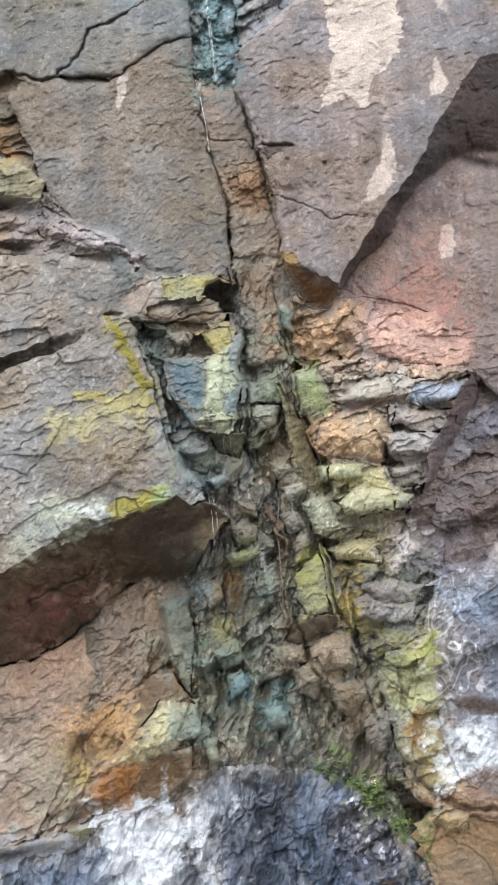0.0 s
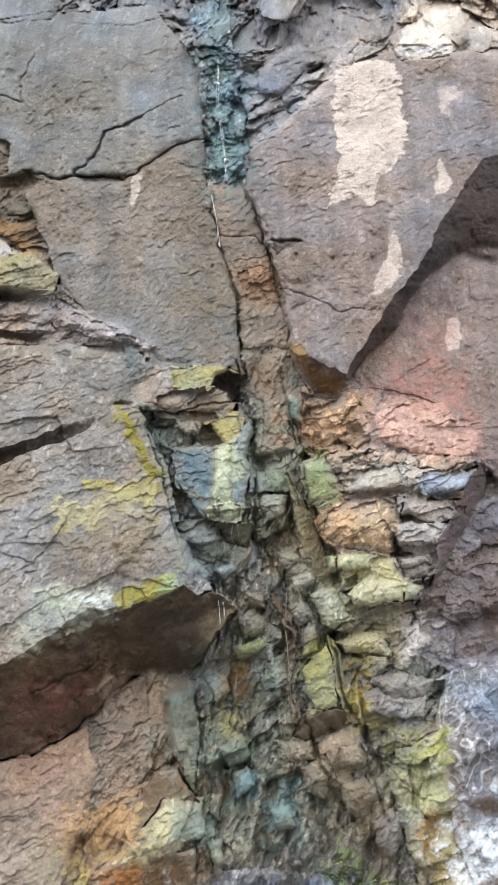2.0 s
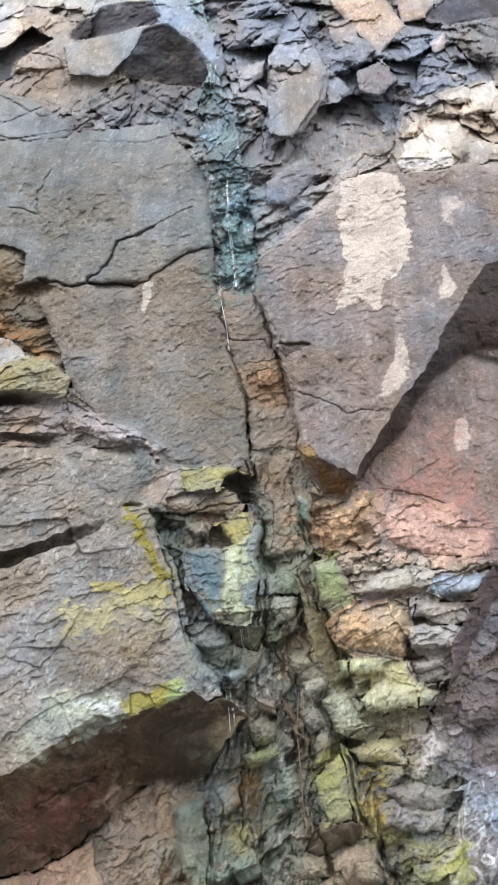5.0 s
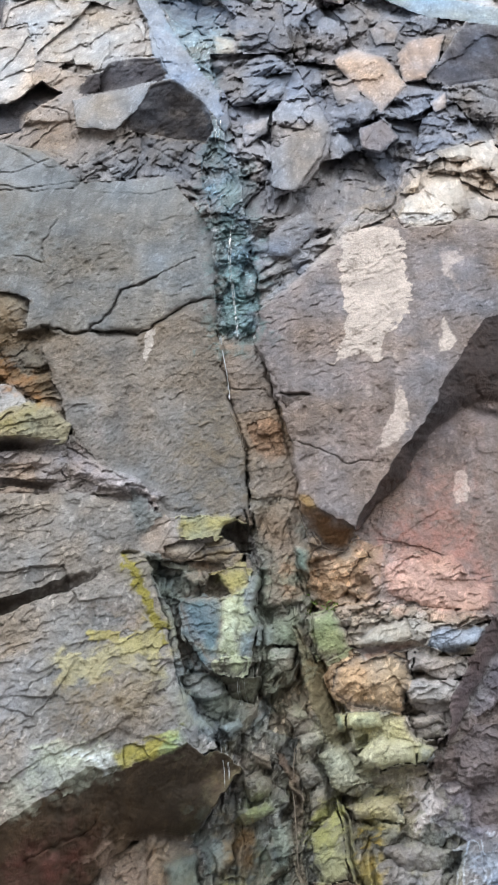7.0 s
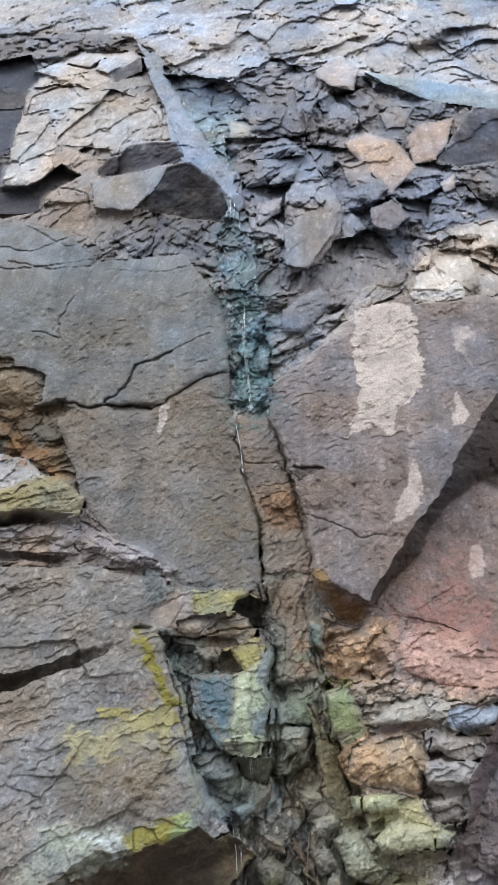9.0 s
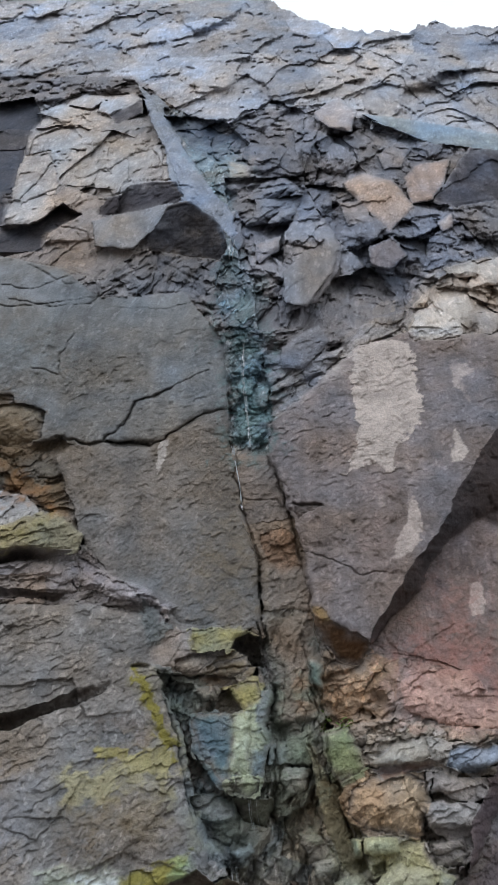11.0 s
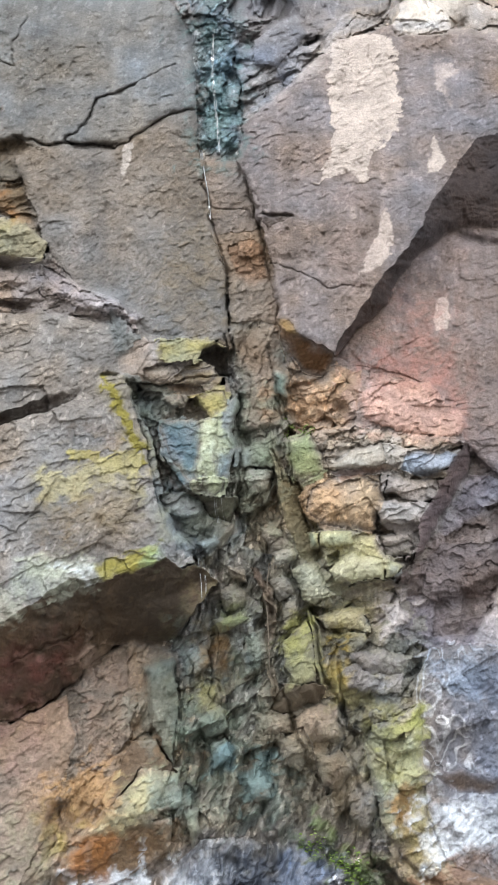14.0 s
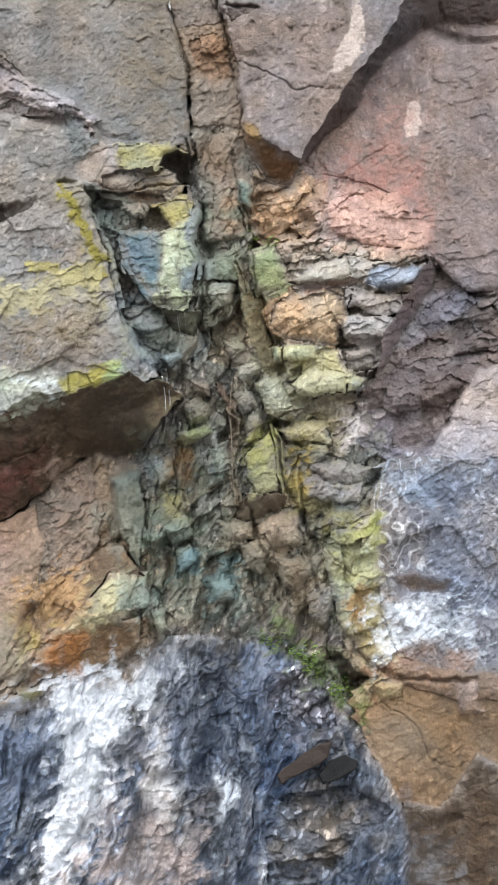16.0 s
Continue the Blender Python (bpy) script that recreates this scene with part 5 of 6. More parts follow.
stain([(0.06, 1.93), (0.33, 1.93), (0.29, 1.69), (0.03, 1.69)], (104, 120, 118), 0.55, 0.06, 0.2, wet=0.3)
stain([(0.11, 1.91), (0.26, 1.77), (0.43, 1.84), (0.44, 1.59), (0.15, 1.59)], (98, 126, 128), 0.6, 0.06, 0.2, wet=0.3)
stain([(0.58, 1.99), (0.79, 1.88), (0.76, 1.67), (0.60, 1.70)], (116, 82, 52), 0.6, 0.08, 0.15)
stain([(-1.13, 1.77), (-0.89, 1.92), (-0.71, 1.85), (-0.63, 1.61), (-0.94, 1.47), (-1.08, 1.53)], (184, 144, 98), 0.95, 0.10, 0.2)
stain([(-0.98, 2.13), (-0.66, 2.32), (-0.65, 2.00), (-0.89, 1.85)], (164, 134, 114), 0.5, 0.1, 0.2, streak=2)
stain([(-0.94, 1.41), (-0.74, 1.43), (-0.72, 1.25), (-0.92, 1.23)], (166, 106, 44), 0.9, 0.05, 0.12, streak=2)
stain([(-0.67, 1.78), (-0.32, 1.82), (-0.38, 1.68), (-0.63, 1.61)], (150, 148, 96), 0.6, 0.05, 0.15)
stain([(-0.80, 2.54), (-0.66, 2.54), (-0.67, 2.10), (-0.76, 2.10)], (172, 148, 122), 0.5, 0.05, 0.15)
stain([(0.94, 2.25), (1.18, 2.27), (1.16, 2.11), (1.01, 2.07)], (168, 164, 104), 0.7, 0.05, 0.1)
stain([(0.97, 1.82), (1.10, 1.80), (1.12, 1.47), (1.01, 1.47)], (160, 118, 56), 0.85, 0.03, 0.08, streak=2)
stain([(1.16, 1.72), (1.37, 1.74), (1.52, 1.72), (1.80, 1.62), (1.80, 1.45), (1.44, 1.46), (1.26, 1.51)], (196, 202, 212), 0.8, 0.06, 0.15, wet=0.3)
stain([(1.31, 2.55), (1.47, 2.60), (1.46, 2.41), (1.35, 2.37)], (178, 192, 212), 0.5, 0.05, 0.12, wet=0.3)
stain([(1.12, 1.54), (1.29, 1.44), (1.29, 1.32), (1.11, 1.35)], (198, 186, 158), 0.8, 0.04, 0.08)
stain([(0.72, 1.46), (0.86, 1.40), (1.08, 1.09), (0.94, 1.09), (0.76, 1.26)], (96, 112, 62), 0.7, 0.06, 0.12)
stain([(1.36, 1.06), (1.79, 1.07), (1.63, 0.73), (1.43, 0.90)], (140, 106, 66), 0.6, 0.1, 0.2)
stain([(1.08, 1.13), (1.15, 1.23), (1.25, 1.20), (1.25, 1.06)], (164, 144, 100), 0.6, 0.05, 0.1)
stain([(-1.49, 0.95), (-1.01, 1.02), (-0.99, 0.63), (-1.25, 0.56)], (96, 108, 132), 0.6, 0.1, 0.2, wet=0.8)
stain([(-0.89, 1.19), (-0.30, 1.29), (-0.29, 1.04), (-0.80, 0.93)], (200, 206, 216), 0.6, 0.06, 0.2, wet=0.6)
stain([(-0.90, 1.19), (-0.36, 1.28), (-0.26, 1.25), (-0.26, 1.06), (-0.40, 1.01), (-0.47, 0.88), (-0.60, 0.79), (-0.52, 0.70), (-0.55, 0.49), (-0.70, 0.08), (-0.89, 0.05), (-0.88, 0.53), (-0.82, 0.70), (-0.83, 0.92), (-0.76, 1.04)], (204, 207, 214), 0.95, 0.07, 0.22, wet=0.4, streak=1.3)
stain([(-0.29, 1.03), (-0.24, 1.01), (-0.21, 0.81), (-0.05, 0.40), (-0.16, 0.40), (-0.37, 0.53), (-0.37, 0.70), (-0.25, 0.76)], (214, 209, 208), 0.92, 0.05, 0.14, wet=0.5, streak=1.6)
stain([(-0.55, 0.48), (-0.13, 0.40), (-0.01, 0.28), (-0.01, 0.03), (-0.66, 0.03)], (172, 154, 148), 0.8, 0.10, 0.3, wet=0.3)
stain([(-0.45, 0.98), (-0.31, 1.00), (-0.28, 0.80), (-0.46, 0.84)], (106, 112, 128), 0.8, 0.06, 0.16, wet=0.8)
stain([(-1.18, 0.97), (-1.03, 0.95), (-0.86, 0.83), (-0.87, 0.63), (-1.16, 0.60)], (92, 106, 130), 0.8, 0.06, 0.12, wet=0.8)
stain([(-0.18, 1.03), (-0.07, 0.96), (-0.06, 0.63), (-0.13, 0.67), (-0.21, 0.86)], (106, 118, 140), 0.85, 0.04, 0.1, wet=0.8)
stain([(-0.18, 1.41), (-0.11, 1.45), (-0.03, 1.21), (-0.08, 1.14)], (200, 206, 216), 0.8, 0.02, 0.08, wet=0.7)
stain([(0.16, 0.65), (0.22, 0.65), (0.21, 0.42), (0.16, 0.42)], (205, 212, 222), 0.8, 0.03, 0.06, wet=0.6)
stain([(0.55, 1.25), (0.86, 1.29), (0.93, 0.96), (0.65, 0.92)], (120, 118, 132), 0.6, 0.08, 0.2, wet=0.6)


stain([(-0.25, 1.37), (0.05, 1.47), (0.32, 1.47), (0.27, 0.95), (-0.08, 0.85), (-0.20, 1.05)], (54, 62, 78), 0.75, 0.05, 0.14, wet=0.9, streak=3)
# lichen, rust and lime round the lower joint
stain([(-0.30, 2.90), (0.30, 3.30), (0.95, 3.30), (0.95, 2.40), (0.85, 1.60), (-0.30, 1.55)], (140, 134, 96), 0.26, 0.15, 0.35)
stain([(-0.60, 4.30), (0.20, 4.40), (0.30, 3.40), (-0.40, 3.30)], (116, 124, 100), 0.35, 0.12, 0.3)
stain([(0.48, 1.61), (0.66, 1.52), (0.84, 1.32), (1.09, 1.08), (1.02, 1.01), (0.77, 1.18), (0.55, 1.42)], (104, 128, 52), 0.8, 0.04, 0.14)
stain([(-1.40, 2.49), (-1.01, 2.65), (-1.00, 2.42), (-1.30, 2.20), (-1.37, 2.15)], (98, 50, 40), 0.7, 0.10, 0.12)
stain([(-0.92, 2.53), (-0.61, 2.57), (-0.61, 2.21), (-0.88, 2.21)], (160, 134, 116), 0.7, 0.06, 0.16, streak=2)
stain([(-0.67, 2.25), (-0.49, 2.35), (-0.43, 2.06), (-0.58, 2.03)], (136, 134, 120), 0.75, 0.06, 0.12, streak=2)
stain([(-1.37, 2.13), (-1.16, 2.16), (-1.12, 1.89), (-1.34, 1.77)], (150, 118, 108), 0.6, 0.1, 0.2)
stain([(-0.77, 1.53), (-0.57, 1.84), (-0.49, 1.82), (-0.48, 1.63), (-0.67, 1.48)], (184, 176, 136), 0.85, 0.04, 0.12)
stain([(-0.49, 1.84), (-0.33, 1.83), (-0.30, 1.67), (-0.46, 1.65)], (120, 132, 124), 0.85, 0.03, 0.08)
stain([(-1.09, 1.81), (-0.84, 1.85), (-0.79, 1.64), (-0.96, 1.58), (-1.07, 1.69)], (196, 152, 98), 0.85, 0.06, 0.16)
stain([(-1.08, 1.54), (-0.85, 1.58), (-0.94, 1.43), (-1.05, 1.37)], (180, 160, 84), 0.8, 0.05, 0.14)
stain([(-1.33, 1.61), (-1.12, 1.62), (-1.08, 1.28), (-1.30, 1.24)], (140, 134, 108), 0.7, 0.06, 0.2)
stain([(-0.90, 1.46), (-0.70, 1.46), (-0.70, 1.32), (-0.90, 1.30)], (172, 108, 40), 0.85, 0.04, 0.08, streak=1.5)
stain([(-0.23, 2.65), (-0.04, 2.67), (-0.03, 2.48), (-0.20, 2.44)], (148, 112, 64), 0.9, 0.03, 0.08, streak=3)
stain([(-0.22, 2.36), (-0.06, 2.39), (-0.07, 2.19), (-0.19, 2.20)], (166, 154, 92), 0.8, 0.04, 0.12, streak=2)
stain([(-0.15, 1.99), (-0.01, 2.05), (0.00, 1.89), (-0.14, 1.85)], (104, 134, 140), 0.9, 0.02, 0.05, wet=0.3)
stain([(0.06, 1.91), (0.25, 1.98), (0.26, 1.80), (0.10, 1.68)], (108, 132, 132), 0.85, 0.03, 0.1, wet=0.3)
stain([(-0.31, 2.58), (-0.22, 2.63), (-0.22, 2.48), (-0.30, 2.46)], (132, 144, 142), 0.8, 0.03, 0.08, wet=0.2)
stain([(0.31, 2.68), (0.47, 2.83), (0.49, 2.69), (0.37, 2.54)], (146, 146, 76), 0.75, 0.03, 0.12)
stain([(0.35, 2.54), (0.55, 2.58), (0.56, 2.42), (0.37, 2.42)], (176, 174, 120), 0.7, 0.03, 0.1)
stain([(0.63, 2.67), (0.71, 2.66), (0.76, 2.35), (0.69, 2.34)], (180, 152, 60), 0.85, 0.02, 0.1, streak=2)
stain([(0.85, 2.14), (1.02, 2.21), (1.19, 2.25), (1.16, 2.11), (0.98, 2.03)], (172, 174, 90), 0.9, 0.04, 0.12)
stain([(0.92, 1.89), (1.06, 2.03), (1.17, 1.88), (1.15, 1.78), (1.01, 1.81)], (178, 174, 120), 0.9, 0.03, 0.08)
stain([(1.13, 1.66), (1.29, 1.74), (1.65, 1.71), (1.78, 1.52), (1.56, 1.48), (1.29, 1.38), (1.13, 1.40)], (206, 212, 222), 0.85, 0.05, 0.2, wet=0.3)
stain([(1.35, 2.56), (1.60, 2.67), (1.68, 2.51), (1.59, 2.31), (1.38, 2.40)], (124, 142, 168), 0.7, 0.05, 0.14, wet=0.4)
stain([(1.28, 1.36), (1.44, 1.47), (1.80, 1.42), (1.80, 1.29), (1.32, 1.30)], (134, 106, 92), 0.9, 0.02, 0.05)
stain([(0.68, 2.38), (0.90, 2.37), (1.02, 2.25), (0.78, 2.17), (0.70, 2.24)], (150, 142, 92), 0.7, 0.05, 0.18)
stain([(0.98, 2.91), (1.11, 2.97), (1.08, 2.78), (0.96, 2.70)], (190, 178, 176), 0.8, 0.03, 0.14)


# ---- the cliff's shape: fitted to the view from the camera's place, at this height ----
VIEW_Z = 1.6
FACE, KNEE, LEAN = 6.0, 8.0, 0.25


def face_y(z):
    return FACE + LEAN * np.where(np.abs(z - KNEE) < 0.35, (z - KNEE + 0.35) ** 2 / 1.4, np.maximum(z - KNEE, 0.0))


def inside(x, z, poly):
    hit = np.zeros(x.shape, bool)
    for (x0, z0), (x1, z1) in zip(poly, np.roll(poly, -1, 0)):
        if z0 != z1:
            hit ^= ((z0 > z) != (z1 > z)) & (x < (x1 - x0) * (z - z0) / (z1 - z0) + x0)
    return hit


def way_to(x, z, line, closed=False):
    best = np.full(x.shape, 1e9)
    ends = np.roll(line, -1, 0) if closed else line[1:]
    for (x0, z0), (x1, z1) in zip(line, ends):
        dx, dz = x1 - x0, z1 - z0
        k = np.clip(((x - x0) * dx + (z - z0) * dz) / max(dx * dx + dz * dz, 1e-9), 0, 1)
        best = np.minimum(best, np.hypot(x - x0 - k * dx, z - z0 - k * dz))
    return best


def near(x, z, line, margin):
    lo, hi = line.min(0) - margin, line.max(0) + margin
    return np.nonzero((x > lo[0]) & (x < hi[0]) & (z > lo[1]) & (z < hi[1]))[0]


BASE = dict(name="rock_block", upright=False, colour=tone(124, 116, 111), out=0.0, gx=0, gz=0, rough=0.9, block=0.45, angle=20, stretch=1.7, jut=0.12, joint=0.05, wet=0.0, vein=0.0, big=0.12, lip=None, dome=0.0, fib=0.0, salt=0.1, fade=0.028)


def cliff(x, z, wear=None):
    """For flat arrays: how far the rock stands out, its colour and wetness, and the number of the piece. wear: rounds off the coarse shape and blends the colours, before the fine detail is laid on."""
    n = len(x)
    true_z, z = z, np.minimum(z, KNEE) + 0.5 * np.maximum(z - KNEE, 0.0)  # grain is drawn out up the leaning part, to offset foreshortening in the camera's view
    xw = x + 0.05 * fbm(x * 3.1, z * 3.1, 11) + 0.018 * fbm(x * 17, z * 17, 12, 3)
    zw = z + 0.05 * fbm(x * 3.1, z * 3.1, 21) + 0.018 * fbm(x * 17, z * 17, 22, 3)
    xb, zb = x + 0.05 * fbm(x * 2.1, z * 2.1, 13, 2) + 0.022 * fbm(x * 16, z * 16, 14, 4), z + 0.05 * fbm(x * 2.1, z * 2.1, 23, 2) + 0.022 * fbm(x * 16, z * 16, 24, 4)
    lift = true_z - z
    worn = np.clip((true_z - KNEE) / 0.4, 0, 1)  # the broken top is chunkier, its joints filled with grit
    bold = 1 + 0.5 * worn
    zg, zw = zw, zw + lift
    xb, zb = xb + worn * 0.22 * fbm(x * 1.2, z * 1.2, 15, 3), zb + worn * 0.22 * fbm(x * 1.2, z * 1.2, 25, 3)
    kind, under = np.full(n, -1), np.full(n, -1)
    rim = np.full(n, 1.0)
    for k, o in enumerate(ZONES):
        s = near(xw, zw, o["outline"], 0.0)
        s = s[inside(xw[s], zw[s], o["outline"])]
        under[s], kind[s] = kind[s], k
        rim[s] = way_to(xw[s], zw[s], o["outline"], True)
    for gap in (0.05, 0.12):  # narrow strips between neighbours belong to the nearer one
        for dx, dz in ((gap, 0), (-gap, 0), (0, gap), (0, -gap)):
            bare = np.nonzero(kind < 0)[0]
            for k, o in enumerate(ZONES):
                if not o["lip"] and o["name"] != "overhang":
                    s = bare[near(xw[bare] + dx, zw[bare] + dz, o["outline"], 0.0)]
                    s = s[inside(xw[s] + dx, zw[s] + dz, o["outline"])]
                    kind[s], rim[s] = k, 0.03
    ci, cj, du, dv, _ = cells(xb, zb, 0.02, 70, 1.8, 65)
    chance = rnd(ci, cj, 66)
    ci, cj, du, dv, _ = cells(xb, zb, 0.09, 30, 1.5, 15)
    jx, jz = xb + 0.30 * (rnd(ci, cj, 16) - 0.5) + 0.16 * fbm(x * 4, z * 4, 17), lift + zb + 0.30 * (rnd(ci, cj, 18) - 0.5) + 0.16 * fbm(x * 4, z * 4, 19)
    mixed = kind.copy()
    loose = np.array([bool(o["block"]) for o in ZONES] + [True])
    for k, o in enumerate(ZONES):
        if o["block"]:
            s = near(jx, jz, o["outline"], 0.0)
            s = s[loose[kind[s]]]
            s = s[inside(jx[s], jz[s], o["outline"])]
            mixed[s] = k
    broad = facets(xb, zb, 0.42, 25, 1.5, 31)
    mid = facets(xb, zb, 0.15, 15, 1.7, 41)
    small = facets(xb, zb, 0.05, 25, 1.8, 51)
    chips = facets(xb, zb, 0.022, 60, 1.5, 55)
    run = fbm(x * 11, z * 0.7, 95, 4)
    pits = np.minimum(fbm(x * 13, z * 9, 96, 5) + 0.15, 0.0) * 2
    busy = np.clip(0.5 + 1.8 * fbm(x * 1.9 + 7, z * 1.9, 97, 3), 0.12, 1.0)
    folds = np.abs(fbm(x * 4.3 + 0.8 * z, z * 4.3, 98, 5))
    fine = fbm(x * 30, z * 30, 61, 3)
    wide = fbm(x * 1.1, z * 1.1, 71, 4)
    hue = fbm(x * 2.3 + 40, z * 2.3, 81, 4)
    spot = fbm(x * 9, z * 9, 91, 4)
    out, wet, relief, piece = np.zeros(n), np.zeros(n), np.zeros(n), np.zeros(n, np.int64)
    colour, detail, shading, veins = np.zeros((n, 3)), np.zeros(n), np.ones((n, 3)), np.zeros(n)
    tints = np.array([o["colour"] for o in ZONES] + [BASE["colour"]])
    for k in range(-1, len(ZONES)):
        o = ZONES[k] if k >= 0 else BASE
        s = np.nonzero(kind == k)[0]
        if not len(s):
            continue
        c = o["outline"].mean(0) if k >= 0 else np.zeros(2)
        px, pz = xw[s], zw[s]
        h = o["out"] + o["gx"] * (px - c[0]) + o["gz"] * (pz - c[1])
        if o["lip"]:
            count, outer, inner = o["lip"]
            da, db = way_to(px, pz, o["outline"][:count]), way_to(px, pz, np.concatenate([o["outline"][count:]]))
            h = inner + (outer - inner) * (db / np.maximum(da + db, 1e-6)) ** 0.8
        r = o["rough"]
        if o["name"] == "boulder":
            reach = np.ptp(o["outline"], axis=0) / 2
            one = np.full(len(s), k)
            flat = (px - c[0]) / (2 * reach[0]), (pz - c[1]) / (2 * reach[1])
            h = h + 0.55 * min(reach) * chipped(one, one, *flat, 611)
        if o["dome"]:
            h = h - o["dome"] * np.exp(-rim[s] / (0.6 * o["dome"] + 0.004))
        if o["fib"]:
            ca, sa = math.cos(radians(o["angle"])), math.sin(radians(o["angle"]))
            pa, pb = xw[s] * ca + zg[s] * sa, zg[s] * ca - xw[s] * sa
            bend = 0.6 * fbm(pa * 3, pb * 3, 411, 3)
            detail[s] += o["fib"] * (fbm(pa * 4.5 + bend, pb * 26 + 4 * bend, 412, 4) - 0.7 * np.abs(fbm(pa * 3 + bend, pb * 13 + 3 * bend, 413, 4)))
        if o["big"]:
            h = h + o["big"] * facets(xb[s], zb[s], 0.95, 40, 1.3, 33)
        h = h + bold[s] * r * r * 0.10 * broad[s] + 0.05 * wide[s]
        detail[s] += bold[s] * r * r * busy[s] * (0.055 * mid[s] - 0.07 * folds[s]) + r * (0.026 * busy[s] * small[s] + 0.017 * (1.1 - busy[s]) * chips[s] + 0.012 * fine[s])
        if r < 0.6:  # smooth slabs: scattered flakes have come away
            detail[s] += (0.75 - r) * np.clip(2.5 * busy[s] - 1.2 + 1.5 * spot[s], 0, 1) * (0.020 * np.minimum(small[s] + 0.2, 0.0) + 0.012 * np.minimum(chips[s] + 0.2, 0.0))
        detail[s] += (0.014 + 0.024 * max(0.0, 0.6 - r)) * pits[s] * np.clip(0.6 + 2 * hue[s], 0, 1.4) + 0.004 * fine[s]
        h = h - 0.34 * o["joint"] * np.exp(-rim[s] / 0.008) * np.clip(0.5 + 1.6 * hue[s], 0, 1)
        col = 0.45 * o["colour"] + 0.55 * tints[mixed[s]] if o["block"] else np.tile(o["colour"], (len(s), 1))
        piece[s] = (k + 1) * 1000000
        light = 1 + 0.30 * wide[s] + 0.32 * spot[s] + 0.16 * r * mid[s] + 0.12 * r * small[s] + 0.75 * max(0.0, 0.65 - r) * run[s] + o["salt"] * (5 * chance[s] ** 7 - 0.5 * chance[s])
        if o["block"]:
            long = 1 + (o["stretch"] - 1) * (0.35 if c[1] > KNEE else 1.0)
            ci, cj, du, dv, edge = cells(xb[s], zb[s], o["block"], o["angle"], long, 101 + k)
            high = worn[s] > 0
            cut = chipped(ci, cj, du, dv, 621 + k)
            h = h + bold[s] * o["jut"] * (1.3 * step(ci, cj, 200 + k) + 1.5 * cut) + bold[s] * o["jut"] * np.where(high, 1.8, 2.4) * ((rnd(ci, cj, 201) - 0.5) * du + (rnd(ci, cj, 202) - np.where(high, 0.45, 0.8)) * dv)
            h = h - (1 - 0.75 * worn[s]) * o["joint"] * 0.45 * np.exp(-edge / (0.012 * o["block"] + 0.005)) * np.clip(0.35 + 1.8 * hue[s], 0, 1)
            split = rnd(ci, cj, 205) > np.where(true_z[s] > KNEE, 0.56, 0.45)
            ei, ej, eu, ev, rift = cells(xb[s], zb[s], 0.42 * o["block"], o["angle"] + (40 if c[1] > KNEE else 12), long * 1.15, 151 + k)
            part_h = bold[s] * 0.7 * o["jut"] * (step(ei, ej, 206) + (rnd(ei, ej, 207) - 0.5) * eu * 1.6 + (rnd(ei, ej, 208) - 0.75 + 0.25 * worn[s]) * ev * 1.6)
            part_h = part_h - (1 - 0.75 * worn[s]) * 0.5 * o["joint"] * np.exp(-rift / 0.006) * np.clip(0.4 + 1.8 * spot[s], 0, 1)
            part_h = part_h + bold[s] * 0.8 * o["jut"] * chipped(ei, ej, eu, ev, 661)
            detail[s] += np.where(split, part_h, 0.0)
            if high.any():
                for grit, amount in ((0.20, 0.55), (0.085, 0.26)):
                    ui, uj, uu, uv, _ = cells(xb[s] + 0.4 * wide[s], zb[s], grit * o["block"] + 0.03, o["angle"] - 60 * grit, 1.4, 171)
                    rough_bit = step(ui, uj, 172) + 0.9 * (rnd(ui, uj, 173) - 0.5) * uu + 0.9 * (rnd(ui, uj, 174) - 0.5) * uv + 0.8 * chipped(ui, uj, uu, uv, 175)
                    detail[s] += worn[s] * amount * o["jut"] * np.clip(0.7 + 2.2 * spot[s] + 1.4 * hue[s], 0.1, 1.4) * rough_bit
            piece[s] += 1 + np.int64(rnd(ci, cj, 300) * 999998)
            light = light * (0.76 + 0.48 * rnd(ci, cj, 203))
            warm = ((rnd(ci, cj, 204) - 0.5) * np.where(true_z[s] > KNEE, 0.5, 1.0))[:, None] * np.array([0.22, 0.03, -0.24])
            col = col * (1 + warm)
        if o["vein"]:
            bend = fbm(px * 2.2, pz * 1.6, 401, 4)
            patch = fbm(px * 2.4, pz * (0.6 if o["upright"] else 2.4), 403)
            if o["upright"]:
                w = 1 - 4.5 * np.abs(fbm(px * 5 + 3.5 * bend, pz * 1.8 + 3.5 * bend, 404, 5))
                v = np.clip(w * 1.3 - 0.15, 0, 1) * np.clip(0.45 + 1.9 * patch, 0, 1) * o["vein"]
            else:
                w = np.abs(np.sin(15 * px - 8 * pz + 22 * bend + 2.0 * fbm(px * 7, pz * 7, 404, 3)))
                v = np.clip((w - 0.86) * 9, 0, 1) * np.clip(0.45 + 2.6 * patch, 0, 1) * o["vein"]
            veins[s] = v
            detail[s] += 0.012 * v
        if o["name"] in ("boulder", "rock_block") or o["vein"] or (o["name"] == "overhang" and not o["lip"]):
            e = np.clip(1.1 * np.exp(-rim[s] / (0.16 if o["vein"] and not o["upright"] else o["fade"])) + 0.7 * spot[s], 0, 0.85)
            col = col + (tints[under[s]] - col) * e[:, None]
        shading[s] = light[:, None] * (1 + hue[s][:, None] * np.array([0.24, 0.03, -0.22]))
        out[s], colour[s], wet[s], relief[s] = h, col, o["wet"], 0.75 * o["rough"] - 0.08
    if wear:
        out, colour = wear(out), wear(colour)
    out = out + detail
    colour = (colour + (tone(205, 208, 215) - colour) * veins[:, None]) * shading
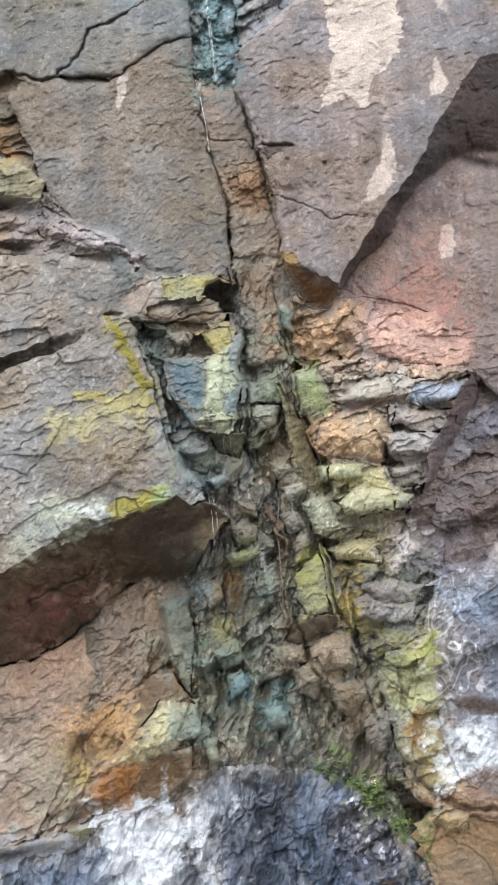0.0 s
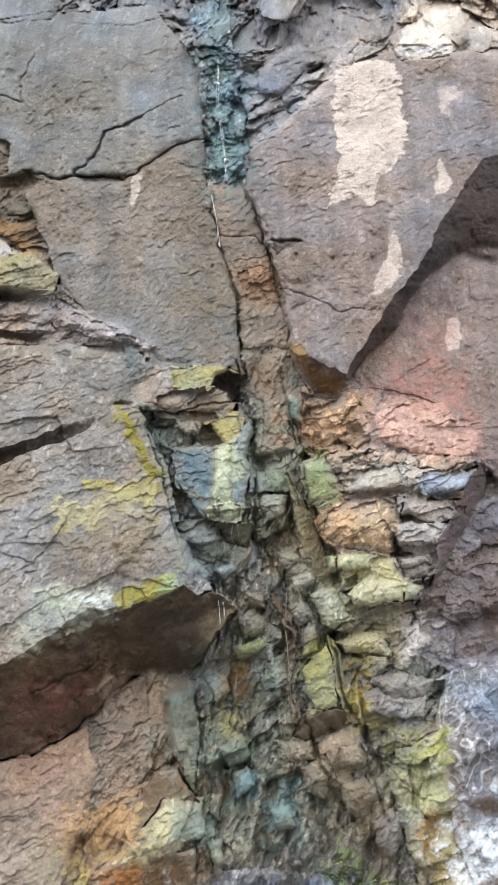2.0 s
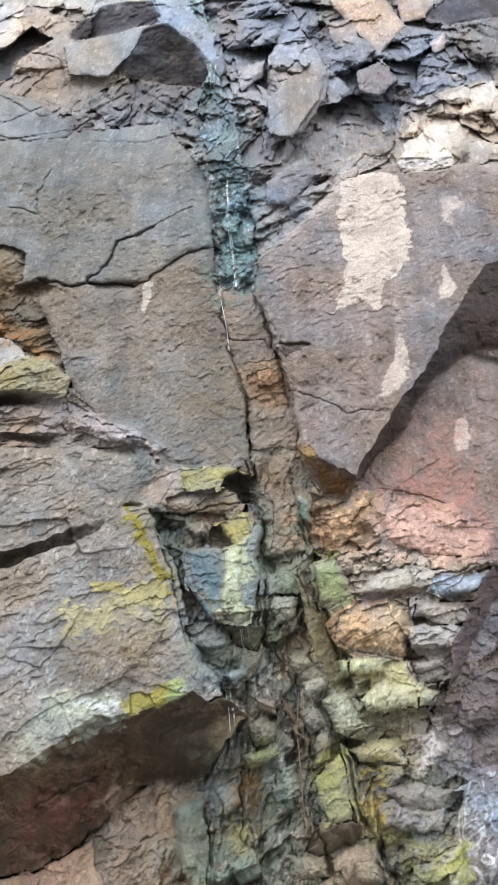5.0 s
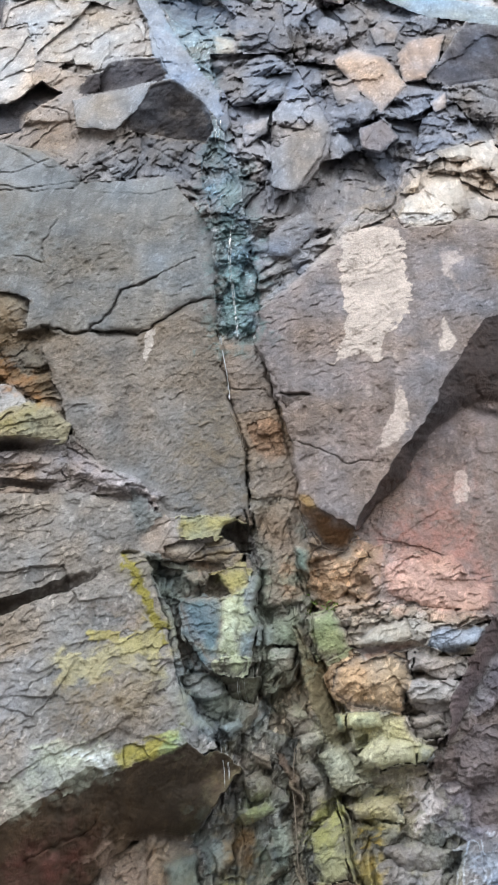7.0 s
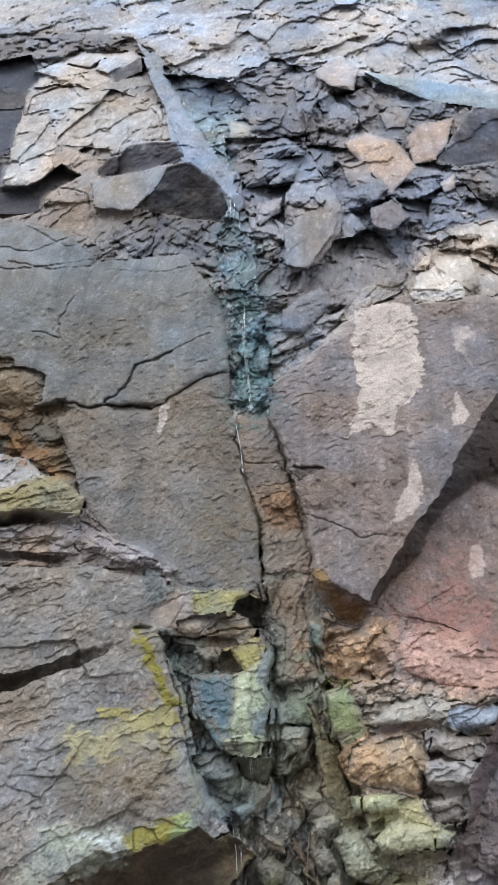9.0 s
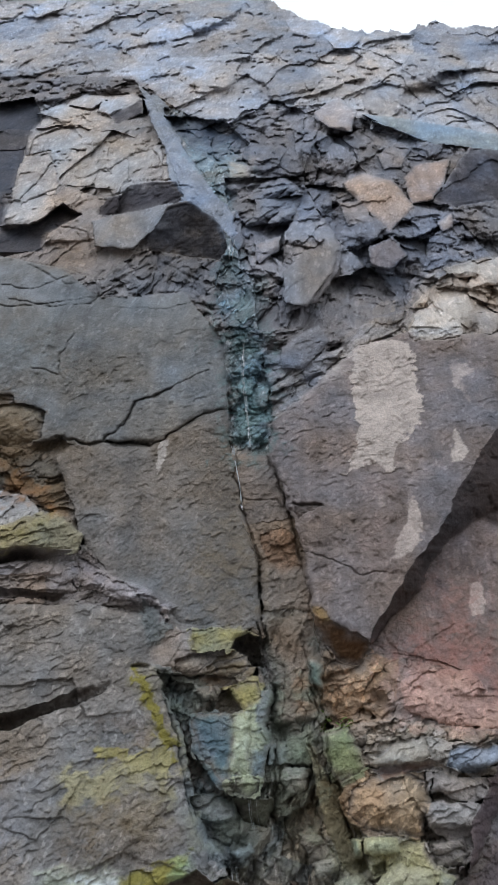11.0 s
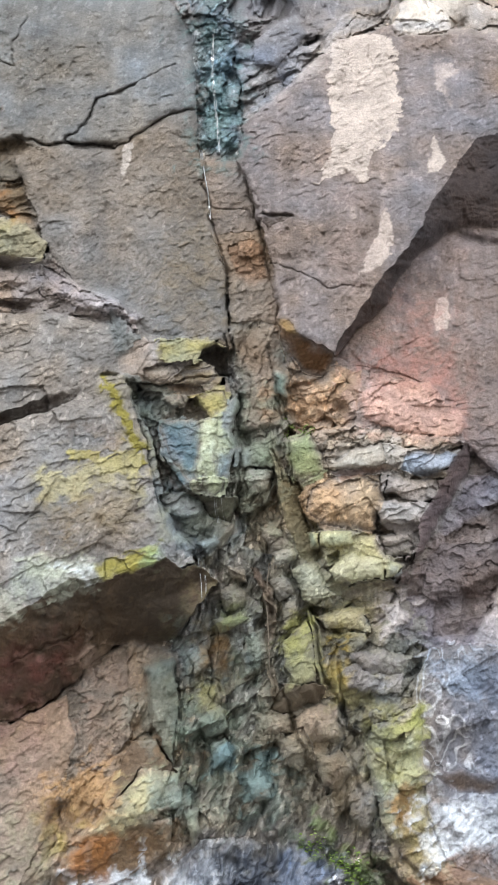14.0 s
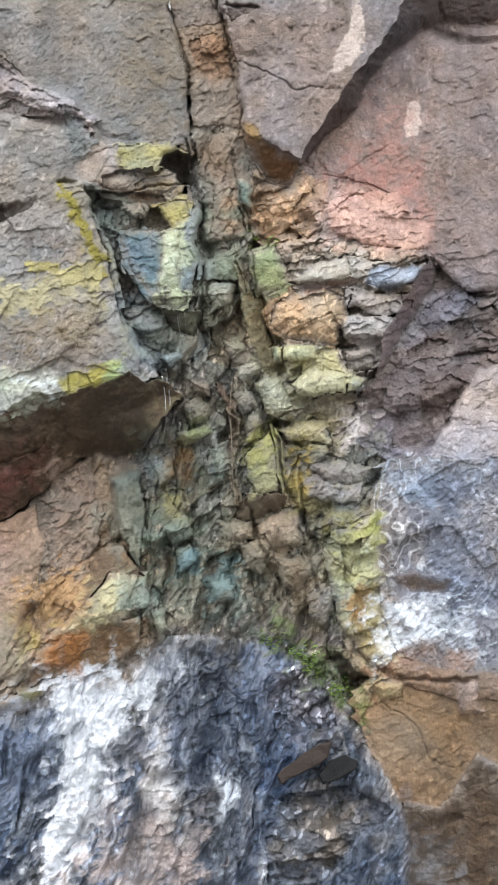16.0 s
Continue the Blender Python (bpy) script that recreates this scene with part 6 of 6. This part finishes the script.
    for outline, c, strength, edge, broken, damp, streak in STAINS:
        s = near(x, true_z, outline, 0.25)
        px, pz = xw[s], zw[s]
        d = way_to(px, pz, outline, True) * np.where(inside(px, pz, outline), 1, -1)
        d = d + broken * (fbm(x[s] * 12, z[s] * 12 / streak, 501, 4) + 0.6 * small[s])
        solid = strength >= 0.95
        a = strength * np.clip(d / (edge if solid else 2.2 * edge) + 0.5, 0, 1) * np.clip((1.3 if solid else 0.72) + 0.8 * spot[s], 0, 1)
        c = (0.86 * c + 0.14 * c.mean()) * (1 - 0.32 * (c.max() - c.min()) / c.max())
        shade = (1 + 0.25 * spot[s] + 0.15 * small[s])[:, None]
        colour[s] += (c * shade - colour[s]) * a[:, None]
        wet[s] = np.maximum(wet[s], damp * a)
    xc, zc = xw + 0.02 * fbm(x * 9, z * 9, 601), zw + 0.02 * fbm(x * 9, z * 9, 602)
    for line, width, depth in CRACKS:
        s = near(x, true_z, line, 0.15)
        d = way_to(xc[s], zc[s], line)
        wd = width * (0.75 + 0.9 * np.abs(spot[s]))
        out[s] -= 0.6 * depth * np.exp(-(d / wd) ** 2) * np.clip(0.9 + 0.9 * hue[s], 0.4, 1)
    relief = np.clip(relief + 1.3 * np.maximum(hue + 0.5 * spot, 0), 0.08, 1.0)
    return out, np.clip(colour, 0.008, 0.85), np.clip(wet, 0, 1), piece, relief


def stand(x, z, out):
    """Points of the rock: out metres proud of the face, along sight lines towards the camera, so outlines keep their
    place in view.
    """
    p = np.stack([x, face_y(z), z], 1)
    d = np.array([0.0, 0.0, VIEW_Z]) - p
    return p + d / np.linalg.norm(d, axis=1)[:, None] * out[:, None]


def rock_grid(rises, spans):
    """A grid over the face, even in the camera's view: rises are slopes up from its height, spans the way sideways for
    each metre of distance.
    """
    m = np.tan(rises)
    y = np.where(VIEW_Z + m * FACE <= KNEE, FACE, (FACE + LEAN * (VIEW_Z - KNEE)) / (1 - LEAN * m))
    z = VIEW_Z + m * y
    far = np.hypot(y, z - VIEW_Z)
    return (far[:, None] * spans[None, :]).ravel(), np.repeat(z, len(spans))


def quads(rows, cols):
    a = (np.arange(rows - 1)[:, None] * cols + np.arange(cols - 1)[None, :]).ravel()
    return np.stack([a, a + 1, a + cols + 1, a + cols], 1)


def mesh_of(name, points, faces, colours=None, material=None):
    me = bpy.data.meshes.new(name)
    me.vertices.add(len(points))
    me.vertices.foreach_set("co", np.ascontiguousarray(points, np.float32).ravel())
    me.loops.add(faces.size)
    me.loops.foreach_set("vertex_index", np.ascontiguousarray(faces, np.int32).ravel())
    me.polygons.add(len(faces))
    me.polygons.foreach_set("loop_start", np.arange(0, faces.size, faces.shape[1], dtype=np.int32))
    me.update(calc_edges=True)
    me.polygons.foreach_set("use_smooth", np.ones(len(faces), bool))
    if colours is not None:
        layer = me.color_attributes.new("stone", "FLOAT_COLOR", "POINT")
        layer.data.foreach_set("color", np.ascontiguousarray(colours[:, :4], np.float32).ravel())
        relief = me.attributes.new("relief", "FLOAT", "POINT")
        relief.data.foreach_set("value", np.ascontiguousarray(colours[:, 4] if colours.shape[1] > 4 else np.full(len(points), 0.5), np.float32))
    me.materials.append(material or ROCK)
    return me


def chunk(name, points, colours, faces, depth=0.3):
    """One piece of rock: its weathered face and the sides that go back into the cliff, straight away from the camera.
    """
    used, f = np.unique(faces, return_inverse=True)
    f = f.reshape(-1, 4)
    p, c = points[used], colours[used]
    e = np.concatenate([f[:, (0, 1)], f[:, (1, 2)], f[:, (2, 3)], f[:, (3, 0)]])
    key = np.sort(e, 1) @ np.array([len(used), 1])
    _, first, count = np.unique(key, return_index=True, return_counts=True)
    e = e[first[count == 1]]
    ring, r = np.unique(e, return_inverse=True)
    r = r.reshape(-1, 2) + len(p)
    deep = r + len(ring)
    d = p[ring] - np.array([0.0, 0.0, VIEW_Z])
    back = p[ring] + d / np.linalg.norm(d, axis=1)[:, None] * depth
    sides = np.stack([r[:, 1], r[:, 0], deep[:, 0], deep[:, 1]], 1)
    return mesh_of(name, np.concatenate([p, p[ring], back]), np.concatenate([f, sides]), np.concatenate([c, c[ring], c[ring]]))


STEP = 0.0010
rises, spans = np.arange(radians(-16.6), radians(67.5), STEP), np.arange(-0.37, 0.37, STEP)
gx, gz = rock_grid(rises, spans)
fresh = np.clip(0.50 + 1.1 * fbm(gx * 1.7 + 3, gz * 1.7, 711, 4), 0.15, 0.95)  # 1 where the break is fresh and sharp
for x0, x1, z0, z1, least in ((-0.9, 0.05, 3.4, 4.9, 0.9), (-2.4, -1.0, 3.85, 4.6, 0.95), (0.2, 1.6, 2.3, 4.3, 0.65), (-0.5, 1.1, 1.5, 3.3, 0.65), (-4.0, 4.0, 8.6, 15.0, 0.6)):
    within = np.clip(np.minimum.reduce([gx - x0, x1 - gx, gz - z0, z1 - gz]) * 6, 0, 1)
    fresh = np.maximum(fresh, least * within)
for o in ZONES:  # lips and the dark undersides high up are sharp
    if o["lip"] or (o["name"] == "overhang" and o["outline"][:, 1].min() > KNEE):
        line = o["outline"][:o["lip"][0]] if o["lip"] else o["outline"]
        s = near(gx, gz, line, 0.15)
        fresh[s] = np.maximum(fresh[s], np.clip(1.6 - 10 * way_to(gx[s], gz[s], line), 0, 1))


def worn_down(values, size=3):
    """Edges that weather has rounded: values averaged over a few steps of the grid, but for the share that is fresh."""
    rows = np.asarray(values, float).reshape(len(rises), len(spans), -1)
    soft_rows = rows
    for axis in (0, 1, 0, 1):
        pad = [(0, 0)] * 3
        pad[axis] = (size + 1, size)
        total = np.cumsum(np.pad(soft_rows, pad, "edge"), axis=axis)
        ahead, behind = [slice(None)] * 3, [slice(None)] * 3
        ahead[axis], behind[axis] = slice(2 * size + 1, None), slice(None, -2 * size - 1)
        soft_rows = (total[tuple(ahead)] - total[tuple(behind)]) / (2 * size + 1)
    share = fresh.reshape(len(rises), len(spans), 1)
    return (soft_rows + (rows - soft_rows) * share).reshape(np.shape(values))


g_out, g_colour, g_wet, g_piece, g_relief = cliff(gx, gz, worn_down)
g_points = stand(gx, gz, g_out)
g_colours = np.concatenate([g_colour, g_wet[:, None], g_relief[:, None]], 1)
g_faces = quads(len(rises), len(spans))

# the cliff's rim against the sky
RIM = [(-11.21, 25.26), (-6.81, 24.71), (-2.56, 23.53), (-0.19, 22.34), (0.51, 20.34), (1.16, 19.52), (2.22, 19.21), (2.92, 19.65), (4.30, 19.88), (7.40, 20.36)]
rim_z = np.interp(gx, [p[0] for p in RIM], [p[1] for p in RIM]) + 0.5 * fbm(gx * 1.7, gx * 0 + 3, 701) + 0.35 * fbm(gx * 7, gx * 0, 702)
g_faces = g_faces[(gz < rim_z)[g_faces].all(1)]
owner = g_piece[g_faces[:, 0]]

# the rest of the wall, beyond the stretch that is modelled stone by stone
w_rises = np.arange(radians(-16.6), radians(65.5), 0.011)
w_spans = np.concatenate([np.arange(-2.4, -0.365, 0.02), [-0.365], [0.365], np.arange(0.38, 2.4, 0.02)])
wx, wz = rock_grid(w_rises, w_spans)
w_out, w_colour, w_wet, _, _ = cliff(wx, wz)
w_faces = quads(len(w_rises), len(w_spans))
gap = np.nonzero(w_spans == -0.365)[0][0]
w_faces = w_faces[(w_faces[:, 0] % len(w_spans)) != gap]
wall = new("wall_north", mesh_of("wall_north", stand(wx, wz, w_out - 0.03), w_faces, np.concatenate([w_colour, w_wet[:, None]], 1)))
tagged(wall, "tall weathered grey-brown rock cliff with mineral stains", "cliff", kind="structure")

# solid rock behind the face, up to the rim and back
back_rows = [(6.9, -0.6), (6.9, 8.0), (9.6, 18.0), (10.4, 19.0), (60.0, 24.0), (60.0, -0.6)]
bp = np.array([(x, y, z) for y, z in back_rows for x in (-22.0, 22.0)])
bf = np.array([(2 * k, 2 * k + 1, (2 * k + 3) % 12, (2 * k + 2) % 12) for k in range(6)])
mass = new("rock_mass", mesh_of("rock_mass", bp, bf, np.tile(np.append(tone(100, 96, 96), 0.0), (12, 1))))
mass.parent = wall

# ---- stones of the cliff ----
ids, counts = np.unique(owner, return_counts=True)
order = ids[np.argsort(-counts)]
big = order[:PIECES] if len(order) > (PIECES := 290) else order
slot = np.searchsorted(ids, owner)
chosen = np.isin(ids, big)
for number in np.nonzero(chosen)[0]:
    k = int(ids[number] // 1000000) - 1
    o = ZONES[k] if k >= 0 else BASE
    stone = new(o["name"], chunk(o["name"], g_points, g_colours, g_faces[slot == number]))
    stone.parent = wall
    if o.get("label"):
        tagged(stone, o["label"])
rest = new("rubble", chunk("rubble", g_points, g_colours, g_faces[~chosen[slot]], 0.15))
rest.parent = wall
tagged(rest, "small broken stones wedged in the joints of the cliff", kind="stuff")

# ---- ground ----
ground = new("ground", mesh_of("ground", np.array([(-400, -400, -0.12), (400, -400, -0.12), (400, 400, -0.12), (-400, 400, -0.12)]), np.array([(0, 1, 2, 3)]), None, GRAVEL))
tagged(ground, "grey-brown stony gravel ground before the cliff", "ground", kind="structure")


# ---- water and plants on the rock ----
def on_rock(x, z, proud=0.0):
    x, z = np.array(x, float), np.array(z, float)
    return stand(x, z, cliff(x, z)[0] + proud)


def trickle(line, threads, width, proud, label, spread=0.02):
    """A thin run of water down the rock: some uneven threads, each a part."""
    top = new("water_trickle")
    tagged(top, label, "water", group="trickles on the cliff")
    line = np.array(line)
    for k in range(threads):
        t = np.linspace(0, 1, 28)
        seg = np.linspace(0, 1, len(line))
        x, z = np.interp(t, seg, line[:, 0]), np.interp(t, seg, line[:, 1])
        x = x + spread * (random.random() - 0.5) + min(0.02, 3 * width) * fbm(z * 6 + 5 * k, z * 0 + k, 801)
        p = on_rock(x, z, proud)
        p[:, 1] = np.convolve(np.pad(p[:, 1], 3, "edge"), np.ones(7) / 7, "valid")
        r = width * (0.35 + 1.0 * np.abs(fbm(z * 8 + k, z * 0 + 9, 802)))
        ring = np.arange(6) * math.tau / 6
        pts = (p[:, None, :] + r[:, None, None] * np.stack([np.cos(ring), np.sin(ring), 0 * ring], 1)[None]).reshape(-1, 3)
        q = np.array([(6 * i + j, 6 * i + (j + 1) % 6, 6 * i + 6 + (j + 1) % 6, 6 * i + 6 + j) for i in range(27) for j in range(6)])
        thread = new("thread", mesh_of("thread", pts, q, None, WATER))
        thread.parent = top


def loose_stone(outline, front, thick, colour, label):
    """A loose angular stone with bevelled, uneven edges, resting against the rock."""
    o = np.array(outline)
    bm = bmesh.new()
    rock = cliff(*o.T)[0].max()
    face = [bm.verts.new(p) for p in stand(*o.T, np.full(len(o), rock + front))]
    rear = [bm.verts.new(p) for p in stand(*o.T, np.full(len(o), rock + front - thick))]
    n = len(o)
    bm.faces.new(face)
    bm.faces.new(rear[::-1])
    for k in range(n):
        bm.faces.new((face[k], rear[k], rear[(k + 1) % n], face[(k + 1) % n]))
    bmesh.ops.bevel(bm, geom=bm.edges[:], offset=0.006, segments=1, affect="EDGES")
    bmesh.ops.triangulate(bm, faces=bm.faces[:])
    bmesh.ops.subdivide_edges(bm, edges=bm.edges[:], cuts=2, use_grid_fill=True)
    for v in bm.verts:
        v.co += 0.008 * noise.noise_vector(v.co * 14) + 0.004 * noise.noise_vector(v.co * 45)
    bmesh.ops.recalc_face_normals(bm, faces=bm.faces[:])
    me = bpy.data.meshes.new("loose_stone")
    bm.to_mesh(me)
    bm.free()
    layer = me.color_attributes.new("stone", "FLOAT_COLOR", "POINT")
    layer.data.foreach_set("color", np.tile(np.append(tone(*colour), 0.1), len(me.vertices)).astype(np.float32))
    me.materials.append(ROCK)
    tagged(new("loose_stone", me), label, "stone", group="loose stones at the cliff foot")


def root(line, radius, sag, label):
    """A thin root that hangs along the rock."""
    line = np.array(line)
    t, seg = np.linspace(0, 1, 24), np.linspace(0, 1, len(line))
    x, z = np.interp(t, seg, line[:, 0]), np.interp(t, seg, line[:, 1])
    p = on_rock(x + 0.02 * fbm(z * 9, z * 0 + 4, 811), z, 0.02)
    p[:, 1] = np.convolve(np.pad(p[:, 1], 4, "edge"), np.ones(9) / 9, "valid") - sag * np.sin(t * math.pi)
    ring = np.arange(5) * math.tau / 5
    r = radius * (1.0 - 0.5 * t)
    pts = (p[:, None, :] + r[:, None, None] * np.stack([np.cos(ring), np.sin(ring), 0 * ring], 1)[None]).reshape(-1, 3)
    q = np.array([(5 * i + j, 5 * i + (j + 1) % 5, 5 * i + 5 + (j + 1) % 5, 5 * i + 5 + j) for i in range(23) for j in range(5)])
    tagged(new("root", mesh_of("root", pts, q, None, BARK)), label, "root", group="roots on the cliff")


BLADES = ([], [])


def tuft(x, z, blades, length):
    """Blades of grass and moss in a small tuft on the rock."""
    root = on_rock([x], [z])[0]
    points, faces = BLADES
    for k in range(blades):
        a, lean, h = random.random() * math.tau, 0.3 + 0.9 * random.random(), length * (0.4 + 0.8 * random.random())
        b = root + np.array([random.gauss(0, 0.03), 0.0, random.gauss(0, 0.03)])
        d = np.array([math.cos(a) * lean, -0.5 - 0.4 * random.random(), 0.7])
        s = np.array([math.sin(a), 0.0, math.cos(a)]) * 0.005
        i = len(points)
        for f, w in ((0, 1.0), (0.4, 1.0), (0.75, 0.7), (1.0, 0.12)):
            mid = b + d * h * f + np.array([0, -0.02, -0.7 * h]) * f * f
            points += [mid - s * w, mid + s * w]
        faces += [(i + 2 * q, i + 2 * q + 1, i + 2 * q + 3, i + 2 * q + 2) for q in range(3)]


trickle([(-0.37, 6.53), (-0.34, 6.36), (-0.30, 6.13), (-0.27, 5.89)], 3, 0.005, 0.022, "thin white thread of water running down the joint", 0.012)
trickle([(-0.30, 7.83), (-0.30, 7.38), (-0.26, 7.00), (-0.21, 6.53)], 3, 0.0025, 0.025, "thin trickle of water in the teal runnel", 0.06)
trickle([(-0.50, 9.85), (-0.50, 9.57), (-0.50, 9.37)], 2, 0.007, 0.03, "short fall of water at the lip of the runnel", 0.05)
trickle([(-0.16, 3.63), (-0.15, 3.53), (-0.13, 3.45)], 4, 0.0012, 0.03, "drips of water under the blue block", 0.12)
trickle([(-0.24, 3.22), (-0.21, 3.04), (-0.20, 2.89)], 4, 0.0012, 0.03, "drips of water down the back of the overhang", 0.07)
for (ax, az), (bx, bz), reach, count in [(*[(0.48, 1.49), (0.55, 1.42)], 0.03, 5), (*[(0.62, 1.42), (0.79, 1.30)], 0.03, 5), (*[(0.79, 1.30), (0.97, 1.11)], 0.02, 5), (*[(0.35, 4.13), (0.49, 4.13)], 0.03, 4)]:
    for _ in range(count):
        f = random.random()
        tuft(ax + (bx - ax) * f + random.gauss(0, reach), az + (bz - az) * f + random.gauss(0, reach), 18, 0.035)
loose_stone([(0.52, 0.66), (0.66, 0.77), (0.78, 0.84), (0.86, 0.86), (0.84, 0.76), (0.69, 0.68), (0.55, 0.61)], 0.08, 0.2, (50, 40, 34), "dark brown loose slab of stone on the wet foot")
loose_stone([(0.78, 0.66), (0.86, 0.75), (0.95, 0.78), (1.03, 0.74), (1.01, 0.69), (0.90, 0.63), (0.81, 0.61)], 0.08, 0.2, (16, 16, 17), "black wet loose stone beside the brown slab")
root([(0.27, 4.90), (0.29, 4.79), (0.32, 4.70), (0.36, 4.56)], 0.004, 0.03, "thin pale root hanging under the rust-brown overhang")
root([(0.25, 4.96), (0.32, 4.84), (0.41, 4.67), (0.47, 4.61)], 0.003, 0.02, "thin pale root hanging under the rust-brown overhang")
root([(-0.25, 5.76), (-0.20, 5.60), (-0.14, 5.45), (-0.11, 5.25)], 0.005, 0.02, "thin brown root in the joint between the slabs")
root([(0.22, 3.18), (0.21, 2.89), (0.23, 2.61), (0.24, 2.31)], 0.005, 0.03, "thin brown root down the broken joint")
root([(0.43, 2.24), (0.50, 1.99), (0.58, 1.74), (0.61, 1.60)], 0.004, 0.03, "thin brown root down the broken joint")
grass = new("grass", mesh_of("grass", np.array(BLADES[0]), np.array(BLADES[1]), None, LEAF))
tagged(grass, "bright green moss and grass blades on wet rock", "grass", kind="stuff")
